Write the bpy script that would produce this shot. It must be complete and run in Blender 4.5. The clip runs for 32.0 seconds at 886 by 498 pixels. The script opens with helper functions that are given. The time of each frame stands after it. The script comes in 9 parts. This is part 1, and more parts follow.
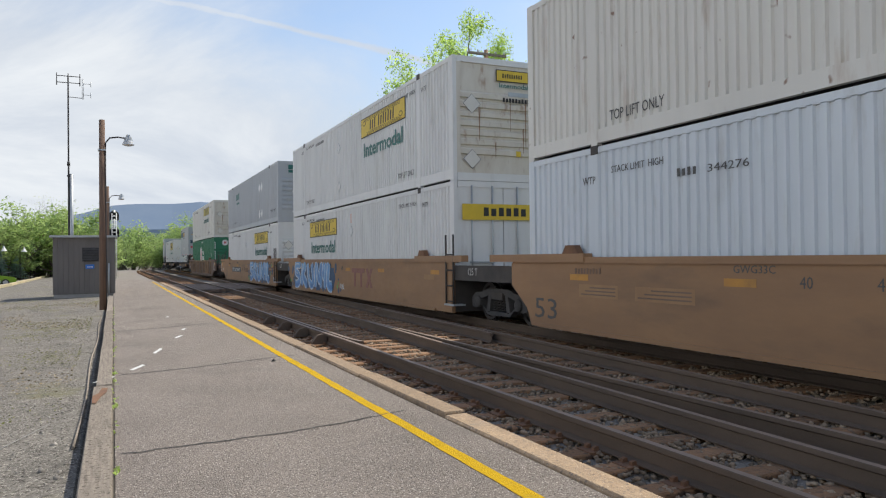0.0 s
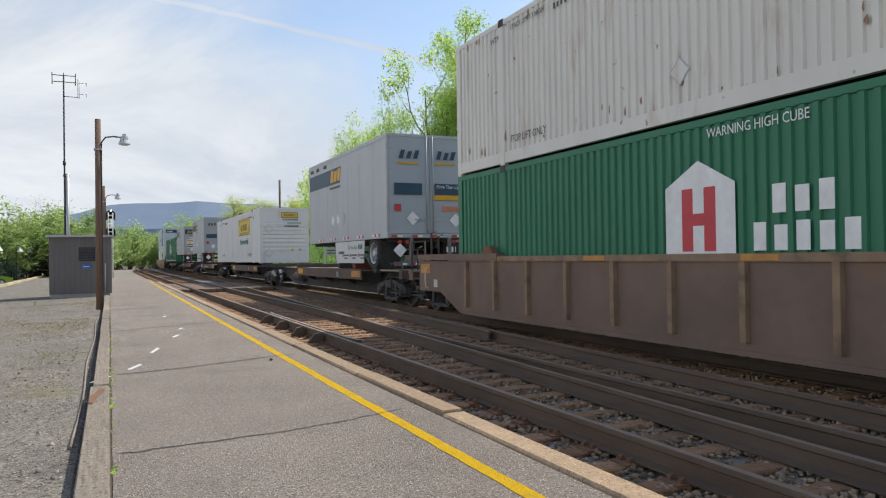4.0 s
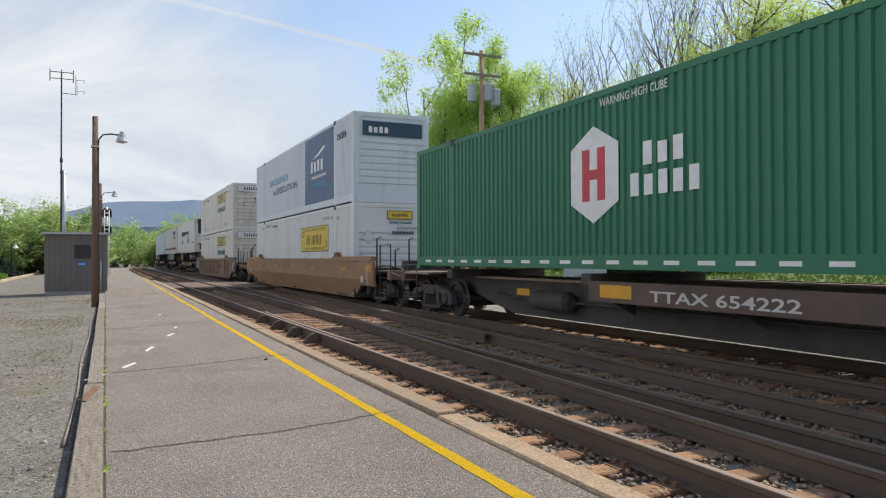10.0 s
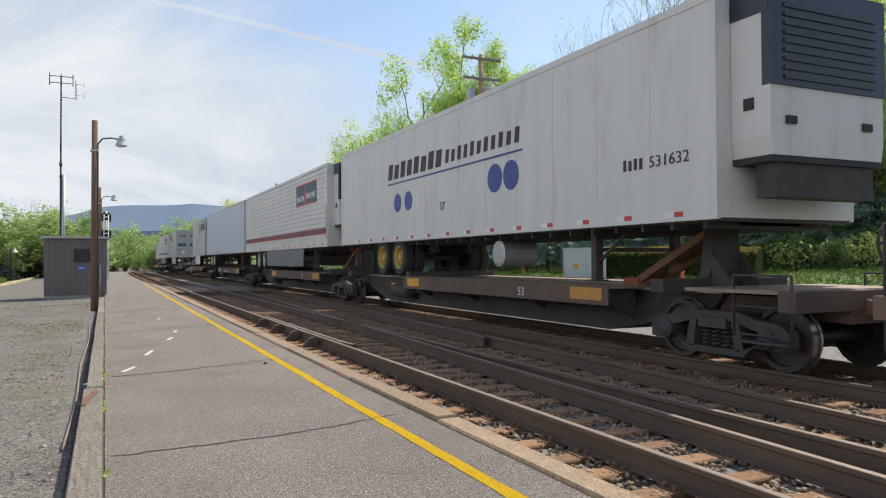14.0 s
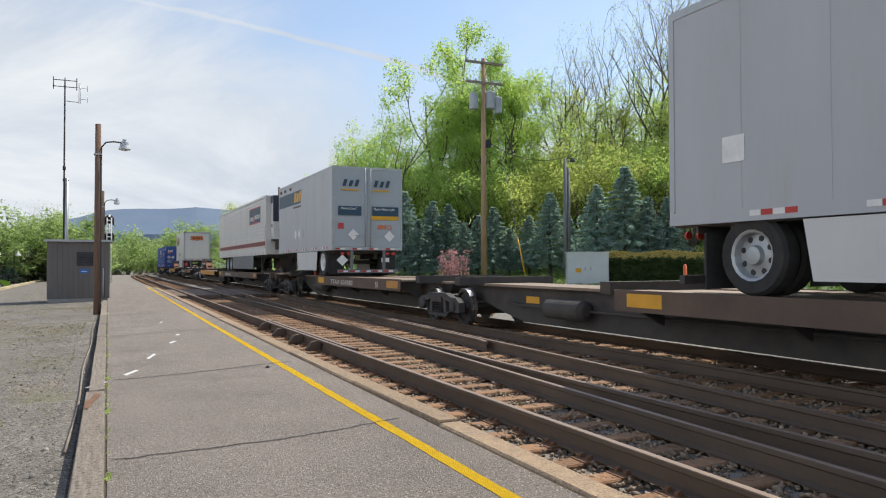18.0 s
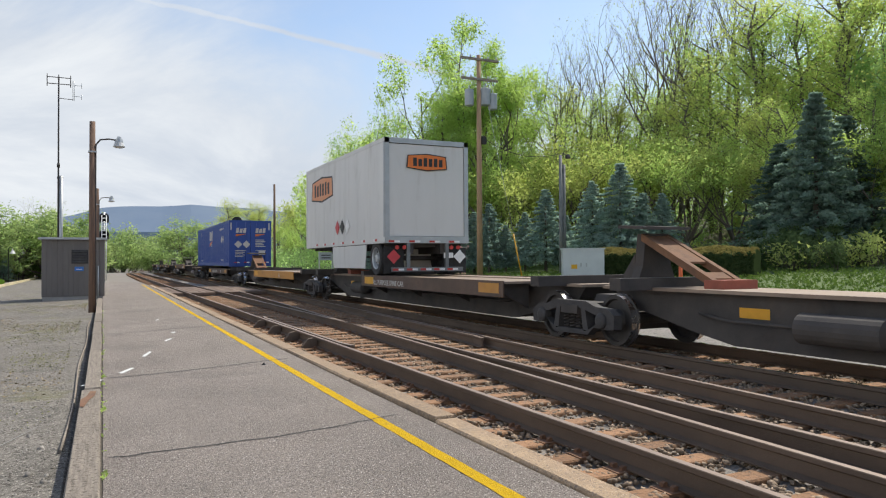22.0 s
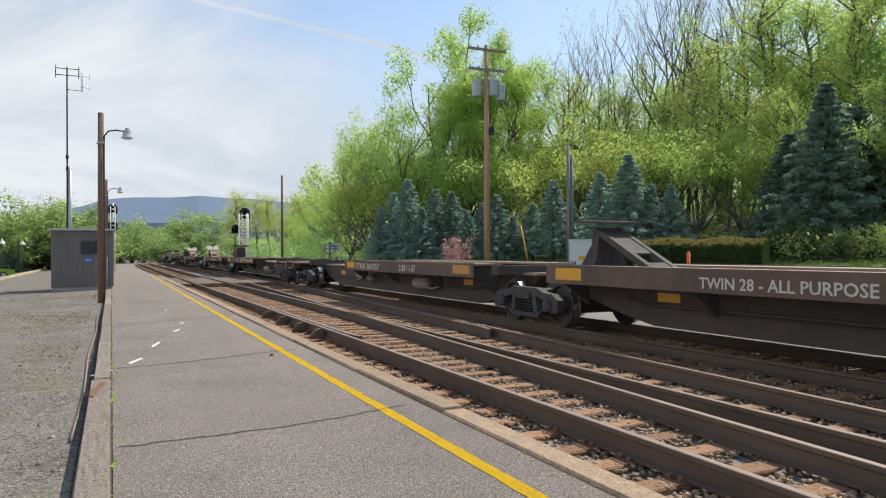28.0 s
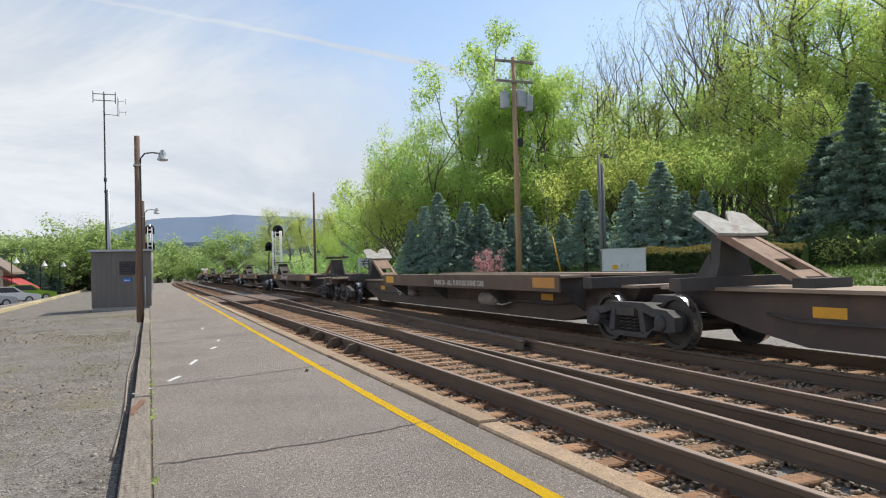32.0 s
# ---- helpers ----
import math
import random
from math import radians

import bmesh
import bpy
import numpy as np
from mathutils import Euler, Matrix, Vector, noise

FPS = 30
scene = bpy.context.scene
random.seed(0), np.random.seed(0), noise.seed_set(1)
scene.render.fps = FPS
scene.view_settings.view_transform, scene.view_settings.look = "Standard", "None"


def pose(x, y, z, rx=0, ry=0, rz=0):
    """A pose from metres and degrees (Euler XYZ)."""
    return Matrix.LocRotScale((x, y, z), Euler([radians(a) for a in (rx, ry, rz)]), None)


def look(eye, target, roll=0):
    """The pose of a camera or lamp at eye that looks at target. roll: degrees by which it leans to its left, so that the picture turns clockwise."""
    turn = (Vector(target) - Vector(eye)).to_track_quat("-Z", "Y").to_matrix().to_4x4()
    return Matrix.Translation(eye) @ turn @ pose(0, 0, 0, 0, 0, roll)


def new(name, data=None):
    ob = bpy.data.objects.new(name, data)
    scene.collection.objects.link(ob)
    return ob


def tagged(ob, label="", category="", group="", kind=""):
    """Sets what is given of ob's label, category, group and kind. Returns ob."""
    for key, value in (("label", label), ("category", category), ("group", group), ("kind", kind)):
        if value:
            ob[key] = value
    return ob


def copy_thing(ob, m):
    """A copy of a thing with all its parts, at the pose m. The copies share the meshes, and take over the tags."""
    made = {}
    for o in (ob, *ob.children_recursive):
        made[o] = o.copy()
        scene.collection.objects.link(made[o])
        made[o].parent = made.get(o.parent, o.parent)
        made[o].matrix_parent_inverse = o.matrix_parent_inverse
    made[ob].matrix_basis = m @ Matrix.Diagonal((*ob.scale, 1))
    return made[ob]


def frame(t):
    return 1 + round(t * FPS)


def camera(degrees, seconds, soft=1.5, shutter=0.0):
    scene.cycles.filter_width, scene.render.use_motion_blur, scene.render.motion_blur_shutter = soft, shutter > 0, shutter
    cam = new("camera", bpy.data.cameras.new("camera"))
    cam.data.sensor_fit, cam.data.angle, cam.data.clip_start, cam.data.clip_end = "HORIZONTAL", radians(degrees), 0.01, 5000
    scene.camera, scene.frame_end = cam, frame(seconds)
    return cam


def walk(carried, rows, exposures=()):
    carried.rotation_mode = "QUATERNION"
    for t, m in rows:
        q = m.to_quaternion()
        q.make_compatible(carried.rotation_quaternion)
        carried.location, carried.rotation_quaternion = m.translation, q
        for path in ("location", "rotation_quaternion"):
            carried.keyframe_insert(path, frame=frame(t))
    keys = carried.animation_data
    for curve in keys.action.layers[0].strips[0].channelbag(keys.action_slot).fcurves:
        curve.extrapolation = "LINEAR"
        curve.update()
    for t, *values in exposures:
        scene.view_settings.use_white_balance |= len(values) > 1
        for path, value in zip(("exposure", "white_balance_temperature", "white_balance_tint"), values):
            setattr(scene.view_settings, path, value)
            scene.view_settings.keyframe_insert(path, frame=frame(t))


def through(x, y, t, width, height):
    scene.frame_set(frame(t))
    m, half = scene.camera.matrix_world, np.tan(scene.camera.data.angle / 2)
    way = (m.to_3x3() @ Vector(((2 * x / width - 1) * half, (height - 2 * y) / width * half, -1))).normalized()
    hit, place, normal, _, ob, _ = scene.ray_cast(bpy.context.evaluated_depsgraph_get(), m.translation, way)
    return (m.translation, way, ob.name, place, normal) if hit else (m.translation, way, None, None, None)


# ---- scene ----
# Camera: handheld on a station platform, turning a little about one spot.
# x: to the right of the platform's left edge, y: along the tracks, z: above the rail tops.
EYE = (0.0, 0.0, 1.395)
cam = camera(62.84, 32.0, soft=1.15)


def aim(yaw, pitch, roll):
    return pose(*EYE, 90 + pitch, 0, yaw) @ pose(0, 0, 0, 0, 0, roll)


AIMS = [(0, -24.46, 0.65, -0.67), (0.5, -24.45, 0.62, -0.84), (1, -24.45, 0.67, -0.86), (1.5, -24.45, 0.69, -0.90), (2, -24.51, 0.71, -0.93), (2.5, -24.58, 0.73, -1.04), (3, -24.67, 0.73, -0.98), (3.5, -24.66, 0.63, -0.94), (5.5, -24.84, 0.43, -0.60), (6, -24.49, 0.62, -0.34), (6.5, -24.27, 0.90, -0.39), (7, -24.47, 0.98, -0.61), (7.5, -24.73, 0.94, -0.63), (8, -24.85, 0.76, -0.60), (8.5, -24.86, 0.70, -0.43), (9, -24.81, 0.67, -0.31), (9.5, -24.86, 0.61, -0.36), (10, -24.96, 0.66, -0.17), (10.5, -24.92, 0.65, -0.20), (11, -24.95, 0.60, -0.20), (11.5, -24.93, 0.56, -0.22), (12, -24.84, 0.61, -0.01), (12.5, -24.91, 0.74, -0.11), (13, -24.96, 0.82, -0.12), (13.5, -25.02, 0.85, -0.22), (14, -25.00, 0.94, -0.25), (14.5, -24.92, 0.97, -0.13), (16.5, -24.83, 1.14, 0.01), (17, -24.73, 1.19, -0.03), (17.5, -24.70, 1.24, -0.13), (18, -24.81, 1.25, -0.15), (18.5, -24.91, 1.16, -0.23), (19, -24.94, 1.07, -0.31), (19.5, -25.00, 0.97, -0.26), (20, -24.98, 0.98, -0.25), (20.5, -25.07, 1.03, -0.34), (21, -25.15, 0.99, -0.47), (21.5, -25.17, 1.02, -0.39), (22, -25.14, 0.99, -0.33), (22.5, -25.21, 0.95, -0.07), (23, -25.25, 0.85, -0.27), (23.5, -25.23, 0.82, -0.39), (24, -25.15, 0.70, 0.08), (24.5, -24.97, 0.65, 0.16), (25, -25.03, 0.75, -0.02), (25.5, -24.98, 0.73, -0.25), (27.5, -24.66, 0.40, -0.10), (28, -24.56, 0.29, -0.29), (28.5, -24.56, 0.30, -0.31), (29, -24.61, 0.38, -0.37), (29.5, -24.56, 0.46, -0.46), (30, -24.51, 0.44, -0.50), (30.5, -24.37, 0.43, -0.48), (31, -24.25, 0.43, -0.48), (31.2, -22.91, 0.88, -1.39), (31.35, -22.25, 1.12, -1.80), (31.5, -22.10, 1.17, -1.88), (32, -22.08, 1.35, -1.58)]
walk(cam, [(t, aim(a, b, c)) for t, a, b, c in AIMS], exposures=[(0, 0.3, 6550, 8), (32, 0.3, 6550, 8)])

# ---- light ----
SUN_EL, SUN_AZ = radians(54.8), radians(20)   # azimuth from +x towards +y
sun_dir = Vector((math.cos(SUN_EL) * math.cos(SUN_AZ), math.cos(SUN_EL) * math.sin(SUN_AZ), math.sin(SUN_EL)))
sun_data = bpy.data.lights.new("sun", "SUN")
sun_data.energy, sun_data.angle, sun_data.color = 3.8, radians(0.55), (1.0, 0.93, 0.82)
sun = new("sun", sun_data)
sun.matrix_world = look(sun_dir * 200, (0, 0, 0))


def make_world():
    w = bpy.data.worlds.new("sky")
    w.use_nodes = True
    scene.world = w
    nt = w.node_tree
    nt.nodes.clear()
    N, L = nt.nodes.new, nt.links.new

    def math_node(op, a, b=None, clamp=False):
        n = N("ShaderNodeMath")
        n.operation, n.use_clamp = op, clamp
        for k, v in enumerate((a, b)):
            if v is None:
                continue
            if isinstance(v, (int, float)):
                n.inputs[k].default_value = v
            else:
                L(v, n.inputs[k])
        return n.outputs[0]

    sky = N("ShaderNodeTexSky")
    sky.sky_type, sky.sun_disc = "NISHITA", False
    sky.sun_elevation, sky.sun_rotation = SUN_EL, math.pi / 2 - SUN_AZ
    sky.dust_density, sky.air_density, sky.altitude = 1.2, 1.0, 150
    co = N("ShaderNodeTexCoord")
    sep = N("ShaderNodeSeparateXYZ")
    L(co.outputs["Generated"], sep.inputs[0])
    zc = math_node("ADD", math_node("MAXIMUM", sep.outputs[2], 0.0), 0.12)
    px, py = math_node("DIVIDE", sep.outputs[0], zc), math_node("DIVIDE", sep.outputs[1], zc)
    comb = N("ShaderNodeCombineXYZ")
    L(px, comb.inputs[0]), L(py, comb.inputs[1])

    def noise_node(scale, detail, rough, off=(0, 0, 0), stretch=(1, 1, 1), rot=0.0, warp=0.0):
        m = N("ShaderNodeMapping")
        m.inputs["Location"].default_value, m.inputs["Scale"].default_value = off, stretch
        m.inputs["Rotation"].default_value = (0, 0, rot)
        L(comb.outputs[0], m.inputs[0])
        n = N("ShaderNodeTexNoise")
        n.inputs["Scale"].default_value, n.inputs["Detail"].default_value = scale, detail
        n.inputs["Roughness"].default_value, n.inputs["Distortion"].default_value = rough, warp
        L(m.outputs[0], n.inputs["Vector"])
        return n.outputs["Fac"]

    def ramp(v, lo, hi):
        r = N("ShaderNodeMapRange")
        r.interpolation_type = "SMOOTHSTEP"
        r.inputs["From Min"].default_value, r.inputs["From Max"].default_value = lo, hi
        L(v, r.inputs["Value"])
        return r.outputs[0]

    wisps = noise_node(0.55, 9, 0.62, (1.7, 0.4, 0), (1.0, 0.55, 1), 0.5, 0.6)
    banks = noise_node(0.16, 4, 0.5, (0.3, 2.2, 0), (1, 1, 1), 0.0, 0.3)
    # a cloud bank stands low and to the left of the tracks; the sky opens to the right
    side = math_node("MULTIPLY", sep.outputs[0], -0.42)
    low = math_node("MULTIPLY", math_node("SUBTRACT", 0.30, sep.outputs[2]), 1.5)
    cover = math_node("ADD", math_node("ADD", math_node("MULTIPLY", wisps, 0.95), math_node("MULTIPLY", banks, 0.45)), math_node("ADD", side, low))
    veil = ramp(cover, 0.40, 0.82)
    # a vapour trail
    line = math_node("ADD", math_node("MULTIPLY", px, -0.196), math_node("MULTIPLY", py, 0.98))
    wob = math_node("MULTIPLY", math_node("SUBTRACT", noise_node(2.4, 8, 0.7), 0.5), 0.13)
    off = math_node("ABSOLUTE", math_node("SUBTRACT", math_node("ADD", line, wob), 2.087))
    trail = math_node("MULTIPLY", math_node("SUBTRACT", 1.0, ramp(off, 0.004, 0.038)), 0.85)
    fac = math_node("MAXIMUM", veil, trail, True)
    bg = N("ShaderNodeBackground")
    bg.inputs[1].default_value = 0.14
    cl = N("ShaderNodeBackground")
    shade = N("ShaderNodeMix")
    shade.data_type = "RGBA"
    shade.inputs[6].default_value, shade.inputs[7].default_value = (0.64, 0.70, 0.81, 1), (0.92, 0.95, 1.0, 1)
    L(ramp(wisps, 0.35, 0.65), shade.inputs[0])
    L(shade.outputs[2], cl.inputs[0])
    # clouds away from the sun show their lit side
    away = math_node("ADD", math_node("MULTIPLY", sep.outputs[0], -math.cos(SUN_AZ)), math_node("MULTIPLY", sep.outputs[1], -math.sin(SUN_AZ)))
    L(math_node("ADD", math_node("MULTIPLY", ramp(away, 0.2, 0.95), 0.4), 0.78), cl.inputs[1])
    L(sky.outputs[0], bg.inputs[0])
    mix = N("ShaderNodeMixShader")
    L(fac, mix.inputs[0]), L(bg.outputs[0], mix.inputs[1]), L(cl.outputs[0], mix.inputs[2])
    out = N("ShaderNodeOutputWorld")
    L(mix.outputs[0], out.inputs[0])


make_world()


# ---- materials ----
def surface(name, a, b, scale=3.0, rough=0.7, metal=0.0, bump=0.0, bump_scale=40.0, stain=None, stain_amt=0.0, stain_scale=1.2,
            stretch=(1, 1, 1), vary=0.0, dark=None, dark_scale=50.0, speck=None, speck_scale=120.0, speck_cut=0.62, detail=6, coords="Object", island=0.0, spec=0.5, mottle=0.0, mottle_scale=14.0):
    """Two tones mixed by noise, stains with their own shape, fine specks and relief."""
    m = bpy.data.materials.new(name)
    m.use_nodes = True
    nt = m.node_tree
    N, L = nt.nodes.new, nt.links.new
    bsdf = nt.nodes["Principled BSDF"]
    bsdf.inputs["Roughness"].default_value, bsdf.inputs["Metallic"].default_value = rough, metal
    bsdf.inputs["Specular IOR Level"].default_value = spec
    co = N("ShaderNodeTexCoord").outputs[coords]

    def noisy(sc, det, st=(1, 1, 1), ro=0.6):
        mp = N("ShaderNodeMapping")
        mp.inputs["Scale"].default_value = st
        L(co, mp.inputs[0])
        n = N("ShaderNodeTexNoise")
        n.inputs["Scale"].default_value, n.inputs["Detail"].default_value, n.inputs["Roughness"].default_value = sc, det, ro
        L(mp.outputs[0], n.inputs["Vector"])
        return n.outputs["Fac"]

    def ramp(v, lo, hi, top=1.0):
        r = N("ShaderNodeMapRange")
        r.inputs["From Min"].default_value, r.inputs["From Max"].default_value, r.inputs["To Max"].default_value = lo, hi, top
        L(v, r.inputs["Value"])
        return r.outputs[0]

    def mixed(f, x, y, kind="MIX"):
        n = N("ShaderNodeMix")
        n.data_type, n.blend_type = "RGBA", kind
        for k, v in ((0, f), (6, x), (7, y)):
            if isinstance(v, (int, float)):
                n.inputs[k].default_value = v
            elif isinstance(v, tuple):
                n.inputs[k].default_value = (*v[:3], 1)
            else:
                L(v, n.inputs[k])
        return n.outputs[2]

    col = mixed(ramp(noisy(scale, detail, stretch), 0.3, 0.7), a, b)
    if speck:
        col = mixed(ramp(noisy(speck_scale, 2), speck_cut, speck_cut + 0.06, 0.85), col, speck)
    if dark:
        col = mixed(ramp(noisy(dark_scale, 3), 0.55, 0.62, 0.8), col, dark)
    if mottle:
        hv = N("ShaderNodeHueSaturation")
        mr = N("ShaderNodeMapRange")
        mr.inputs["From Min"].default_value, mr.inputs["From Max"].default_value = 0.3, 0.7
        mr.inputs["To Min"].default_value, mr.inputs["To Max"].default_value = 1 - mottle, 1 + mottle
        L(noisy(mottle_scale, 4, ro=0.75), mr.inputs["Value"]), L(mr.outputs[0], hv.inputs["Value"]), L(col, hv.inputs["Color"])
        col = hv.outputs[0]
    if stain:
        col = mixed(ramp(noisy(stain_scale, 8, stretch), 0.56, 0.72, stain_amt), col, stain)
    if vary or island:
        hsv = N("ShaderNodeHueSaturation")
        src = N("ShaderNodeNewGeometry").outputs["Random Per Island"] if island else N("ShaderNodeObjectInfo").outputs["Random"]
        r = N("ShaderNodeMapRange")
        k = island or vary
        r.inputs["To Min"].default_value, r.inputs["To Max"].default_value = 1 - k, 1 + k
        L(src, r.inputs["Value"]), L(r.outputs[0], hsv.inputs["Value"]), L(col, hsv.inputs["Color"])
        col = hsv.outputs[0]
    L(col, bsdf.inputs["Base Color"])
    L(ramp(noisy(scale * 2.3, 4), 0.2, 0.8), N("ShaderNodeMath").inputs[0])
    rr = N("ShaderNodeMapRange")
    rr.inputs["To Min"].default_value, rr.inputs["To Max"].default_value = max(0.05, rough - 0.12), min(1.0, rough + 0.12)
    L(noisy(scale * 2.3, 4), rr.inputs["Value"]), L(rr.outputs[0], bsdf.inputs["Roughness"])
    if bump:
        bp = N("ShaderNodeBump")
        bp.inputs["Strength"].default_value, bp.inputs["Distance"].default_value = bump, 0.02
        L(noisy(bump_scale, 5), bp.inputs["Height"]), L(bp.outputs[0], bsdf.inputs["Normal"])
    return m


def leaf_material(name, a, b, through=0.35, island=0.35):
    m = bpy.data.materials.new(name)
    m.use_nodes = True
    nt = m.node_tree
    nt.nodes.clear()
    N, L = nt.nodes.new, nt.links.new
    geo, info = N("ShaderNodeNewGeometry"), N("ShaderNodeObjectInfo")
    mix = N("ShaderNodeMix")
    mix.data_type = "RGBA"
    mix.inputs[6].default_value, mix.inputs[7].default_value = (*a, 1), (*b, 1)
    ad = N("ShaderNodeMath")
    ad.operation = "MULTIPLY_ADD"
    ad.inputs[1].default_value = 0.38
    sc = N("ShaderNodeMath")
    sc.operation = "MULTIPLY"
    sc.inputs[1].default_value = 0.62
    L(info.outputs["Random"], sc.inputs[0])
    L(geo.outputs["Random Per Island"], ad.inputs[0]), L(sc.outputs[0], ad.inputs[2]), L(ad.outputs[0], mix.inputs[0])
    di, tr, gl = N("ShaderNodeBsdfDiffuse"), N("ShaderNodeBsdfTranslucent"), N("ShaderNodeMixShader")
    L(mix.outputs[2], di.inputs[0])
    hs = N("ShaderNodeHueSaturation")
    hs.inputs["Value"].default_value, hs.inputs["Saturation"].default_value = 1.6, 1.08
    L(mix.outputs[2], hs.inputs["Color"]), L(hs.outputs[0], tr.inputs[0])
    gl.inputs[0].default_value = through
    L(di.outputs[0], gl.inputs[1]), L(tr.outputs[0], gl.inputs[2])
    out = N("ShaderNodeOutputMaterial")
    L(gl.outputs[0], out.inputs[0])
    return m


def plain(name, c, rough=0.6, metal=0.0):
    return surface(name, c, tuple(v * 0.82 for v in c), 5.0, rough, metal)


M_ASPHALT = surface("asphalt", (0.275, 0.236, 0.206), (0.205, 0.176, 0.154), 0.7, 0.95, bump=1.0, bump_scale=75, speck=(0.7, 0.655, 0.59), speck_scale=74, speck_cut=0.60, stain=(0.14, 0.127, 0.113), stain_amt=0.5, stain_scale=0.6, dark=(0.04, 0.037, 0.034), dark_scale=60, spec=0.2, mottle=0.24, mottle_scale=22)
M_CRACK_BAND = surface("tarry_asphalt", (0.15, 0.137, 0.123), (0.19, 0.172, 0.155), 12, 0.95, bump=0.8, bump_scale=90, dark=(0.05, 0.046, 0.042), dark_scale=60, spec=0.2)
M_CRACK = plain("crack_filler", (0.05, 0.048, 0.046), 0.9)
M_KERB = surface("kerb_stone", (0.38, 0.265, 0.16), (0.28, 0.2, 0.13), 2.5, 0.85, bump=0.7, bump_scale=60, stain=(0.2, 0.17, 0.14), stain_amt=0.5, stain_scale=3, vary=0.12, mottle=0.22, mottle_scale=9, speck=(0.56, 0.47, 0.36), speck_scale=70, dark=(0.17, 0.13, 0.1), dark_scale=40)
M_YELLOW = surface("yellow_line_paint", (0.66, 0.41, 0.008), (0.58, 0.36, 0.01), 6, 0.85, bump=0.9, bump_scale=110, stain=(0.33, 0.26, 0.1), stain_amt=0.45, stain_scale=7, dark=(0.4, 0.25, 0.02), dark_scale=90, spec=0.15)
M_WHITE_MARK = surface("white_mark_paint", (0.7, 0.7, 0.68), (0.5, 0.5, 0.48), 8, 0.7, bump=0.4, bump_scale=120)
M_TIMBER = surface("weathered_timber", (0.33, 0.285, 0.235), (0.2, 0.172, 0.145), 5.0, 0.95, bump=1.0, bump_scale=22, stretch=(9, 0.5, 9), stain=(0.1, 0.085, 0.07), stain_amt=0.65, stain_scale=3.0, vary=0.15, dark=(0.1, 0.085, 0.07), dark_scale=30, spec=0.15)
M_GRAVEL = surface("lot_gravel", (0.225, 0.207, 0.182), (0.148, 0.137, 0.121), 1.1, 0.95, bump=1.0, bump_scale=45, speck=(0.40, 0.37, 0.32), speck_scale=48, speck_cut=0.57, stain=(0.16, 0.155, 0.07), stain_amt=0.75, stain_scale=0.7, dark=(0.06, 0.052, 0.042), dark_scale=34, spec=0.1, mottle=0.3, mottle_scale=10)
M_STRIP = surface("pale_gravel", (0.29, 0.265, 0.235), (0.2, 0.185, 0.165), 0.9, 0.95, bump=1.0, bump_scale=22, speck=(0.42, 0.4, 0.36), speck_scale=26, dark=(0.1, 0.09, 0.08), dark_scale=20)
M_BALLAST = surface("ballast_bed", (0.25, 0.225, 0.195), (0.17, 0.15, 0.13), 2.0, 0.95, bump=1.0, bump_scale=30, speck=(0.32, 0.29, 0.25), speck_scale=26, speck_cut=0.58, stain=(0.20, 0.12, 0.07), stain_amt=0.5, stain_scale=0.6)
M_LOT_STONE = surface("lot_stone", (0.29, 0.268, 0.238), (0.165, 0.153, 0.136), 4, 0.95, island=0.4)
M_STONE = surface("ballast_stone", (0.33, 0.245, 0.165), (0.185, 0.135, 0.095), 4, 0.9, island=0.45)
M_TIE = surface("tie_timber", (0.33, 0.175, 0.085), (0.2, 0.115, 0.065), 4, 0.9, dark=(0.09, 0.06, 0.04), dark_scale=14, bump=1.0, bump_scale=20, stretch=(0.6, 5, 5), stain=(0.11, 0.085, 0.065), stain_amt=0.6, stain_scale=2, vary=0.25)
M_RIB = surface("weathered_rib_paint", (0.30, 0.2, 0.12), (0.18, 0.12, 0.08), 3, 0.8, stain=(0.09, 0.065, 0.05), stain_amt=0.5, stain_scale=3)
M_RAIL_DULL = surface("rusty_rail_top", (0.30, 0.225, 0.175), (0.22, 0.16, 0.125), 2, 0.5, 0.25, stretch=(1, 0.1, 1))
M_RAIL = surface("rail_rust", (0.145, 0.105, 0.078), (0.095, 0.072, 0.056), 3, 0.85, 0.0, spec=0.2, bump=0.3, bump_scale=30, stretch=(1, 0.3, 1))
M_RAILTOP = surface("rail_running_face", (0.52, 0.5, 0.48), (0.4, 0.38, 0.37), 2, 0.28, 0.9, stretch=(1, 0.1, 1))
M_GRASS = surface("grass", (0.065, 0.105, 0.025), (0.09, 0.135, 0.034), 0.7, 0.95, bump=1.0, bump_scale=12, stain=(0.14, 0.13, 0.06), stain_amt=0.5, stain_scale=0.25, speck=(0.12, 0.17, 0.05), speck_scale=30)
M_FLOOR = surface("woodland_floor", (0.11, 0.09, 0.055), (0.09, 0.1, 0.04), 0.3, 0.95, bump=1.0, bump_scale=4, stain=(0.17, 0.13, 0.08), stain_amt=0.5, stain_scale=0.2)
M_BARK = surface("bark", (0.17, 0.145, 0.12), (0.10, 0.085, 0.07), 4, 0.95, bump=1.0, bump_scale=14, stretch=(3, 3, 0.5))
M_LEAF = leaf_material("spring_leaf", (0.25, 0.35, 0.115), (0.43, 0.52, 0.18), 0.7)
M_LEAF_DEEP = leaf_material("deep_leaf", (0.21, 0.33, 0.13), (0.35, 0.465, 0.19), 0.7)
M_LEAF_PALE = leaf_material("young_leaf", (0.31, 0.355, 0.12), (0.43, 0.48, 0.165), 0.6)
M_NEEDLE = leaf_material("spruce_needle", (0.2, 0.275, 0.24), (0.33, 0.43, 0.375), 0.5)
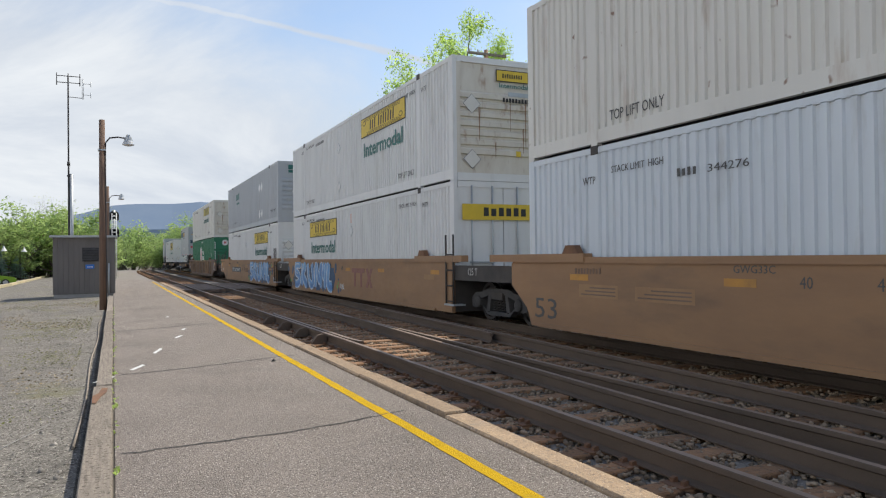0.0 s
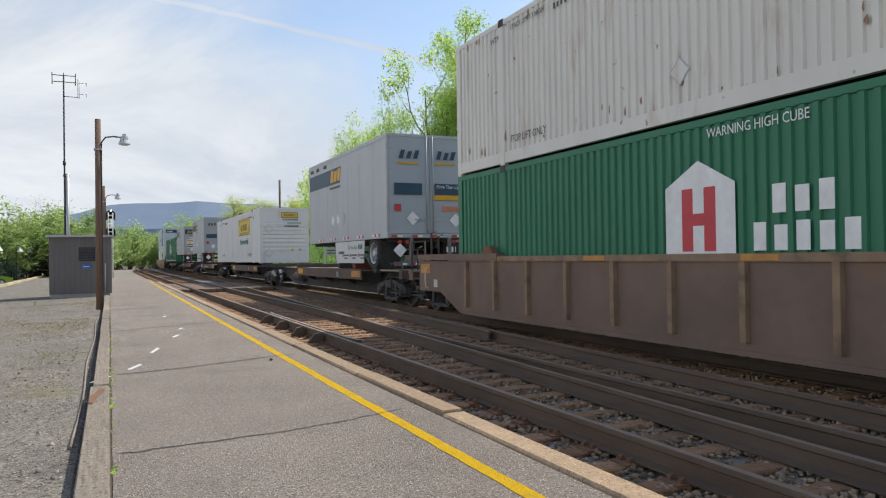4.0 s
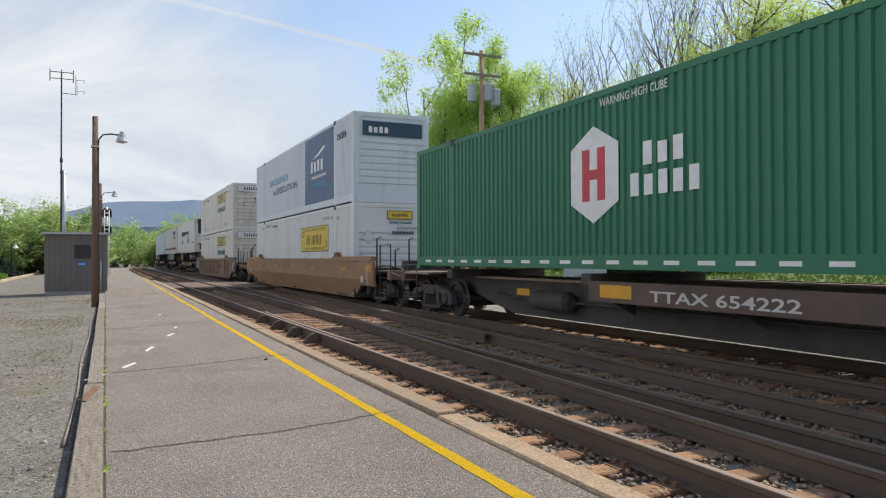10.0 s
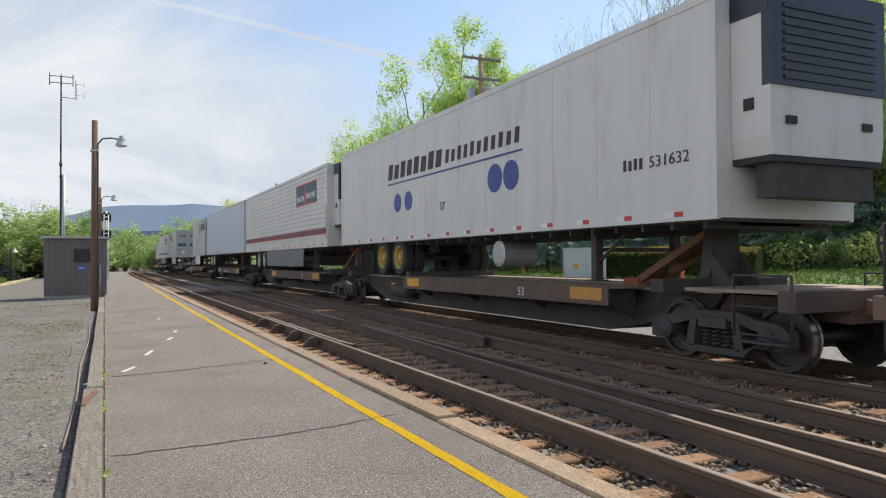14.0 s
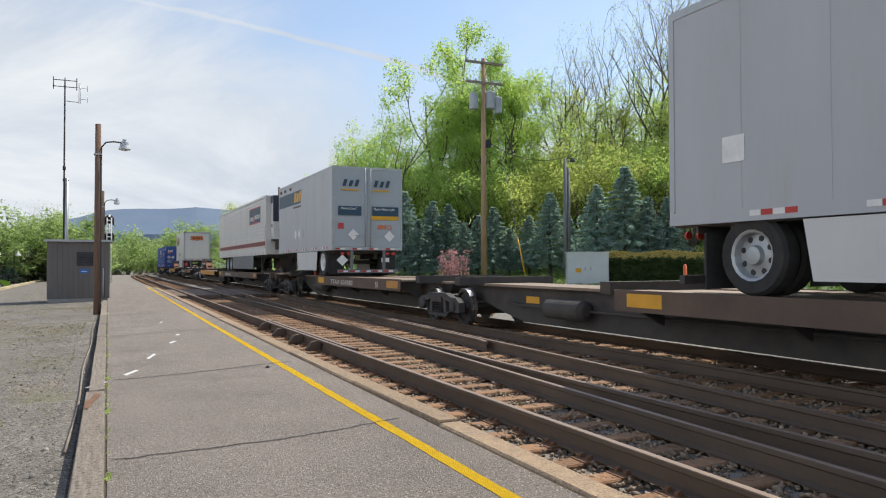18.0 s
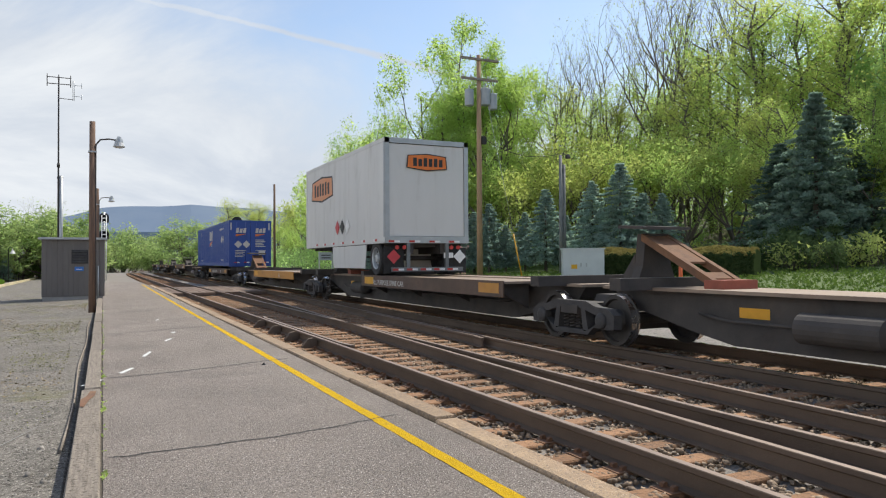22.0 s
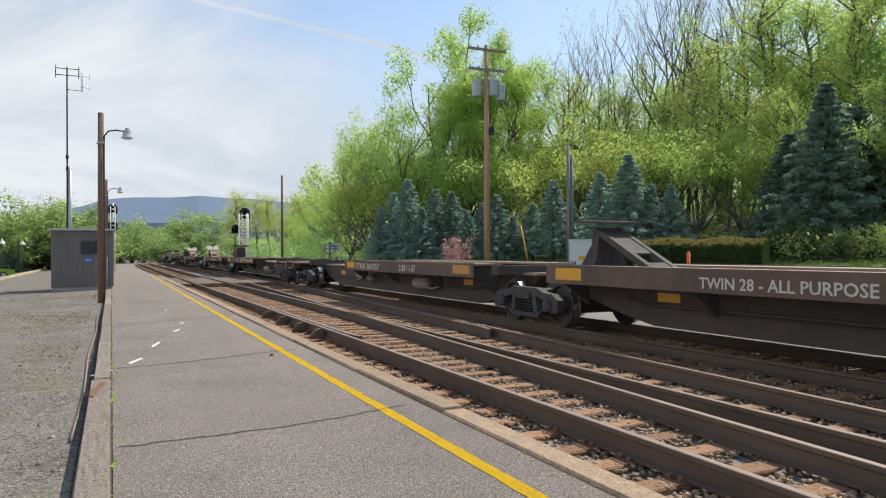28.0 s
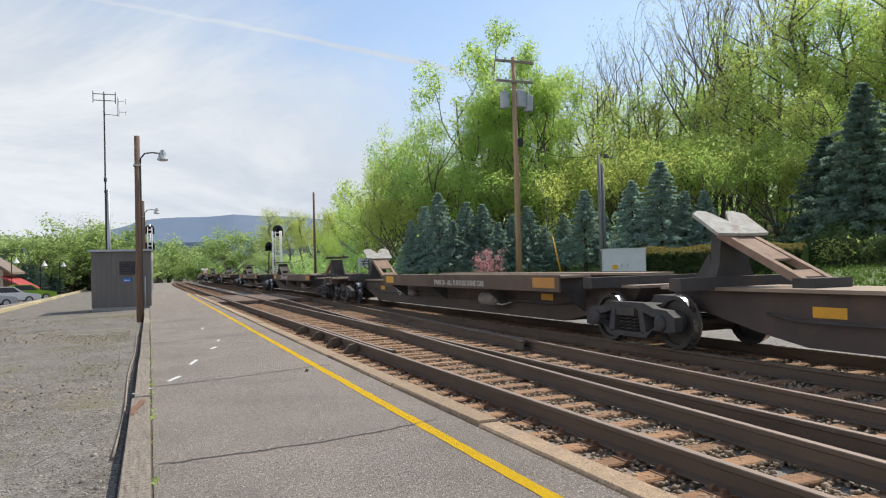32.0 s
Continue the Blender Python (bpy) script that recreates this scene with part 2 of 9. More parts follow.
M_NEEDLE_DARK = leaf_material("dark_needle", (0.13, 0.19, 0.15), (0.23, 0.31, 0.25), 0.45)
# leaf for far trees, muted to carry the distance haze in its colour
M_LEAF_HAZED = leaf_material("hazed_leaf", (0.2, 0.28, 0.11), (0.33, 0.4, 0.17), 0.6)
M_BLADE = leaf_material("grass_blade", (0.06, 0.105, 0.03), (0.115, 0.17, 0.045), 0.35)
# evergreen leaf kept extra dark: the wood's shadow is put into its colour
M_EVERGREEN_SHADED = leaf_material("shaded_evergreen_brush", (0.06, 0.10, 0.045), (0.13, 0.18, 0.075), 0.35)
M_BLOSSOM = leaf_material("pink_blossom", (0.42, 0.2, 0.24), (0.5, 0.3, 0.3))
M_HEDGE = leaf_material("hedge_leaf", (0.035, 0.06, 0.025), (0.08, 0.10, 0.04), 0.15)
# lighter copy of the hedge leaf: sunlight on the top put into the colour
M_HEDGE_SUNLIT = leaf_material("sunlit_hedge_leaf", (0.24, 0.19, 0.075), (0.28, 0.25, 0.09), 0.2)
# the ridge's blue is distance haze, painted into its base colour
M_RIDGE = surface("hazy_far_ridge", (0.105, 0.155, 0.235), (0.14, 0.19, 0.26), 0.004, 1.0, detail=8)
M_POLE = surface("creosote_pole", (0.2, 0.12, 0.08), (0.12, 0.08, 0.06), 5, 0.9, bump=0.6, bump_scale=20, stretch=(5, 5, 0.3))
M_STEEL_GREY = surface("dull_grey_steel", (0.2, 0.21, 0.21), (0.14, 0.15, 0.15), 4, 0.7, 0.2)
M_POLE_GREY = surface("grey_wood_pole", (0.42, 0.28, 0.17), (0.28, 0.185, 0.115), 5, 0.9, bump=0.6, bump_scale=20, stretch=(5, 5, 0.3))
M_GALV = surface("galvanised_steel", (0.45, 0.47, 0.48), (0.36, 0.38, 0.39), 3, 0.5, 0.6)
M_BLACK = surface("black_steel", (0.02, 0.02, 0.021), (0.035, 0.033, 0.032), 4, 0.7)
M_DIRTY = surface("sooty_steel", (0.045, 0.041, 0.039), (0.08, 0.07, 0.062), 2, 0.8, 0.1, bump=0.2, bump_scale=20, stain=(0.10, 0.07, 0.05), stain_amt=0.4, stain_scale=1.5)
M_FRAME = surface("grimy_truck_iron", (0.075, 0.07, 0.068), (0.045, 0.043, 0.042), 5, 0.8, 0.15, bump=0.2, bump_scale=30)
M_WHEEL = surface("wheel_steel", (0.05, 0.046, 0.043), (0.08, 0.072, 0.065), 6, 0.6, 0.5)
M_TREAD = surface("wheel_tread", (0.55, 0.54, 0.53), (0.45, 0.44, 0.43), 6, 0.25, 0.95)
M_WELL = surface("tan_brown_paint", (0.31, 0.175, 0.085), (0.24, 0.135, 0.07), 1.2, 0.6, bump=0.1, bump_scale=8, stain=(0.13, 0.085, 0.055), stain_amt=0.45, stain_scale=0.9, stretch=(1, 0.6, 2))
M_WELL_OLD = surface("rusty_brown_paint", (0.19, 0.125, 0.092), (0.135, 0.092, 0.072), 1.2, 0.75, bump=0.2, bump_scale=10, stain=(0.2, 0.1, 0.05), stain_amt=0.45, stain_scale=1.3)
M_WELL_TAN = surface("faded_tan_panel", (0.35, 0.21, 0.10), (0.28, 0.16, 0.08), 2, 0.65)
M_SPINE = surface("spine_brown_paint", (0.14, 0.09, 0.063), (0.085, 0.06, 0.046), 1.2, 0.75, bump=0.15, bump_scale=10, stain=(0.06, 0.045, 0.04), stain_amt=0.6, stain_scale=1.0)
M_BEAM = surface("sooty_brown_beam", (0.085, 0.06, 0.048), (0.05, 0.04, 0.036), 1.0, 0.75, bump=0.15, bump_scale=14, stain=(0.15, 0.09, 0.06), stain_amt=0.45, stain_scale=1.3)
M_DECK = surface("worn_deck_steel", (0.31, 0.235, 0.175), (0.21, 0.155, 0.115), 1.0, 0.6, 0.2, stain=(0.17, 0.1, 0.06), stain_amt=0.5)
M_ORANGE = surface("faded_orange_paint", (0.52, 0.26, 0.05), (0.42, 0.2, 0.05), 3, 0.65, stain=(0.17, 0.1, 0.06), stain_amt=0.5, stain_scale=2)
M_SUNLIT_PLATE = surface("sunlit_plate_steel", (0.44, 0.43, 0.4), (0.3, 0.28, 0.25), 7, 0.8, stain=(0.2, 0.13, 0.08), stain_amt=0.6, stain_scale=5, spec=0.2)
M_BRACE = surface("dusty_brown_brace", (0.3, 0.2, 0.14), (0.2, 0.13, 0.09), 4, 0.85, stain=(0.12, 0.07, 0.045), stain_amt=0.5, stain_scale=4)
M_TANK = surface("grey_reservoir_paint", (0.27, 0.235, 0.22), (0.19, 0.16, 0.15), 4, 0.75, stain=(0.1, 0.075, 0.06), stain_amt=0.5, stain_scale=3)
M_FADED_RED = surface("faded_red_paint", (0.36, 0.1, 0.06), (0.26, 0.08, 0.05), 4, 0.8)
M_HOSE = plain("pale_hose_rubber", (0.42, 0.42, 0.4), 0.5)
M_REFLECT_Y = plain("yellow_reflector", (0.72, 0.36, 0.02), 0.5)
M_RUST = surface("rust", (0.22, 0.11, 0.055), (0.14, 0.075, 0.045), 5, 0.9, bump=0.3, bump_scale=30)
M_STREAK = surface("rust_streak", (0.33, 0.225, 0.15), (0.22, 0.14, 0.09), 14, 0.9, stretch=(3, 3, 0.6), stain=(0.5, 0.46, 0.4), stain_amt=0.6, stain_scale=9)
M_RED = plain("signal_red", (0.5, 0.04, 0.03), 0.5)
M_WHITE = plain("white_paint", (0.78, 0.78, 0.76), 0.5)
M_INK = plain("black_lettering", (0.025, 0.025, 0.025), 0.6)
M_RIM_YELLOW = surface("dull_yellow_rim", (0.5, 0.32, 0.06), (0.38, 0.25, 0.06), 5, 0.7)
M_CREAM = surface("cream_rim_paint", (0.62, 0.6, 0.45), (0.5, 0.48, 0.37), 5, 0.6)
M_GREY_INK = plain("faded_black_lettering", (0.085, 0.083, 0.08), 0.6)
M_PALE_INK = plain("pale_lettering", (0.55, 0.53, 0.5), 0.6)
M_TEAL = plain("dark_green_lettering", (0.02, 0.14, 0.12), 0.5)
M_GOLD = surface("golden_sign", (0.68, 0.48, 0.035), (0.6, 0.42, 0.035), 4, 0.5)
M_GOLD_OLD = surface("faded_golden_sign", (0.60, 0.48, 0.10), (0.5, 0.42, 0.13), 3, 0.6)
M_RUBBER = surface("tyre_rubber", (0.022, 0.022, 0.022), (0.04, 0.038, 0.036), 6, 0.85)
M_GLASS_DARK = plain("dark_louvre", (0.03, 0.035, 0.042), 0.5)


def load_paint(name, c, rust=0.0, dirt=0.35, rough=0.5, dirt_c=(0.30, 0.27, 0.22)):
    spots = dict(speck=(0.2, 0.1, 0.055), speck_scale=4.0, speck_cut=0.69) if rust else {}
    return surface(name, c, tuple(v * 0.9 for v in c), 0.7, rough, **spots, bump=0.05, bump_scale=6, stain=dirt_c if not rust else (0.30, 0.17, 0.09),
                   stain_amt=rust or dirt, stain_scale=1.6, stretch=(1.6, 1.6, 0.35))


P_WHITE = load_paint("container_white", (0.685, 0.685, 0.67))
P_WHITE_OLD = load_paint("weathered_container_white", (0.67, 0.65, 0.595), rust=0.45)
P_NOSE = surface("rust_streaked_end_paint", (0.63, 0.595, 0.52), (0.54, 0.49, 0.41), 1.5, 0.6, bump=0.1, bump_scale=8, stain=(0.27, 0.15, 0.08), stain_amt=0.75, stain_scale=2.2, stretch=(2.2, 1, 0.8))
P_BLUISH = load_paint("container_pale_blue_white", (0.61, 0.655, 0.69))
P_GREY = load_paint("container_grey", (0.42, 0.44, 0.46))
P_GREEN = load_paint("container_green", (0.022, 0.165, 0.085), dirt=0.2, dirt_c=(0.05, 0.12, 0.08))
P_BLUE = load_paint("container_blue", (0.022, 0.068, 0.29), dirt=0.2, dirt_c=(0.05, 0.07, 0.17))
P_TRAILER = load_paint("trailer_silver_white", (0.44, 0.455, 0.475), dirt=0.25)
P_TRAILER_W = load_paint("trailer_white", (0.62, 0.615, 0.59), dirt=0.3)
P_TRAILER_B = load_paint("trailer_pale_blue", (0.46, 0.52, 0.59), dirt=0.2, dirt_c=(0.45, 0.48, 0.52))
P_DOOR = load_paint("trailer_door_grey", (0.36, 0.40, 0.43), dirt=0.25)
P_MAROON = plain("maroon_stripe", (0.13, 0.025, 0.035), 0.5)
P_CYAN = plain("cyan_lettering", (0.03, 0.30, 0.52), 0.5)
P_DEEP = surface("deep_blue_panel", (0.012, 0.045, 0.13), (0.02, 0.09, 0.2), 0.8, 0.45)
P_SHELL = plain("dark_blue_shell", (0.018, 0.024, 0.045), 0.4)
P_NAVY = plain("navy_band", (0.02, 0.06, 0.10), 0.5)
P_AMBER = plain("amber_emblem", (0.68, 0.36, 0.01), 0.5)
P_BLUE_MARK = plain("blue_emblem", (0.03, 0.06, 0.26), 0.5)
P_ORANGE_MARK = plain("orange_emblem", (0.75, 0.19, 0.03), 0.5)
P_FADED_ORANGE = surface("faded_orange_badge", (0.66, 0.26, 0.11), (0.6, 0.3, 0.17), 2, 0.6)
P_RED_MARK = plain("red_emblem", (0.55, 0.05, 0.06), 0.5)
P_SKIRT = load_paint("white_skirt", (0.62, 0.62, 0.60), dirt=0.3)
P_GREY_SKIRT = load_paint("grey_skirt", (0.14, 0.15, 0.17), dirt=0.2, dirt_c=(0.2, 0.19, 0.18))


# ---- mesh helpers ----
class Mesher:
    """Collects solids of one mesh."""

    def __init__(self):
        self.v, self.f, self.smooth = [], [], set()

    def add(self, verts, faces, smooth=False):
        n = len(self.v)
        if smooth:
            self.smooth.update(range(len(self.f), len(self.f) + len(faces)))
        self.v += [tuple(p) for p in verts]
        self.f += [tuple(i + n for i in f) for f in faces]
        return self

    def box(self, x0, y0, z0, x1, y1, z1):
        v = [(x, y, z) for z in (z0, z1) for y in (y0, y1) for x in (x0, x1)]
        return self.add(v, [(0, 2, 3, 1), (4, 5, 7, 6), (0, 1, 5, 4), (2, 6, 7, 3), (0, 4, 6, 2), (1, 3, 7, 5)])

    def prism(self, outline, axis, lo, hi):
        """outline: (a, b) pairs in the two other axes, in the order x, y, z."""
        n = len(outline)
        put = {"x": lambda a, b, c: (c, a, b), "y": lambda a, b, c: (a, c, b), "z": lambda a, b, c: (a, b, c)}[axis]
        v = [put(a, b, c) for c in (lo, hi) for a, b in outline]
        return self.add(v, [tuple(range(n)), tuple(range(2 * n - 1, n - 1, -1))] + [(i, (i + 1) % n + 0, (i + 1) % n + n, i + n) for i in range(n)])

    def tube(self, path, r, n=8, cap=True, r1=None):
        rings = []
        pts = [Vector(p) for p in path]
        for k, p in enumerate(pts):
            d = (pts[min(k + 1, len(pts) - 1)] - pts[max(k - 1, 0)]).normalized()
            s = d.orthogonal().normalized() if k == 0 or abs(side.dot(d)) > 0.95 else (side - d * side.dot(d)).normalized()
            side, up = s, d.cross(s)
            rad = r if r1 is None else r + (r1 - r) * k / max(1, len(pts) - 1)
            rings.append([p + (side * math.cos(2 * math.pi * j / n) + up * math.sin(2 * math.pi * j / n)) * rad for j in range(n)])
        v = [q for ring in rings for q in ring]
        f = [(k * n + j, k * n + (j + 1) % n, (k + 1) * n + (j + 1) % n, (k + 1) * n + j) for k in range(len(pts) - 1) for j in range(n)]
        self.add(v, f, True)
        if cap:
            base = len(self.v) - len(v)
            self.f += [tuple(base + j for j in reversed(range(n))), tuple(base + (len(pts) - 1) * n + j for j in range(n))]
        return self

    def lathe(self, centre, axis, profile, n=20):
        """profile: (distance along axis, radius) pairs turned about a line through centre."""
        c, k = Vector(centre), "xyz".index(axis)
        v = []
        for d, r in profile:
            for j in range(n):
                a = 2 * math.pi * j / n
                q = [0.0, 0.0, 0.0]
                q[k], q[(k + 1) % 3], q[(k + 2) % 3] = d, r * math.cos(a), r * math.sin(a)
                v.append(c + Vector(q))
        f = [(i * n + j, i * n + (j + 1) % n, (i + 1) * n + (j + 1) % n, (i + 1) * n + j) for i in range(len(profile) - 1) for j in range(n)]
        f += [tuple(range(n - 1, -1, -1)), tuple(range((len(profile) - 1) * n, len(profile) * n))]
        return self.add(v, f)

    def data(self, name, material):
        me = bpy.data.meshes.new(name)
        me.from_pydata(self.v, [], self.f)
        me.materials.append(material)
        for i in self.smooth:
            me.polygons[i].use_smooth = True
        me.update()
        return me


def part(name, mesher, material, parent, label=""):
    data = mesher if isinstance(mesher, bpy.types.Mesh) else mesher.data(name, material)
    ob = new(name, data)
    ob.parent = parent
    return tagged(ob, label)


def thing(name, label, category, group="", at=None, kind=""):
    ob = new(name)
    ob.empty_display_size = 0.2
    if at is not None:
        ob.matrix_basis = at
    return tagged(ob, label, category, group, kind)


def solid(name, mesher, material, label, category="", group="", kind="", at=None):
    ob = new(name, mesher.data(name, material))
    if at is not None:
        ob.matrix_basis = at
    return tagged(ob, label, category, group, kind)


def lettering(name, text, height, material, parent, m, label="", squeeze=1.0, width=None, bold=0.0):
    """Flat lettering, its lower left corner at the pose m, in the pose's x and y."""
    cu = bpy.data.curves.new(name, "FONT")
    cu.body, cu.size, cu.extrude, cu.resolution_u, cu.offset = text, height * 1.38, 0.001, 2, bold * height
    cu.materials.append(material)
    tmp = bpy.data.objects.new(name, cu)
    me = bpy.data.meshes.new_from_object(tmp)
    bpy.data.objects.remove(tmp)
    bpy.data.curves.remove(cu)
    if width:
        squeeze = width / max(1e-3, max(q.co.x for q in me.vertices))
    me.transform(Matrix.Diagonal((squeeze, 1, 1, 1)))
    ob = new(name, me)
    ob.parent, ob.matrix_basis = parent, m
    return tagged(ob, label)


SIDE = Matrix(((0, 0, -1, 0), (-1, 0, 0, 0), (0, 1, 0, 0), (0, 0, 0, 1)))     # faces -x, reads towards -y
END = Matrix(((1, 0, 0, 0), (0, 0, -1, 0), (0, 1, 0, 0), (0, 0, 0, 1)))       # faces -y, reads towards +x


def on_side(x, y, z):
    """The pose of writing on the near side, whose left end is the far end y."""
    return Matrix.Translation((x, y, z)) @ SIDE


def on_end(x, y, z):
    return Matrix.Translation((x, y, z)) @ END


def bars(ob, face, x, y, z, n, w, h, gap=0.35, lean=0.0, material=None, label=""):
    """Plain upright bars in a row, each a part: on the near side from the far end y towards -y, or on the near end from x towards +x."""
    for k in range(n):
        q, s = (y, -1) if face == "side" else (x, 1)
        q += s * k * w
        e = q + s * w * (1 - gap)
        cut = h * (0.0, 0.12, 0.0, 0.06)[k % 4]
        o = [(q, z), (e, z), (e + s * lean, z + h - cut), (q + s * lean, z + h - cut)]
        part("name_bar", flat_side(x, o) if face == "side" else flat_end(y, o), material or M_INK, ob, label)


def flat_side(x, outline, t=0.003):
    return Mesher().prism(outline, "x", x - t, x + 0.004)


def flat_end(y, outline, t=0.003):
    return Mesher().prism(outline, "y", y - t, y + 0.004)


def rect(a, b, c, d):
    return [(a, c), (b, c), (b, d), (a, d)]


# ---- the lie of the tracks ----
TRACK_A, TRACK_B, HALF = 4.385, 8.385, 0.755       # centre lines and half the distance between rail heads
BEND_Y, BEND_R = 105.0, 520.0                      # beyond this both tracks bend to the right


def along(x, s):
    """Place and heading of a point s metres along the line that lies at x on the straight."""
    if s <= BEND_Y:
        return x, s, 0.0
    phi = (s - BEND_Y) / BEND_R
    r = BEND_R + BEND_X0 - x
    return BEND_X0 + BEND_R - r * math.cos(phi), BEND_Y + r * math.sin(phi), -phi


BEND_X0 = TRACK_B


def crossover(y):
    """Centre of the crossover track, which leaves track A near the platform and joins track B far off."""
    c = 5.515 + 0.0465 * (y - 7.78)
    lo, hi = TRACK_A, TRACK_B
    if c < lo + 0.6:
        t = (c - (lo - 0.6)) / 1.2
        return lo + (0.6 * t * t if t > 0 else 0)
    if c > hi - 0.6:
        t = ((hi + 0.6) - c) / 1.2
        return hi - (0.6 * t * t if t > 0 else 0)
    return c


RAIL_PROFILE = [(-0.07, -0.18), (0.07, -0.18), (0.07, -0.168), (0.012, -0.15), (0.009, -0.055), (0.036, -0.04), (0.036, -0.006), (0.03, -0.001), (-0.03, -0.001), (-0.036, -0.006), (-0.036, -0.04), (-0.009, -0.055), (-0.012, -0.15), (-0.07, -0.168)]


def rail(name, line, label, y_list, worn=M_RAIL_DULL):
    """line(y) gives x; sweeps a rail along it, with the bright running face as a part."""
    body, top = Mesher(), Mesher()
    n = len(RAIL_PROFILE)
    v, w = [], []
    for s in y_list:
        x, y, a = along(line(min(s, BEND_Y)) if s <= BEND_Y else line(BEND_Y), s)
        c, d = math.cos(a), math.sin(a)
        v += [(x + p * c, y + p * d, q) for p, q in RAIL_PROFILE]
        w += [(x - 0.03 * c, y - 0.03 * d, 0.0), (x + 0.03 * c, y + 0.03 * d, 0.0)]
    body.add(v, [(k * n + j, k * n + (j + 1) % n, (k + 1) * n + (j + 1) % n, (k + 1) * n + j) for k in range(len(y_list) - 1) for j in range(n)] + [tuple(range(n)), tuple(len(v) - 1 - j for j in range(n))])
    top.add(w, [(2 * k, 2 * k + 1, 2 * k + 3, 2 * k + 2) for k in range(len(y_list) - 1)])
    ob = solid(name, body, M_RAIL, label, kind="structure")
    part("running_face", top, worn, ob, "worn steel running face")
    return ob


FAR = [-14, 0, 20, 40, 60, 80, 105] + [105 + 12 * k for k in range(1, 24)]
rail("rail_a_near", lambda y: TRACK_A - HALF, "rusty steel rail beside the platform", FAR)
rail("rail_a_far", lambda y: TRACK_A + HALF, "rusty steel rail of the platform track", FAR)
rail("rail_b_near", lambda y: TRACK_B - HALF, "steel rail of the train's track", FAR, M_RAILTOP)
rail("rail_b_far", lambda y: TRACK_B + HALF, "steel rail of the train's track", FAR, M_RAILTOP)
XS = [-14 + 2.5 * k for k in range(0, 40)]
rail("crossover_rail_near", lambda y: crossover(y) - HALF, "rusty crossover rail between the two tracks", [y for y in XS if -9 < y < 62])
rail("crossover_rail_far", lambda y: crossover(y) + HALF, "rusty crossover rail between the two tracks", [y for y in XS if -9 < y < 62])
rail("guard_rail_near", lambda y: TRACK_A - HALF + 0.115 + (0.06 if y < 12.2 or y > 18.6 else 0), "short rusty guard rail beside the platform rail", [11.7, 12.2, 12.7, 18.1, 18.6, 19.1])
rail("guard_rail_far", lambda y: crossover(y) + HALF - 0.115 - (0.06 if y < 12.2 or y > 18.6 else 0), "short rusty guard rail beside the crossover rail", [11.7, 12.2, 12.7, 18.1, 18.6, 19.1])


# ---- ground ----
def lie(x, y):
    """Height of the ground."""
    pts = [(-400, -6), (-120, -2.5), (-40, -0.9), (-12, -0.9), (-7.2, -0.3), (-4, -0.2), (-0.25, -0.13), (0.0, -0.33), (3.0, -0.33), (10.2, -0.33), (11.2, -0.55), (13, -0.2), (16, 0.35), (20, 0.6), (27, 0.9), (32, 1.5), (40, 3.4), (60, 6.5), (95, 10), (140, 13), (260, 14), (700, 14), (1500, 10)]
    for (a, p), (b, q) in zip(pts, pts[1:]):
        if x <= b:
            z = p + (q - p) * (x - a) / (b - a)
            break
    else:
        z = 10
    if x > 12:
        z += (x - 12) * 0.02 * noise.noise(Vector((x * 0.03, y * 0.02, 1.3)))
    if y > 120 and x > 10:      # the bend cuts into the foot of the hill
        edge = along(TRACK_B + 6, y)[0]
        z = min(z, -0.3 + max(0.0, x - edge) * 0.45)
    return z


def build_ground():
    xs = [-700, -400, -250, -120, -60, -40, -25, -12, -8, -4, -2, -1.0, -0.25, -0.2, 0, 3, 10.2, 10.7, 11.2, 12, 13, 14.5, 16, 18, 20, 23, 27, 30, 32, 35, 40, 47, 55, 65, 80, 95, 115, 140, 180, 260, 450, 700, 1500]
    ys = [-300, -120, -60, -30, -15, -5, 0, 5, 10, 15, 20, 25, 30, 36, 43, 50, 60, 70, 85, 100, 120, 140, 160, 190, 220, 260, 320, 400, 520, 700, 1000, 1500, 2400]
    me = Mesher()
    v = [(x, y, lie(x, y)) for y in ys for x in xs]
    n = len(xs)
    f = [(j * n + i, j * n + i + 1, (j + 1) * n + i + 1, (j + 1) * n + i) for j in range(len(ys) - 1) for i in range(n - 1)]
    me.add(v, f)
    data = me.data("ground", M_GRAVEL)
    for m in (M_BALLAST, M_GRASS, M_FLOOR, M_STRIP):
        data.materials.append(m)
    for k, p in enumerate(data.polygons):
        x = p.center.x
        data.polygons[k].material_index = 0 if x < -0.1 else 1 if x < 10.0 else 4 if x < 13.0 else 2 if x < 33 else 3
    return tagged(new("ground", data), "gravel lot, ballast, grass verge and wooded slope", kind="structure")


ground = build_ground()

# ---- platform ----
platform = solid("platform", Mesher().box(0.004, -12, -0.45, 2.6, 58, 0.0), M_ASPHALT, "worn grey asphalt station platform", kind="structure")
tagged(platform, kind="structure")


def yellow_ribbon():
    me, v = Mesher(), []
    ys = [-12 + 0.12 * k for k in range(530)]
    for y in ys:
        c = 2.2 + 0.0030 * max(0, y - 6) + 0.008 * noise.noise(Vector((y * 0.6, 0, 0)))
        for s in (-1, 1):
            v.append((c + s * (0.0525 + 0.009 * noise.noise(Vector((y * 2.3, s * 7.1, 0))) + 0.006 * noise.noise(Vector((y * 9.0, s * 3.3, 5)))), y, 0.004))
    return me.add(v, [(2 * k, 2 * k + 1, 2 * k + 3, 2 * k + 2) for k in range(len(ys) - 1)])


solid("yellow_line", yellow_ribbon(), M_YELLOW, "painted yellow safety line on the platform", kind="structure")


# ---- the train: every item stands at y metres along the track when the clip starts ----
SPEED = 15.0
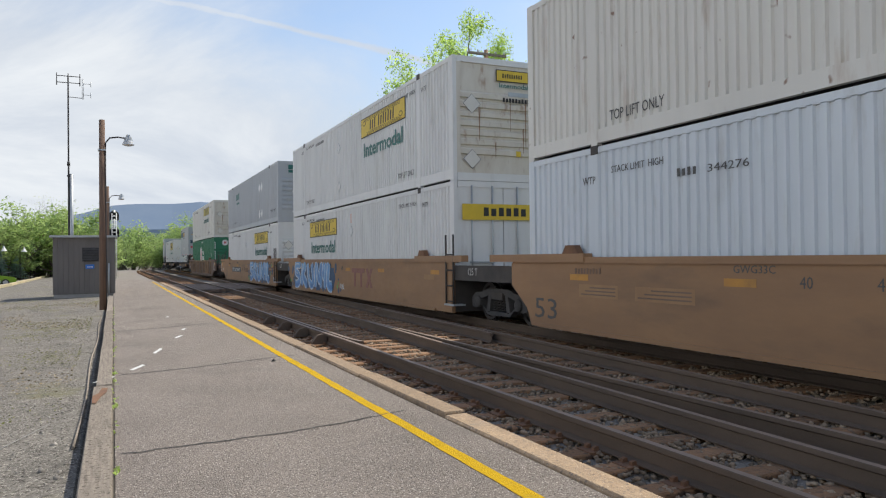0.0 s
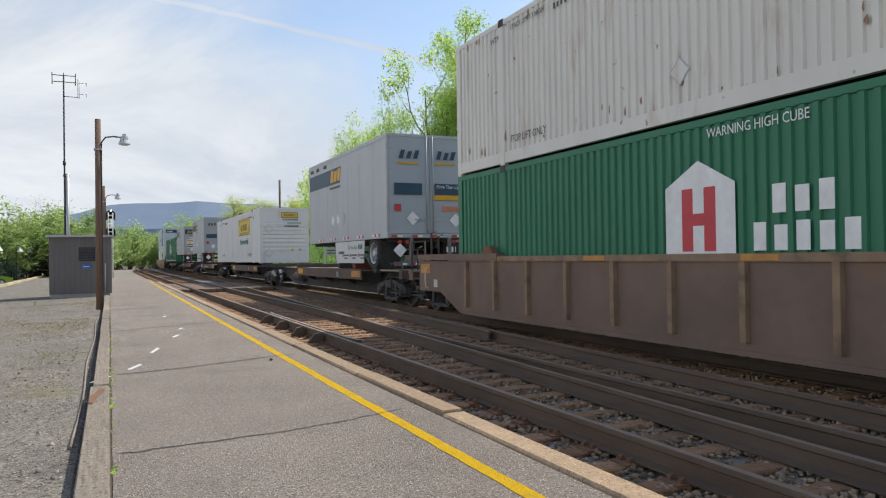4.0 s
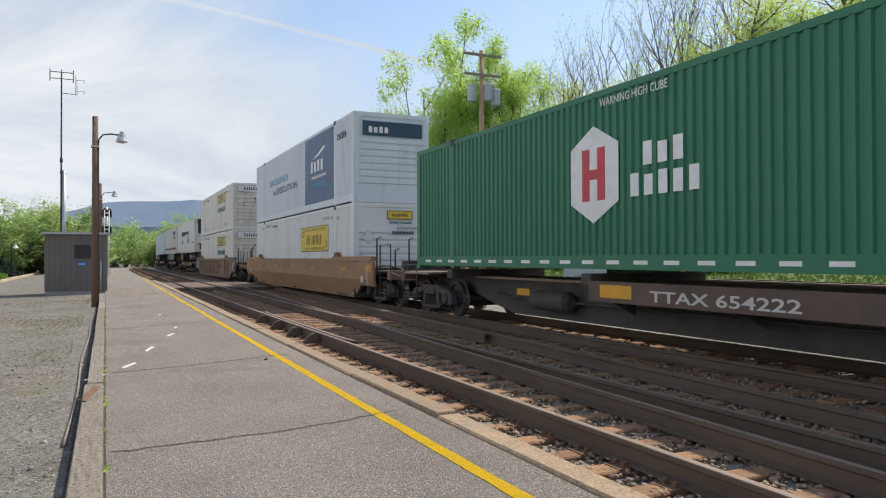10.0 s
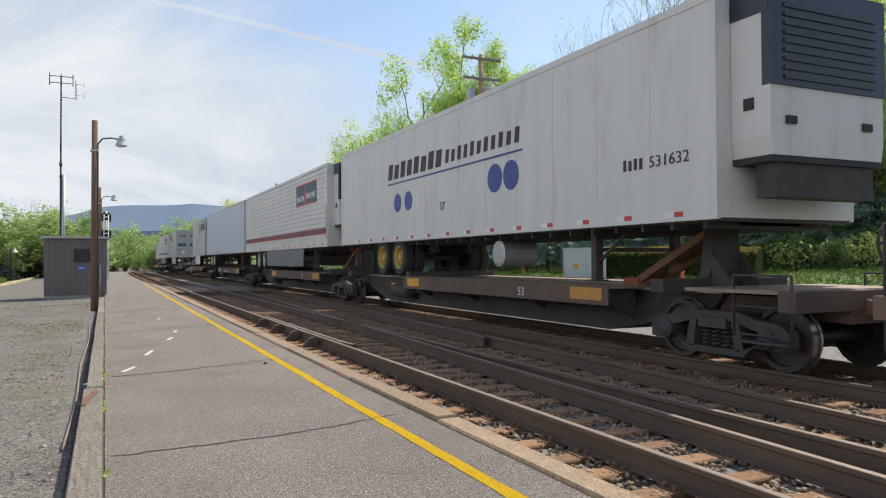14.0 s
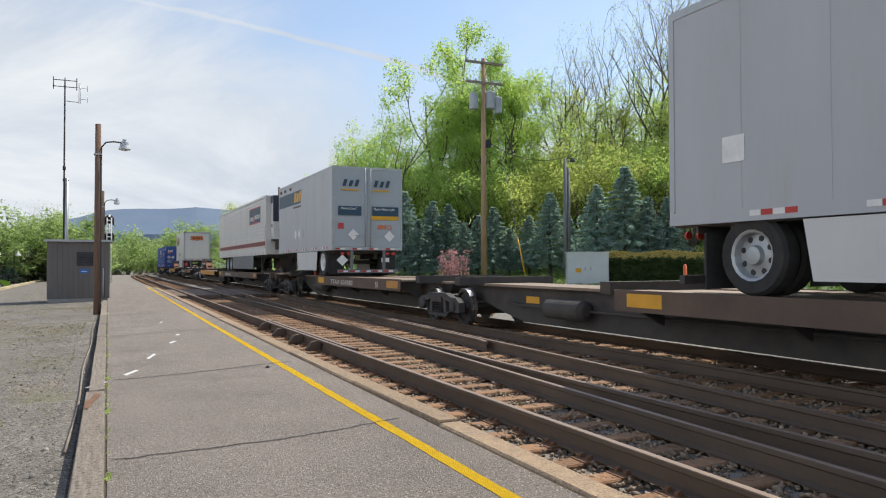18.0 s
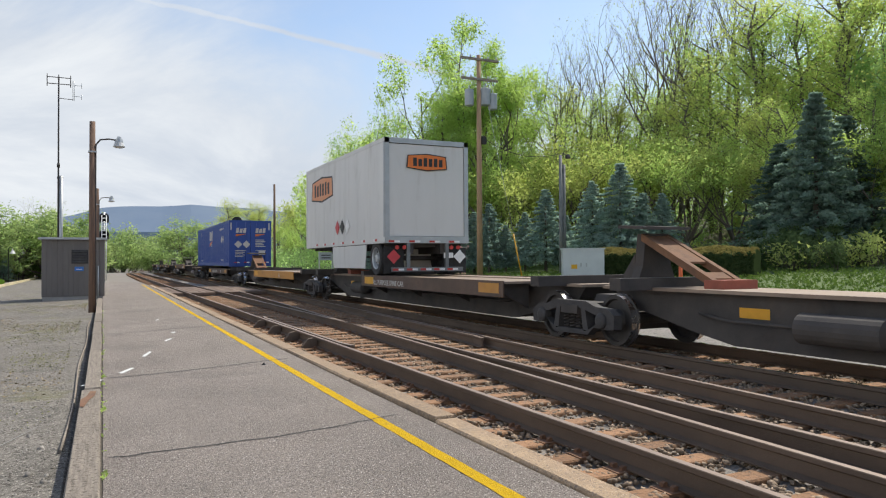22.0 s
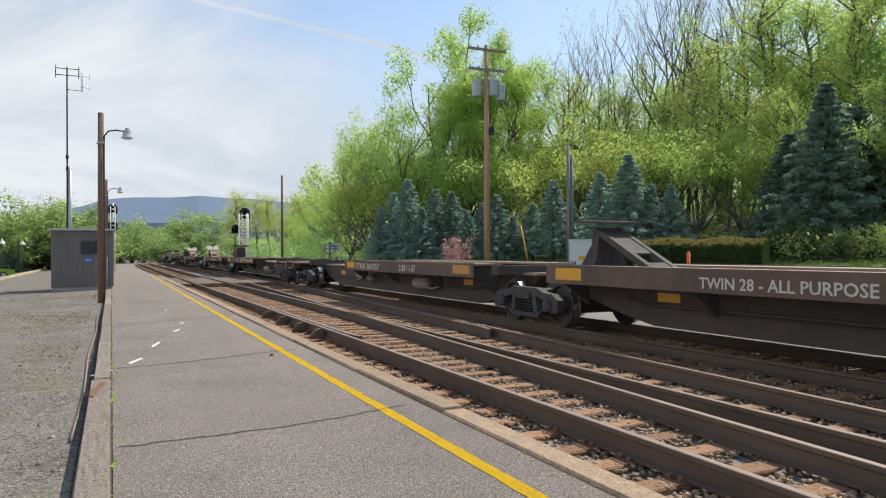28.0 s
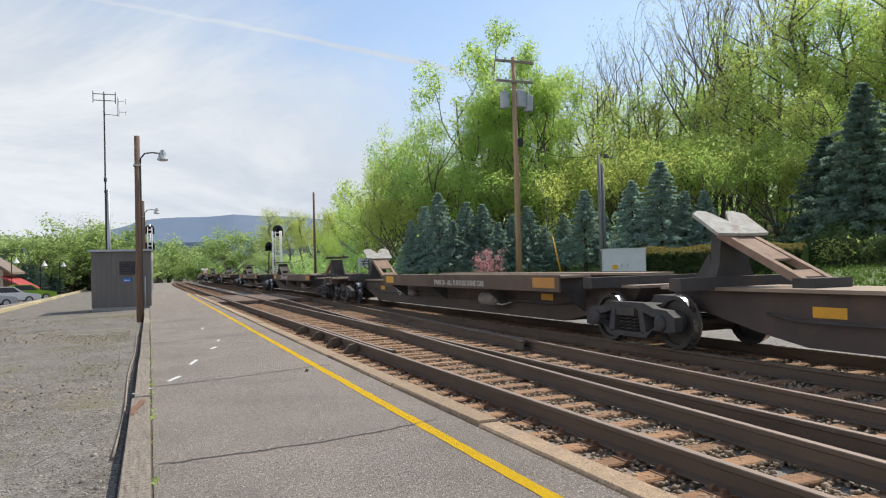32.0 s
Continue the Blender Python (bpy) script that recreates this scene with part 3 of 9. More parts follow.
MOVERS = []          # (thing, place along the track at 0 s)
WHEELSETS = []


def train_thing(name, label, category, group, u):
    ob = thing(name, label, category, group)
    MOVERS.append((ob, u))
    return ob


W2, CL = 1.295, 16.15      # half the width and the length of a container


def corrugated(x, y0, y1, z0, z1, sign, pitch=0.178, depth=0.036):
    """A corrugated wall in the plane x, whose outside looks to sign."""
    n = max(1, round((y1 - y0) / pitch))
    p = (y1 - y0) / n
    pts = []
    for k in range(n):
        a = y0 + k * p
        pts += [(a, 0), (a + p * 0.42, 0), (a + p * 0.52, 1), (a + p * 0.90, 1)]
    pts.append((y1, 0))
    v = [(x - sign * depth * d, y, z) for y, d in pts for z in (z0, z1)]
    f = [(2 * k, 2 * k + 1, 2 * k + 3, 2 * k + 2) for k in range(len(pts) - 1)]
    return Mesher().add(v, f)


def container(label, u, z0, paint, nose=True, h=2.9, group="containers on the train", band=None):
    """A 53-foot container, its near end at y = 0 of the thing."""
    ob = train_thing("shipping_container", label, "container", group, u)
    ob["base"] = z0
    z1 = z0 + h
    part("side_wall", corrugated(-W2, 0.16, CL - 0.16, z0 + 0.28, z1 - 0.1, -1), paint, ob)
    part("side_wall", corrugated(W2, 0.16, CL - 0.16, z0 + 0.28, z1 - 0.1, 1), paint, ob)
    part("roof", Mesher().box(-W2 + 0.03, 0.05, z1 - 0.06, W2 - 0.03, CL - 0.05, z1 - 0.02), paint, ob)
    part("floor", Mesher().box(-W2 + 0.05, 0.05, z0 + 0.1, W2 - 0.05, CL - 0.05, z0 + 0.2), M_DIRTY, ob)
    for x in (-W2, W2 - 0.09):
        part("bottom_rail", Mesher().box(x, 0.1, z0 + 0.06, x + 0.09, CL - 0.1, z0 + 0.28), paint, ob)
        part("top_rail", Mesher().box(x, 0.1, z1 - 0.11, x + 0.09, CL - 0.1, z1 - 0.01), paint, ob)
        for y in (0.0, CL - 0.18):
            part("corner_post", Mesher().box(x - 0.004, y, z0, x + 0.09, y + 0.18, z1), paint, ob)
        for y in (1.96, CL - 2.1):
            part("intermediate_post", Mesher().box(x - 0.006 if x < 0 else x, y, z0 + 0.02, x + 0.096, y + 0.16, z1), paint, ob)
            part("corner_casting", Mesher().box(x - 0.012 if x < 0 else x, y - 0.01, z1 - 0.13, x + 0.1, y + 0.17, z1 + 0.012), M_DIRTY, ob)
    end_wall(ob, 0.0, -1, z0, z1, paint, nose)
    end_wall(ob, CL, 1, z0, z1, paint, not nose)
    return ob


def end_wall(ob, y, sign, z0, z1, paint, nose):
    a, b = (y, y + 0.1) if sign < 0 else (y - 0.1, y)
    part("end_sill", Mesher().box(-W2 + 0.1, a, z0 + 0.02, W2 - 0.1, b, z0 + 0.2), paint, ob)
    part("end_header", Mesher().box(-W2 + 0.1, a, z1 - 0.14, W2 - 0.1, b, z1), paint, ob)
    c = y + (0.03 if nose else 0.05) * -sign
    if nose:
        me = Mesher()
        prof = [(z0 + 0.2, 0)]
        for k in range(7):
            zb = z0 + 0.62 + k * 0.218
            prof += [(zb, 0), (zb + 0.02, 1), (zb + 0.125, 1), (zb + 0.165, 0)]
        prof.append((z1 - 0.14, 0))
        v = [(x, c + sign * 0.045 * d, z) for z, d in prof for x in (-W2 + 0.18, W2 - 0.18)]
        me.add(v, [(2 * k, 2 * k + 1, 2 * k + 3, 2 * k + 2) for k in range(len(prof) - 1)])
        me.box(-W2 + 0.09, min(c, a) if sign < 0 else c - 0.02, z0 + 0.2, -W2 + 0.19, c + 0.02, z1 - 0.14).box(W2 - 0.19, c - 0.02, z0 + 0.2, W2 - 0.09, c + 0.02, z1 - 0.14)
        part("nose_panel", me, nose if not isinstance(nose, bool) else P_NOSE if paint is P_WHITE_OLD else paint, ob, "ribbed end wall")
    else:
        for x0, x1 in ((-W2 + 0.1, -0.01), (0.01, W2 - 0.1)):
            d = part("door", Mesher().box(x0, min(c, c + sign * 0.03), z0 + 0.2, x1, max(c, c + sign * 0.03), z1 - 0.14), paint, ob)
            for x in (x0 + 0.35, x1 - 0.3):
                part("lock_rod", Mesher().tube([(x, c + sign * 0.06, z0 + 0.12), (x, c + sign * 0.06, z1 - 0.1)], 0.02, 6), paint if paint is P_BLUE else M_GALV, d)
            part("handle", Mesher().box(x0 + 0.3, min(c, c + sign * 0.08), z0 + 1.0, x1 - 0.25, max(c, c + sign * 0.08), z0 + 1.04), M_GALV, d)


def yellow_sign(ob, y_far, z0, faded=False, tall=False, x=-W2 - 0.004, shift=0.0):
    """The golden side sign with its dark frame and scroll, slanted bars for its name, and the word below it."""
    z0 += shift
    w, h, z = (3.85, 0.95, z0 + 1.61) if tall else (3.75, 0.6, z0 + 1.97)
    part("sign_border", flat_side(x, rect(y_far, y_far - w, z, z + h)), M_INK, ob, "black sign border")
    part("sign_panel", flat_side(x - 0.003, rect(y_far - 0.03, y_far - w + 0.03, z + 0.03, z + h - 0.03)), M_GOLD_OLD if faded else M_GOLD, ob, "golden sign panel")
    lh = h * (0.4 if tall else 0.5)
    bars(ob, "side", x - 0.007, y_far - 0.85, z + h * 0.27, 3, 0.2, lh, 0.58, 0.03)
    bars(ob, "side", x - 0.007, y_far - 1.6, z + h * 0.27, 7, 0.2, lh, 0.58, 0.03)
    for k in range(3):
        part("scroll_line", flat_side(x - 0.006, rect(y_far - 0.25 - 0.12 * k, y_far - w + 0.35, z + h * 0.9 - 0.035 * k, z + h * 0.9 + 0.012 - 0.035 * k)), M_INK, ob)
        part("scroll_line", flat_side(x - 0.006, rect(y_far - 0.55, y_far - w + 0.25 + 0.12 * k, z + h * 0.08 + 0.035 * k, z + h * 0.08 + 0.012 + 0.035 * k)), M_INK, ob)
    for a, c in ((y_far - 0.32, z + h * 0.72), (y_far - w + 0.32, z + h * 0.3)):
        part("scroll_curl", flat_side(x - 0.006, [(a + 0.15 * math.cos(q * 0.628), c + h * 0.13 * math.sin(q * 0.628)) for q in range(10)]), M_INK, ob)
        part("scroll_curl", flat_side(x - 0.009, [(a + 0.11 * math.cos(q * 0.628), c + h * 0.09 * math.sin(q * 0.628)) for q in range(10)]), M_GOLD_OLD if faded else M_GOLD, ob)
    hh, ww, zz = (0.33, 2.75, z0 + 1.09) if tall else (0.43, 3.35, z0 + 1.37)
    lettering("lettering", "Intermodal", hh, M_TEAL, ob, on_side(x - 0.004, y_far - (0.55 if tall else 0.2), zz), "dark green word on the side", 1.0, ww, 0.03)


def side_words(ob, y_far, z, text, h, material=M_INK, x=-W2, squeeze=0.9, width=None):
    lettering("lettering", text, h, material, ob, on_side(x - 0.008, y_far, z), "", squeeze, width)


def small_marks(ob, z0, h=2.9, ink=None):
    ink = ink or M_GREY_INK
    side_words(ob, 3.55, z0 + 0.4, "TOP LIFT ONLY", 0.15, ink, width=1.2)
    side_words(ob, 3.5, z0 + h - 0.42, "STACK LIMIT 3 HIGH", 0.11, ink, width=1.25)
    side_words(ob, 1.85, z0 + h - 0.5, "WTP", 0.13, ink)
    side_words(ob, CL - 2.4, z0 + 0.42, "TOP LIFT ONLY", 0.15, ink, width=1.22)
    side_words(ob, CL - 2.4, z0 + h - 0.3, "STACK LIMIT 3 HIGH", 0.1, ink, width=1.2)
    side_words(ob, CL - 1.6, z0 + h - 0.4, "WTP", 0.13, ink)
    bars(ob, "side", -W2 - 0.006, CL - 3.9, z0 + h - 0.36, 10, 0.115, 0.1, 0.55, material=ink, label="small dark number bars")


def diamond(ob, name, x, y, z, r, material, end=False, label=""):
    pts = [(-r, 0), (0, -r), (r, 0), (0, r)]
    if end:
        return part(name, flat_end(y, [(x + a, z + b) for a, b in pts]), material, ob, label)
    return part(name, flat_side(x, [(y + a, z + b) for a, b in pts]), material, ob, label)


def nose_sign(ob, z1, style=0):
    """The small golden sign with bars on the near end, and the marks below it."""
    y = -0.012
    zt = z1 - 0.5
    w = 0.42 if style == 0 else 0.85
    if style:
        part("end_sign_border", flat_end(y, rect(-1.0, 1.05, zt - 0.05, zt + 0.38)), M_INK, ob, "dark sign border")
        part("end_sign", flat_end(y - 0.003, rect(-0.98, 1.03, zt - 0.03, zt + 0.36)), P_WHITE, ob, "whitish end sign")
    else:
        part("end_sign_border", flat_end(y, rect(-0.17, 0.71, zt - 0.02, zt + 0.26)), M_INK, ob, "black sign border")
        part("end_sign", flat_end(y - 0.003, rect(-0.15, 0.69, zt, zt + 0.24)), M_GOLD, ob, "golden end sign")
    bars(ob, "end", 0.0 if style == 0 else -0.6, y - 0.008, zt + 0.07, 9, 0.062 if style == 0 else 0.14, 0.1 if style == 0 else 0.19, 0.5, material=M_INK, label="black name bars")
    if style == 0:
        lettering("lettering", "Intermodal", 0.11, M_TEAL, ob, on_end(-0.1, y - 0.006, zt - 0.16), "", 1.0, 0.8, 0.02)
    bars(ob, "end", 0.0, -0.022, z1 - 1.0, 9, 0.085, 0.1, material=M_INK, label="black number bars")
    part("placard_holder", flat_end(-0.02, rect(0.35, 0.47, z1 - 2.28, z1 - 2.15)), M_GOLD, ob, "small yellow placard")
    part("placard_holder", flat_end(-0.02, rect(0.75, 0.88, z1 - 2.28, z1 - 2.13)), M_GALV, ob, "small grey placard")
    part("data_plate", flat_end(-0.022, rect(0.15, 0.9, z1 - 0.86, z1 - 0.76)), M_GALV, ob, "narrow grey data plate")
    for z in (z1 - 1.1, z1 - 2.38):
        diamond(ob, "placard_frame", -0.82, -0.016, z, 0.23, M_STEEL_GREY, True, "diamond placard frame")
        diamond(ob, "placard_back", -0.82, -0.018, z, 0.217, P_WHITE_OLD, True)


def tape(ob, x, y0, y1, z, step=1.05, end=False, h=0.055, pairs=1):
    """Red and white reflector strips in turns along a lower rail."""
    k, a = 0, y0
    while a < y1 - 0.3:
        for c, m in ((0.0, M_RED), (0.17, M_WHITE), (0.34, M_RED), (0.51, M_WHITE))[:2 * pairs]:
            if end:
                part("reflector_strip", flat_end(x, rect(a + c, a + c + 0.165, z, z + h)), m, ob)
            else:
                part("reflector_strip", flat_side(x, rect(a + c, a + c + 0.165, z, z + h)), m, ob)
        a += step
        k += 1


def road_wheel(ob, x, y, z, r=0.5, rim=M_GALV):
    w = part("road_wheel", Mesher().lathe((x, y, z), "x", [(-0.004, r * 0.6), (-0.13, r * 0.62), (-0.14, r * 0.93), (-0.09, r), (0.09, r), (0.14, r * 0.93), (0.13, r * 0.62), (0.004, r * 0.6)], 22), M_RUBBER, ob, "black road tyre")
    s = -1 if x < 0 else 1
    prof = [(0.006 * s, 0.02), (0.006 * s, r * 0.59), (0.125 * s, r * 0.6), (0.138 * s, r * 0.64), (0.12 * s, r * 0.57), (0.03 * s, r * 0.52), (0.045 * s, r * 0.34), (0.06 * s, r * 0.26), (0.12 * s, r * 0.22), (0.13 * s, r * 0.1)]
    part("rim", Mesher().lathe((x, y, z), "x", prof[::s], 18), rim, w, "steel wheel rim")
    holes = Mesher()
    for k in range(8):
        a = k * math.pi / 4 + 0.3
        c, d = y + r * 0.43 * math.cos(a), z + r * 0.43 * math.sin(a)
        holes.tube([(x + s * 0.02, c, d), (x + s * 0.046, c, d)], r * 0.075, 8)
    part("hand_holes", holes, M_BLACK, w, "dark hand holes of the rim")


def trailer(label, u, length, paint, rear_near, axles, z0=1.92, h=2.95, skirt=None, reefer=False, door=None, rims=M_GALV, group="trailers on the train", ribbed=0, nose_paint=None):
    """A highway trailer, its near end at y = 0. rear_near: its doors face the near end."""
    ob = train_thing("semi_trailer", label, "trailer", group, u)
    ob["base"] = z0
    z1, hw = z0 + h, W2
    g = (lambda y: y) if rear_near else (lambda y: length - y)      # distance from the door end
    for sx in (-1, 1):
        if ribbed:
            n = 15
            prof = []
            for k in range(n):
                za, zb = z0 + 0.16 + (h - 0.28) * k / n, z0 + 0.16 + (h - 0.28) * (k + 1) / n
                prof += [(za, 0.025), (za + 0.018, 0), (zb - 0.018, 0), (zb, 0.025)]
            v = [(sx * (hw - d), y, z) for z, d in prof for y in (0.03, length - 0.03)]
            part("side_wall", Mesher().add(v, [(2 * k, 2 * k + 1, 2 * k + 3, 2 * k + 2) for k in range(len(prof) - 1)]), paint, ob, "horizontally ribbed side")
        else:
            m = round(length / 1.22)
            prof = []
            for k in range(m):
                a, b = 0.02 + (length - 0.04) * k / m, 0.02 + (length - 0.04) * (k + 1) / m
                prof += [(a, 0.006), (a + 0.004, 0.0), (b - 0.05, 0.0), (b - 0.046, 0.004), (b - 0.004, 0.004), (b, 0.006)]
            v = [(sx * (hw - d), y, z) for y, d in prof for z in (z0 + 0.12, z1 - 0.08)]
            part("side_wall", Mesher().add(v, [(2 * k, 2 * k + 1, 2 * k + 3, 2 * k + 2) for k in range(len(prof) - 1)]), paint, ob)
            rv = Mesher()
            for k in range(m + 1):
                y = min(max(length * k / m, 0.06), length - 0.06)
                for j in range(22):
                    z = z0 + 0.25 + j * (h - 0.45) / 21
                    rv.box(sx * hw - 0.005, y - 0.01, z - 0.01, sx * hw + 0.005, y + 0.01, z + 0.01)
            tagged(part("rivets", rv, paint, ob), kind="stuff")
    part("roof", Mesher().box(-hw + 0.02, 0.03, z1 - 0.05, hw - 0.02, length - 0.03, z1 - 0.005), M_WHITE, ob)
    for x in (-hw - 0.012, hw - 0.05):
        part("top_rail", Mesher().box(x, 0.0, z1 - 0.11, x + 0.062, length, z1), M_GALV if paint is not P_TRAILER_W else paint, ob)
        part("bottom_rail", Mesher().box(x, 0.0, z0, x + 0.062, length, z0 + 0.17), paint, ob)
        for y in (0.0, length - 0.09):
            part("corner_post", Mesher().box(x - 0.002, y - 0.002, z0 + 0.172, x + 0.064, y + 0.092, z1 - 0.112), M_GALV if rear_near and y == 0 else paint, ob)
    part("floor", Mesher().box(-hw + 0.05, 0.03, z0 - 0.02, hw - 0.05, length - 0.03, z0 + 0.05), M_DIRTY, ob)
    for k in range(int(length / 0.61)):
        y = 0.3 + k * 0.61
        part("cross_member", Mesher().box(-1.2, y, z0 - 0.11, 1.2, y + 0.05, z0 - 0.01), M_DIRTY, ob)
    yf = 0.0 if not rear_near else length            # the nose
    yd = length if not rear_near else 0.0            # the doors
    s = -1 if yf == 0.0 else 1
    part("front_wall", Mesher().box(-hw + 0.05, min(yf, yf - s * 0.05), z0 + 0.02, hw - 0.05, max(yf, yf - s * 0.05), z1 - 0.02), nose_paint or paint, ob)
    sd = -s
    ya = yd - sd * 0.04
    if door == "roll":
        d = part("roll_door", Mesher().box(-hw + 0.14, min(ya, yd), z0 + 0.2, hw - 0.14, max(ya, yd), z1 - 0.16), P_TRAILER_W, ob, "white roll-up door")
        part("door_frame", Mesher().box(-hw, yd - 0.03, z0, -hw + 0.13, yd + 0.03, z1).box(hw - 0.13, yd - 0.03, z0, hw, yd + 0.03, z1).box(-hw, yd - 0.03, z1 - 0.14, hw, yd + 0.03, z1).box(-hw, yd - 0.04, z0, hw, yd + 0.04, z0 + 0.19), M_GALV, ob, "grey steel door frame")
    else:
        for x0, x1 in ((-hw + 0.06, -0.008), (0.008, hw - 0.06)):
            d = part("door", Mesher().box(x0, min(ya, yd), z0 + 0.12, x1, max(ya, yd), z1 - 0.08), P_DOOR, ob, "grey rear door")
            for x in (x0 + 0.05, x1 - 0.05):
                rod = x1 - 0.09 if x0 < 0 else x0 + 0.09
            part("lock_rod", Mesher().tube([(rod, yd + sd * 0.03, z0 + 0.1), (rod, yd + sd * 0.03, z1 - 0.05)], 0.018, 6), M_GALV, d)
            part("handle", Mesher().box(min(rod, rod + (-0.4 if x0 < 0 else 0.4)), yd + sd * 0.02, z0 + 0.5, max(rod, rod + (-0.4 if x0 < 0 else 0.4)), yd + sd * 0.045, z0 + 0.54), M_GALV, d)
            for j in range(4):
                hx = -hw + 0.02 if x0 < 0 else hw - 0.14
                part("hinge", Mesher().box(hx, min(yd, yd + sd * 0.03), z0 + 0.35 + j * 0.72, hx + 0.12, max(yd, yd + sd * 0.03), z0 + 0.43 + j * 0.72), M_GALV, d)
        part("rear_sill", Mesher().box(-hw, yd - 0.02, z0, hw, yd + 0.02, z0 + 0.11), M_GALV, ob)
        part("rear_header", Mesher().box(-hw, yd - 0.02, z1 - 0.08, hw, yd + 0.02, z1), M_GALV, ob)
    # running gear
    for y in axles:
        yy = g(y)
        part("axle", Mesher().tube([(-1.0, yy, z0 - 0.42), (1.0, yy, z0 - 0.42)], 0.07, 8), M_DIRTY, ob)
        for x in (-1.12, -0.82, 0.82, 1.12):
            road_wheel(ob, x, yy, z0 - 0.42, 0.5, rims if x < -1 or x > 1 else M_DIRTY)
    lo, hi = min(axles) - 0.8, max(axles) + 0.8
    a, b = sorted((g(lo), g(hi)))
    for sx in (-1, 1):
        part("slider_rail", Mesher().box(sx * 0.48 - 0.065, a, z0 - 0.3, sx * 0.48 + 0.065, b, z0 - 0.02), M_DIRTY, ob)
    for sx in (-1, 1):
        y = g(min(axles) - 0.72)
        part("mud_flap", Mesher().box(sx * 0.98 - 0.3, y - 0.01, z0 - 0.85, sx * 0.98 + 0.3, y + 0.01, z0 - 0.12), M_RUBBER, ob, "black mud flap")
    gear_y = g(length - 3.1 if length > 12 else length - 2.6)
    for sx in (-1, 1):
        part("landing_gear", Mesher().box(sx * 0.85 - 0.07, gear_y - 0.07, z0 - 0.85, sx * 0.85 + 0.07, gear_y + 0.07, z0).box(sx * 0.85 - 0.14, gear_y - 0.14, z0 - 0.88, sx * 0.85 + 0.14, gear_y + 0.14, z0 - 0.85), M_DIRTY, ob, "raised steel landing leg")
        part("gear_brace", Mesher().tube([(sx * 0.85, gear_y, z0 - 0.6), (sx * 0.85, gear_y - s * -0.9, z0)], 0.03, 6), M_DIRTY, ob)
    part("gear_cross_tube", Mesher().tube([(-0.85, gear_y, z0 - 0.35), (0.85, gear_y, z0 - 0.35)], 0.035, 6), M_DIRTY, ob)
    kp = g(length - 0.9)
    part("king_pin_plate", Mesher().box(-0.6, kp - 0.6, z0 - 0.06, 0.6, kp + 0.6, z0 - 0.01).tube([(0, kp, z0 - 0.15), (0, kp, z0 - 0.05)], 0.05, 8), M_DIRTY, ob)
    # rear bumper, lamps
    by = yd + sd * 0.0
    part("bumper", Mesher().box(-1.1, by - 0.05, z0 - 0.8, 1.1, by + 0.05, z0 - 0.68).box(-0.65, by - 0.04, z0 - 0.7, -0.55, by + 0.04, z0).box(0.55, by - 0.04, z0 - 0.7, 0.65, by + 0.04, z0), M_STEEL_GREY if rear_near else M_FRAME, ob, "steel underride bumper")
    for sx in (-1, 1):
        for k in range(2):
            part("tail_lamp", Mesher().lathe((sx * (0.95 - 0.22 * k), yd + sd * 0.03, z0 - 0.12), "y", [(-0.02, 0.06), (0.02, 0.055)], 12), M_RED, ob, "red tail lamp")
    if sd < 0:
        tape(ob, yd - 0.045, -1.2, 1.25, z0 + 0.02, 0.62, True)
        tape(ob, yd - 0.055, -1.08, 1.1, z0 - 0.77, 0.42, True)
        part("plate", flat_end(yd - 0.02, rect(0.5, 0.8, z0 - 0.42, z0 - 0.27)), M_WHITE, ob, "plain white plate")
    tape(ob, -hw - 0.014, 0.6, length - 0.7, z0 + 0.06, 1.5 if paint is P_TRAILER else 1.05, h=0.07, pairs=2 if paint is P_TRAILER else 1)
    if skirt:
        a, b = sorted((g(max(axles) + 0.75), g(length - 3.4)))
        part("side_skirt", Mesher().prism([(a, z0 - 0.02), (b, z0 - 0.02), (b - 0.12, z0 - 0.72), (a + 0.12, z0 - 0.72)], "x", -hw + 0.01, -hw + 0.035), skirt, ob, "side skirt panel below the floor")
        part("side_skirt", Mesher().prism([(a, z0 - 0.02), (b, z0 - 0.02), (b - 0.12, z0 - 0.72), (a + 0.12, z0 - 0.72)], "x", hw - 0.035, hw - 0.01), skirt, ob)
    if reefer:
        y0, y1 = sorted((yf + s * 0.01, yf + s * 0.62))
        unit = part("refrigeration_unit", Mesher().prism([(-1.0, z0 + 0.75), (1.0, z0 + 0.75), (1.05, z0 + 1.0), (1.05, z1 - 0.2), (0.95, z1 - 0.08), (-0.95, z1 - 0.08), (-1.05, z1 - 0.2), (-1.05, z0 + 1.0)], "y", y0, y1), P_TRAILER_W, ob, "white nose-mounted refrigeration unit")
        yy = yf + s * 0.62
        part("upper_shell", Mesher().box(-1.06, min(yy - s * 0.12, yy + s * 0.03), z0 + 1.62, 1.06, max(yy - s * 0.12, yy + s * 0.03), z1 - 0.06).box(-1.065, y0 + 0.02, z1 - 0.42, 1.065, y1, z1 - 0.05), P_SHELL, unit, "dark blue louvred upper shell")
        for k in range(9):
            part("slat", Mesher().box(-0.85, min(yy + s * 0.03, yy + s * 0.05), z0 + 1.7 + k * 0.11, 0.85, max(yy + s * 0.03, yy + s * 0.05), z0 + 1.75 + k * 0.11), M_GLASS_DARK, unit)
        part("side_latch", Mesher().box(-1.07, y0 + 0.25, z0 + 1.35, -1.045, y0 + 0.4, z0 + 1.5), M_BLACK, unit)
        part("lower_trim", Mesher().box(-1.03, y0, z0 + 0.68, 1.03, y1 + 0.01, z0 + 0.76), M_BLACK, unit, "black lower trim")
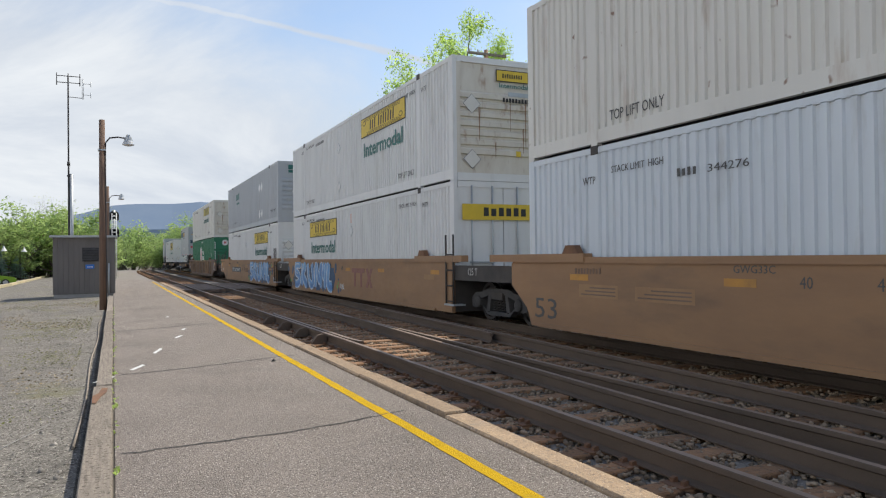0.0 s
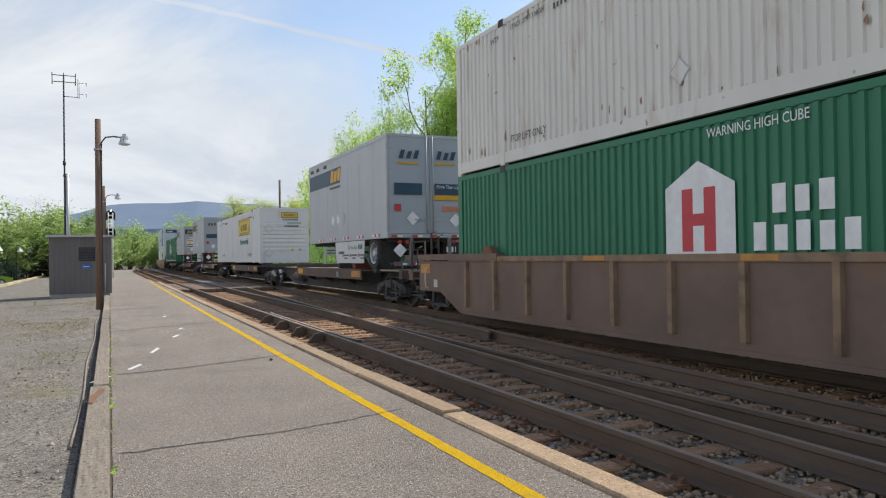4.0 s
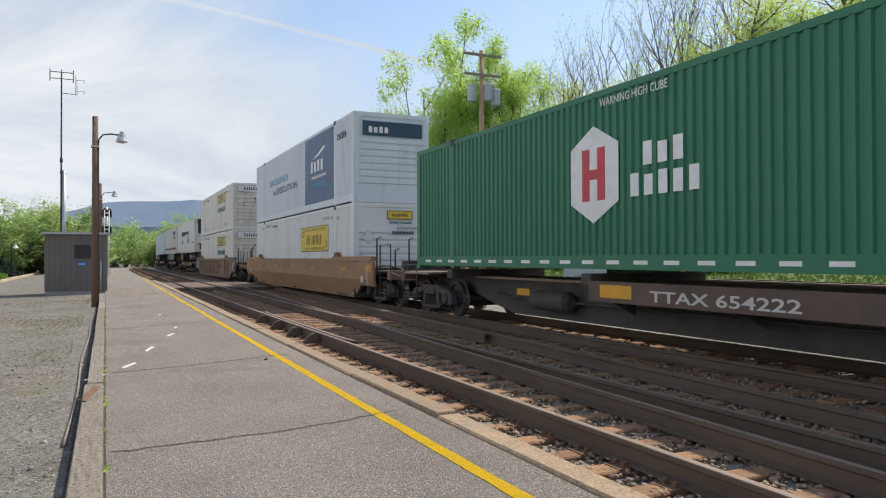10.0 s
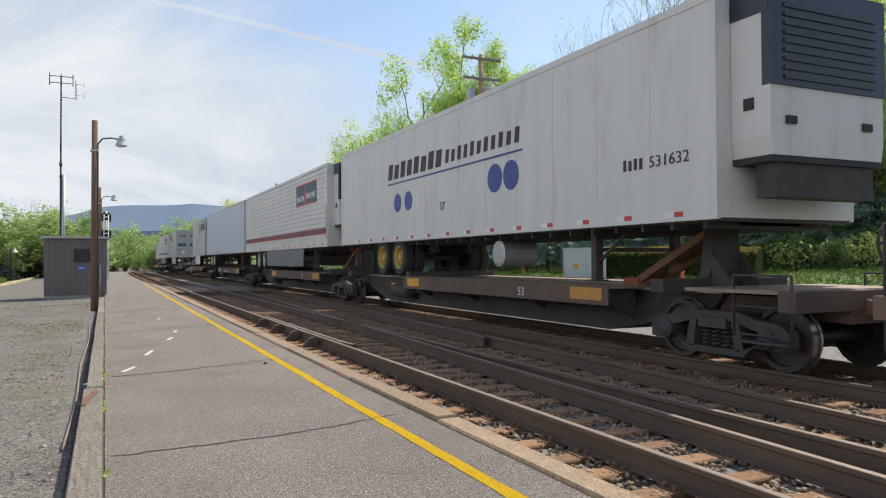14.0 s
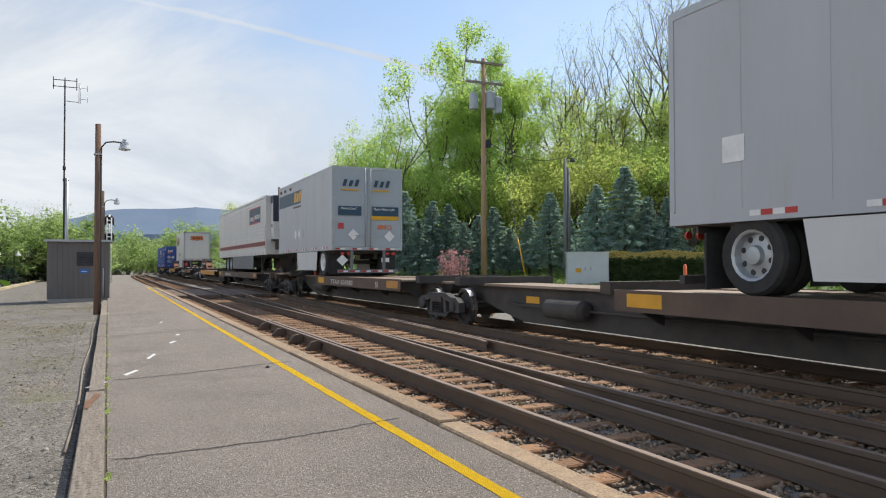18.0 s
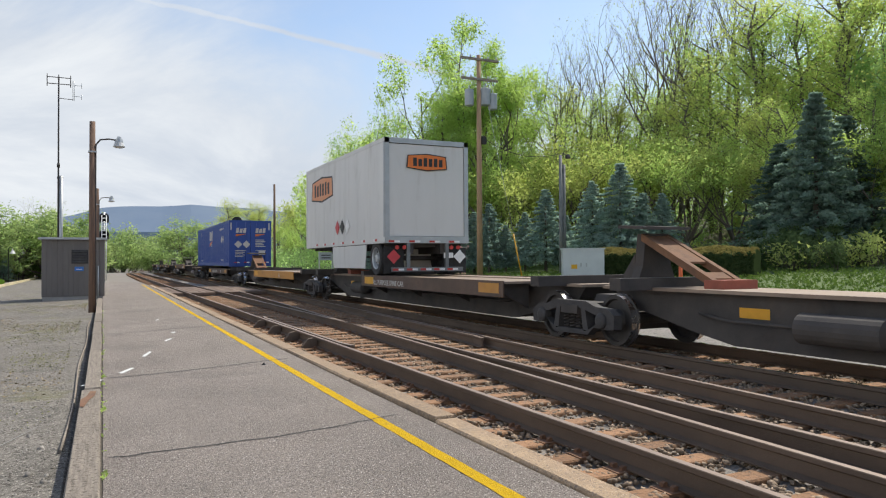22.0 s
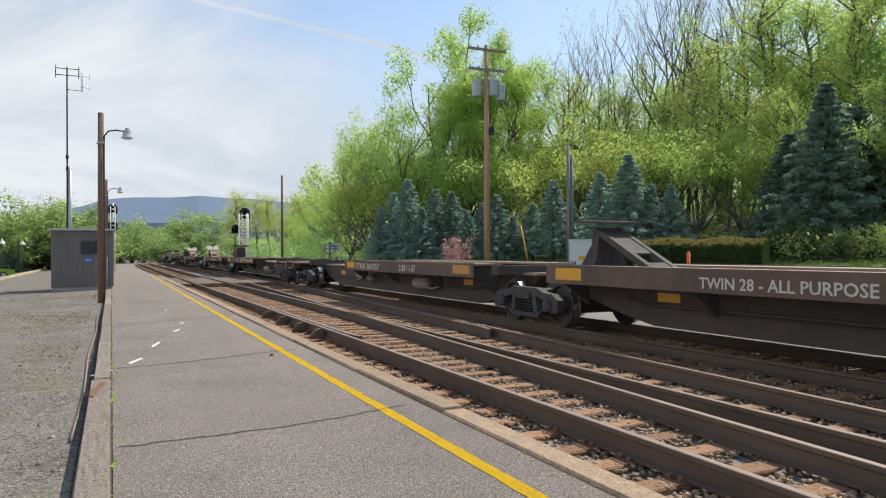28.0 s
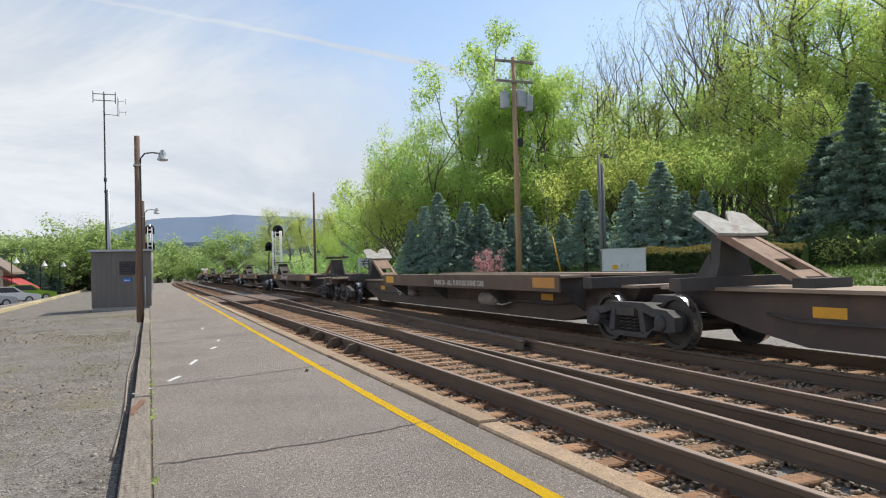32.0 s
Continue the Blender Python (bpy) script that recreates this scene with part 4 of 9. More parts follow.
        part("engine_pan", Mesher().box(-0.9, y0 + 0.05, z0 + 0.25, 0.9, y1 - 0.25, z0 + 0.68), M_DIRTY, unit, "grimy machinery below the unit")
        for xx in (-0.71, 0.71):
            part("latch", Mesher().box(xx - 0.09, min(yy, yy + s * 0.03), z0 + 1.15, xx + 0.09, max(yy, yy + s * 0.03), z0 + 1.25), M_BLACK, unit)
        fy = g(length * 0.62)
        part("fuel_tank", Mesher().lathe((0, fy, z0 - 0.38), "x", [(-1.05, 0.2), (-1.03, 0.27), (-0.25, 0.27), (-0.23, 0.2)], 18), M_GALV, ob, "cylindrical fuel tank")
    return ob


def smooth_path(pts, n=5):
    """Points along a soft curve through the given ones, in space."""
    out = []
    for k in range(len(pts) - 1):
        p = [Vector(pts[min(max(k + j, 0), len(pts) - 1)]) for j in (-1, 0, 1, 2)]
        for q in range(n):
            t = q / n
            out.append(0.5 * (2 * p[1] + (p[2] - p[0]) * t + (2 * p[0] - 5 * p[1] + 4 * p[2] - p[3]) * t * t + (3 * p[1] - p[0] - 3 * p[2] + p[3]) * t ** 3))
    return out + [Vector(pts[-1])]


# ---- railway trucks and cars ----
WHEEL_MESH = None


def wheelset(parent, y):
    """An axle with two wheels; its turning is keyed about the axle."""
    global WHEEL_MESH
    if WHEEL_MESH is None:
        R = 0.42
        me = Mesher()
        me.tube([(-0.95, 0, 0), (0.95, 0, 0)], 0.08, 10)
        for s in (-1, 1):
            c = s * HALF
            me.lathe((c, 0, 0), "x", [(-0.07 * s, 0.1), (-0.07 * s, 0.15), (-0.02 * s, 0.19), (-0.02 * s, R - 0.08), (-0.085 * s, R - 0.06), (-0.085 * s, R + 0.022), (-0.055 * s, R + 0.022), (-0.045 * s, R), (0.06 * s, R - 0.006), (0.06 * s, R - 0.07), (0.005 * s, R - 0.085), (0.005 * s, 0.19), (0.075 * s, 0.15), (0.075 * s, 0.1)][::s], 24)
        WHEEL_MESH = me.data("wheelset", M_WHEEL)
        WHEEL_MESH.materials.append(M_TREAD)
        for p in WHEEL_MESH.polygons:
            q = p.center
            if math.hypot(q.y, q.z) > R - 0.07 and abs(p.normal.x) < 0.4:
                p.material_index = 1
    ob = new("wheelset", WHEEL_MESH)
    ob.parent = parent
    ob.matrix_parent_inverse = Matrix.Translation((0, y, 0.42))
    tagged(ob, "steel wheels on an axle")
    WHEELSETS.append(ob)
    return ob


TRUCK_MESH = {}


def truck_meshes():
    for s in (-1, 1):
        side = Mesher()
        x0, x1 = sorted((s * 0.94, s * 1.09))
        o = [(-1.18, 0.30), (-1.18, 0.52), (-1.0, 0.62), (-0.7, 0.64), (-0.45, 0.72), (0.45, 0.72), (0.7, 0.64), (1.0, 0.62), (1.18, 0.52), (1.18, 0.30), (1.02, 0.28), (0.72, 0.36), (0.48, 0.16), (-0.48, 0.16), (-0.72, 0.36), (-1.02, 0.28)]
        for piece in ([o[0], o[1], o[2], (-0.98, 0.46), o[15]], [(-0.98, 0.46), o[2], o[3], o[4], (-0.34, 0.6), (-0.62, 0.52)], [(-0.34, 0.6), o[4], o[5], (0.34, 0.6)], [(0.34, 0.6), o[5], o[6], o[7], (0.98, 0.46), (0.62, 0.52)], [o[7], o[8], o[9], o[10], (0.98, 0.46)],
                      [(-0.98, 0.46), (-0.88, 0.44), (-0.62, 0.3), (-0.36, 0.2), o[13], o[14], o[15]], [(0.98, 0.46), o[10], o[11], o[12], (0.36, 0.2), (0.62, 0.3), (0.88, 0.44)], [o[13], (-0.36, 0.24), (0.36, 0.24), o[12]],
                      [(-0.36, 0.24), (-0.5, 0.24), (-0.42, 0.6), (-0.3, 0.6)], [(0.36, 0.24), (0.3, 0.6), (0.42, 0.6), (0.5, 0.24)]):
            side.prism(piece, "x", x0, x1)
        TRUCK_MESH["side", s] = side.data("side_frame", M_FRAME)
        for k in (0, 1):
            yy = (-0.865, 0.865)[k]
            cap = Mesher().lathe((s * 1.06, yy, 0.42), "x", [(-0.1, 0.13), (0.06, 0.13), (0.08, 0.11), (0.1, 0.06)] if s > 0 else [(-0.1, 0.06), (-0.08, 0.11), (-0.06, 0.13), (0.1, 0.13)], 14)
            TRUCK_MESH["cap", s, k] = cap.data("bearing_cap", M_FRAME)
        for k, yy in enumerate((-0.18, 0.0, 0.18)):
            coil = [(s * 1.02 + 0.06 * math.cos(a * 0.7), yy + 0.06 * math.sin(a * 0.7), 0.25 + a * 0.0062) for a in range(0, 46, 2)]
            TRUCK_MESH["spring", s, k] = Mesher().tube(coil, 0.014, 4).data("coil_spring", M_DIRTY)
    TRUCK_MESH["bolster"] = Mesher().prism([(-1.12, 0.5), (1.12, 0.5), (1.12, 0.64), (0.4, 0.68), (0.34, 0.8), (-0.34, 0.8), (-0.4, 0.68), (-1.12, 0.64)], "y", -0.24, 0.24).box(-0.92, -0.42, 0.2, 0.92, 0.42, 0.5).data("truck", M_DIRTY)


def truck(car, y):
    """A two-axle railway truck centred at y of the car: its bolster carries the frames, springs and wheelsets."""
    if not TRUCK_MESH:
        truck_meshes()
    t = part("truck", TRUCK_MESH["bolster"], None, car, "grimy cast steel truck")
    t.matrix_basis = Matrix.Translation((0, y, 0))
    for s in (-1, 1):
        part("side_frame", TRUCK_MESH["side", s], None, t)
        for k in (0, 1):
            part("bearing_cap", TRUCK_MESH["cap", s, k], None, t)
        for k in (0, 1, 2):
            part("coil_spring", TRUCK_MESH["spring", s, k], None, t)
    for a in (-0.865, 0.865):
        wheelset(t, a)
    return t


def hitch(car, y, toward, pale=True, brace=None):
    """A trailer hitch: an upright with a slotted head plate and a brace towards +1 or -1."""
    brace = brace or M_RUST
    h = part("hitch", Mesher().prism([(-0.44, 0.97), (0.44, 0.97), (0.3, 1.3), (0.24, 1.84), (-0.24, 1.84), (-0.3, 1.3)], "y", y - 0.1, y + 0.1).prism([(y - toward * 0.55, 0.97), (y - toward * 0.1, 0.97), (y - toward * 0.1, 1.5)], "x", -0.3, -0.25).prism([(y - toward * 0.55, 0.97), (y - toward * 0.1, 0.97), (y - toward * 0.1, 1.5)], "x", 0.25, 0.3), M_DIRTY, car, "dark upright trailer hitch")
    d = toward
    # the notched head plate leans back from the brace
    hp, ca_, sa = Mesher(), math.cos(radians(33 if pale else 4)), math.sin(radians(33 if pale else 4))
    for s in (-1, 1):
        o = [(s * 0.0, -0.36), (s * 0.5, -0.34), (s * 0.52, 0.26), (s * 0.36, 0.36), (s * 0.2, 0.34), (s * 0.0, 0.02)]
        v = [(a, y - d * (b * ca_ - c * sa), 1.92 + b * sa + c * ca_) for c in (0.0, 0.05) for a, b in o]
        n = len(o)
        hp.add(v, [tuple(range(n)), tuple(range(2 * n - 1, n - 1, -1))] + [(i, (i + 1) % n, (i + 1) % n + n, i + n) for i in range(n)])
    # pale plates have the sunlight on them painted into a brighter steel colour
    part("head_plate", hp, M_SUNLIT_PLATE if pale else M_DIRTY, h, "worn head plate with sunlight in its bright colour" if pale else "dark head plate")
    tone = M_BRACE if pale else brace
    for s in (-1, 1):
        part("diagonal_brace", Mesher().prism([(y + d * 0.05, 1.72), (y + d * 0.05, 1.84), (y + d * 1.6, 1.1), (y + d * 1.5, 1.02)], "x", s * 0.24 - 0.05, s * 0.24 + 0.05), tone, h, "rusty diagonal brace")
    part("brace_plate", Mesher().prism([(y + d * 0.1, 1.77), (y + d * 0.1, 1.8), (y + d * 1.0, 1.37), (y + d * 1.0, 1.34)], "x", -0.2, 0.2).prism([(y + d * 1.34, 1.18), (y + d * 1.34, 1.21), (y + d * 1.52, 1.12), (y + d * 1.52, 1.09)], "x", -0.2, 0.2), tone, h)
    part("brace_foot", Mesher().box(-0.34, min(y + d * 1.48, y + d * 1.85), 0.97, 0.34, max(y + d * 1.48, y + d * 1.85), 1.1), M_FADED_RED if brace is M_RUST else M_DIRTY, h)


def spine_car(u, length, deck=(1.9, 10.4), hitches=((-2.0, -1),), first=False, texts=(), group="spine car units", last=False, label="empty brown steel spine car unit", rise=0.0, pale=False, edge=None):
    """One unit of a jointed spine car from truck centre y = 0 to y = length."""
    car = train_thing("spine_car", label, "rail car", group, u)
    L_ = length
    part("spine_beam", Mesher().prism([(0.4, 0.92), (L_ - 0.4, 0.92), (L_ - 0.6, 0.70), (L_ - 2.2, 0.34), (L_ - 3.0, 0.2), (3.0, 0.2), (2.2, 0.34), (0.6, 0.70)], "x", -0.46, 0.46), M_BEAM if rise else M_DIRTY, car, "deep sooty centre beam")
    part("top_plate", Mesher().box(-0.62, 0.3, 0.92, 0.62, L_ - 0.3, 0.97), M_DECK, car, "worn steel top plate")
    a, b = deck
    for s in (-1, 1):
        x0, x1 = sorted((s * 0.62, s * 1.30))
        d = part("side_deck", Mesher().box(x0, a, 0.95 + rise, x1, b, 0.995 + rise), M_DECK, car, "worn steel wheel deck")
        e = sorted((s * 1.30, s * 1.335))
        part("deck_edge", Mesher().box(e[0], a, 0.69 + rise, e[1], b, 1.01 + rise), edge or M_SPINE, d, "brown deck edge sill")
        for y in (a + 0.2, a + (b - a) * 0.33, a + (b - a) * 0.66, b - 0.3):
            part("bracket", Mesher().prism([(x0 if s > 0 else x1, 0.45), (x0 if s > 0 else x1, 0.95 + rise), (x1 if s > 0 else x0, 0.95 + rise), (x1 if s > 0 else x0, 0.8 + rise)], "y", y, y + 0.08), M_DIRTY, d)
    for y in (0.9, L_ / 2 + 2.0, L_ - 1.4):
        part("container_pedestal", Mesher().box(-1.24, y - 0.13, 0.93, 1.24, y + 0.13, 1.12), M_DIRTY, car, "steel container pedestal")
    x = -1.335
    for y, w in ((a + 0.15, 0.85), (b - 1.05, 0.75)):
        part("reflector_plate", flat_side(x - 0.002, rect(y, y + w, 0.76 + rise, 0.96 + rise)), M_ORANGE if w > 0.8 else M_REFLECT_Y, car, "orange-yellow side plate")
    for y, text, h in texts:
        lettering("lettering", text, h, M_PALE_INK, car, on_side(x - 0.004, y, 0.75 + rise), "", 1.1, (2.2 if rise else 2.5) if text[:2] == "TT" else None, 0.02)
    for y in (L_ - 3.6,) if rise and first else (3.4, L_ - 3.6):
        part("reflector_plate", flat_side(-0.465, rect(y, y + 0.5, 0.6, 0.74)), M_REFLECT_Y, car, "orange-yellow side plate")
    part("air_reservoir", Mesher().lathe((-0.7, 6.0 if rise else L_ * 0.72, 0.56), "y", [(-0.5, 0.02), (-0.48, 0.08), (-0.4, 0.15), (0.34, 0.16), (0.42, 0.09), (0.44, 0.02)] if rise else [(-0.6, 0.1), (-0.54, 0.19), (0.54, 0.19), (0.6, 0.1)], 20), M_TANK if rise else M_DIRTY, car, "grey air reservoir" if rise else "sooty air reservoir")
    if rise:
        part("pipe_stub", Mesher().tube([(-0.72, 5.62, 0.47), (-0.72, 5.3, 0.45), (-0.6, 5.15, 0.5), (-0.47, 5.1, 0.52)], 0.02, 6), M_HOSE, car, "pale pipe under the reservoir")
    part("brake_pipe", Mesher().tube([(-0.52, 2.5, 0.6), (-0.6, 3.2, 0.55), (-0.6, L_ - 3.0, 0.55), (-0.5, L_ - 2.4, 0.62)], 0.025, 6), M_DIRTY, car)
    if rise and last:
        for y0, sag in ((L_ - 5.9, 0.04), (L_ - 5.8, 0.12), (L_ - 5.6, 0.0)):
            part("brake_hose", Mesher().tube(smooth_path([(-0.48, y0 + 0.5, 0.78), (-0.58, y0 + 0.35, 0.72 - sag), (-0.62, y0 + 0.1, 0.6 - sag), (-0.6, y0 - 0.2, 0.58), (-0.5, y0 - 0.4, 0.66)]), 0.013, 6), M_HOSE, car, "pale looped brake hose")
        part("brake_cylinder", Mesher().lathe((-0.6, L_ - 6.9, 0.56), "y", [(-0.28, 0.05), (-0.24, 0.09), (0.2, 0.09), (0.26, 0.06)], 12), M_TANK, car, "small grey brake cylinder")
    for y, d in hitches:
        hitch(car, y % L_ if y >= 0 else L_ + y, d, pale and y < 0, (M_BRACE if 0 <= y < 3 and y > 1 else M_DIRTY) if rise else M_RUST)
    if first:
        truck(car, 0.0)
        end_platform(car, 0.0, -1)
    truck(car, L_)
    if last:
        end_platform(car, L_, 1)
    return car


def end_platform(car, y, s, well=False):
    """The coupler end of a car with its step, rails and brake gear."""
    paint, iron = (M_SPINE, M_FRAME) if not well else (M_WELL_OLD, M_FRAME)
    a, b = sorted((y - s * 0.6, y + s * 1.45))
    part("end_sill", Mesher().box(-1.3, min(y + s * 1.2, y + s * 1.45), 0.78, 1.3, max(y + s * 1.2, y + s * 1.45), 1.02).box(-0.35, a + 0.02, 0.62, 0.35, b - 0.02, 0.9), paint, car, "steel end sill")
    part("end_deck", Mesher().box(-1.29, min(y - s * 0.3, y + s * 1.195), 0.98, 1.29, max(y - s * 0.3, y + s * 1.195), 1.026), M_DIRTY if well else M_DECK, car)
    part("coupler", Mesher().box(-0.1, min(y + s * 1.4, y + s * 1.85), 0.72, 0.1, max(y + s * 1.4, y + s * 1.85), 0.9).box(-0.2, min(y + s * 1.75, y + s * 2.0), 0.66, 0.2, max(y + s * 1.75, y + s * 2.0), 0.96), M_RUST, car, "rusty knuckle coupler")
    for x in (-1.25, 1.25):
        top = 1.75 if well else 1.2
        part("hand_rail", Mesher().tube([(x, y + s * 0.5, 0.45), (x, y + s * 0.5, top), (x, y + s * 1.35, top), (x, y + s * 1.35, 0.45)], 0.02, 6), iron, car, "steel hand rail")
        for z in (0.48, 0.82):
            part("rung", Mesher().tube([(x, y + s * 0.5, z), (x, y + s * 1.35, z)], 0.016, 6), iron, car)
    part("step", Mesher().box(-1.3, min(y + s * 0.55, y + s * 1.3), 0.38, -1.05, max(y + s * 0.55, y + s * 1.3), 0.41), iron, car)
    part("air_hose", Mesher().tube([(0.3, y + s * 1.45, 0.75), (0.34, y + s * 1.7, 0.45), (0.3, y + s * 1.95, 0.5)], 0.025, 6), M_RUBBER, car)
    if well:
        for x, y0, h in ((-1.22, 0.15, 1.95), (-0.6, 1.1, 1.9), (-0.15, 1.1, 1.75), (1.2, 0.15, 1.95), (-1.1, 1.32, 1.6)):
            part("stanchion", Mesher().tube([(x, y + s * y0, 0.9), (x, y + s * y0, h), (x + 0.12, y + s * y0, h + 0.04)], 0.024, 6), iron, car, "dark steel stanchion")
        part("brake_rigging", Mesher().box(-0.5, min(y + s * 0.3, y + s * 0.75), 1.03, 0.3, max(y + s * 0.3, y + s * 0.75), 1.3).tube([(-0.9, y + s * 0.5, 1.1), (0.9, y + s * 0.5, 1.1)], 0.05, 8).box(0.5, min(y + s * 0.9, y + s * 1.15), 1.03, 1.0, max(y + s * 0.9, y + s * 1.15), 1.45), M_DIRTY, car, "sooty brake rigging")
        part("uncoupling_lever", Mesher().tube(smooth_path([(-1.3, y + s * 1.5, 0.98), (-0.9, y + s * 1.52, 0.85), (-0.3, y + s * 1.55, 0.8)]), 0.014, 5), M_TANK, car, "pale uncoupling lever")
        part("brake_pipe", Mesher().tube(smooth_path([(-1.2, y - s * 0.2, 1.08), (-1.1, y + s * 0.4, 1.16), (-0.8, y + s * 0.9, 1.1), (-0.5, y + s * 1.3, 0.8)]), 0.022, 6), M_TANK, car)
    if s < 0 or well:
        part("hand_brake_wheel", Mesher().tube([(0.75 + 0.25 * math.cos(q * math.pi / 10), y + s * 1.2, 1.6 + 0.25 * math.sin(q * math.pi / 10)) for q in range(21)], 0.022, 6).tube([(0.75 - 0.24, y + s * 1.2, 1.6), (0.75 + 0.24, y + s * 1.2, 1.6)], 0.018, 6).tube([(0.75, y + s * 1.2, 1.02), (0.75, y + s * 1.2, 1.84)], 0.03, 6), iron, car, "hand brake wheel")


def well_car(u, length, ribbed, first, last, label, group="well cars"):
    """A double-stack well car unit; y = 0 and y = length are its truck centres."""
    car = train_thing("well_car", label, "rail car", group, u)
    paint = M_WELL_OLD if ribbed else M_WELL
    L_ = length
    a, b = 1.3, L_ - 1.3
    zt = 1.27
    for s in (-1, 1):
        x0, x1 = sorted((s * 1.36, s * 1.44))
        near = [(a + 0.2, zt), (a + 0.2, 0.14)] if not first else [(-0.4, zt), (-0.4, 0.56), (0.8, 0.56), (1.85, 0.14)]
        far = [(b + 0.1, zt), (b + 0.1, 0.85), (b - 0.45, 0.45), (b - 0.6, 0.14)] if not last else [(L_ + 0.4, zt), (L_ + 0.4, 0.56), (L_ - 0.8, 0.56), (L_ - 1.85, 0.14)]
        if "near" in group:      # this car's sides lean inward below a fold
            fold = 0.74
            part("well_side", Mesher().box(x0, near[0][0], fold, x1, far[0][0], zt), paint, car, "upright upper half of the well side")
            lower = Mesher().prism([(far[0][0], fold)] + far[1:] + near[:0:-1] + [(near[0][0], fold)], "x", x0, x1)
            lower.v = [(px - s * 0.3 * (fold - pz), py, pz) for px, py, pz in lower.v]
            part("lower_side", lower, M_WELL, car, "inward-leaning lower half of the well side")
        else:
            part("well_side", Mesher().prism(far + near[::-1], "x", x0, x1), paint, car, "steel well side")
        if not last and s < 0 and not ribbed:
            lettering("lettering", "125 T", 0.16, M_PALE_INK, car, on_side(x0 + 0.016, L_ + 0.75, 1.0), "white capacity lettering", 0.9)
        if not last:
            part("upper_plate", Mesher().box(x0 + 0.02, b + 0.1, 0.88, x1 - 0.02, L_ + 1.4, zt - 0.06), M_DIRTY, car, "dark plate over the truck")
        t = sorted((s * 1.34, s * 1.47))
        part("top_chord", Mesher().box(t[0], a, zt, t[1], b, zt + 0.1), M_RIB if ribbed else paint, car, "steel top chord")
        for y0, y1 in ((a - (1.7 if first else 0.4), a + 2.3), (b - 2.3, b + (1.7 if last else 0.9))):
            part("raised_chord", Mesher().box(t[0] - 0.02, y0, zt + 0.02, t[1] + 0.02, y1, zt + 0.16), M_WELL_OLD if ribbed else M_WELL, car, "brown raised end of the chord")
        q = sorted((s * 1.36, s * 1.47))
        if "near" not in group:
            part("bottom_chord", Mesher().box(q[0], a + 1.1, 0.13, q[1], b - 0.85, 0.2), paint, car)
        if ribbed:
            n = 13
            for k in range(n):
                y = a + 0.9 + k * (b - a - 1.9) / (n - 1)
                r = sorted((s * 1.44, s * 1.52))
                part("rib", Mesher().box(r[0], y, 0.3, r[1], y + 0.09, zt), M_RIB, car, "weathered upright rib")
        for y in (2.0 + 1.2, L_ - 3.2):
            part("container_guide", Mesher().prism([(y - 0.25, zt + 0.13), (y + 0.25, zt + 0.13), (y + 0.12, zt + 0.3), (y - 0.12, zt + 0.3)], "x", *sorted((s * 1.36, s * 1.48))), M_RUST, car, "rusty container guide")
    for y0, y1 in ((a + 1.2, a + 2.2), (b - 2.2, b - 1.2), (L_ / 2 - 0.3, L_ / 2 + 0.3)):
        part("well_floor", Mesher().box(-1.3, y0, 0.17, 1.3, y1, 0.24), M_DIRTY, car)
    for y0, y1 in ((-0.3, a + 0.55), (b - 0.55, L_ + 0.3)):
        part("bulkhead", Mesher().box(-1.36, y0, 0.9, 1.36, y1, 1.1), M_DIRTY, car, "sooty end platform over the truck")
    for y0, y1 in ((a + 0.22, a + 0.3), (b - 0.5, b - 0.42)):
        part("end_wall", Mesher().box(-1.36, y0, 0.16, 1.36, y1, 0.9), M_DIRTY, car, "dark end wall of the well")
    part("centre_sill", Mesher().box(-0.3, L_ - 1.6, 0.5, 0.3, L_ + 1.6, 0.9), M_DIRTY, car)
    ld = Mesher()
    for yy in (1.35, 1.75) if not first else ():
        ld.tube([(-1.47, yy, 0.35), (-1.47, yy, 1.9)], 0.022, 6)
    if not first:
        for z in (0.4, 0.75, 1.1, 1.45):
            ld.tube([(-1.47, 1.35, z), (-1.47, 1.75, z)], 0.018, 6)
        part("ladder", ld, M_DIRTY, car, "dark steel corner ladder")
        part("step", Mesher().box(-1.5, 1.3, 0.3, -1.2, 1.8, 0.34), M_GALV, car, "worn steel step")
    x = -1.44 if not ribbed else -1.445
    for y in (L_ - 3.65, L_ - 7.0, 6.0, 9.2, 2.2):
        part("reflector_plate", flat_side(x - 0.002, rect(y, y + 0.5, 0.99, 1.09)) if not ribbed else flat_side(-1.472, rect(y, y + 0.55, zt + 0.012, zt + 0.088)), M_ORANGE, car, "orange-yellow side plate")
    if not ribbed:
        if "near" not in group:
            side_words(car, L_ - (1.66 if last else 2.0), 0.3, "53", 0.45 if last else 0.37, M_GREY_INK, x + 0.004, width=0.86 if last else 0.74)
        for yy, tx in ((L_ - 7.6, "40"), (L_ - 8.5, "45"), (L_ - 9.2, "48")):
            side_words(car, yy, 1.0, tx, 0.14, M_GREY_INK, x + 0.004)
        part("data_stencil", flat_side(x - 0.002, rect(a + 1.2, a + 1.8, 0.86, 0.98)), M_WELL_TAN, car, "pale stencil panel")
        side_words(car, L_ - 6.65, 1.16, "GWG33C", 0.1, M_GREY_INK, x + 0.004, width=0.63)
        if "near" not in group:
            bars(car, "side", x - 0.004, L_ - 3.3, 1.1, 9, 0.08, 0.09, 0.5, material=M_WELL_OLD, label="small faded number bars")
    else:
        part("tan_panel", flat_side(x - 0.002, rect(4.3, 5.93, 0.3, 1.24)), M_WELL_TAN, car, "faded tan panel")
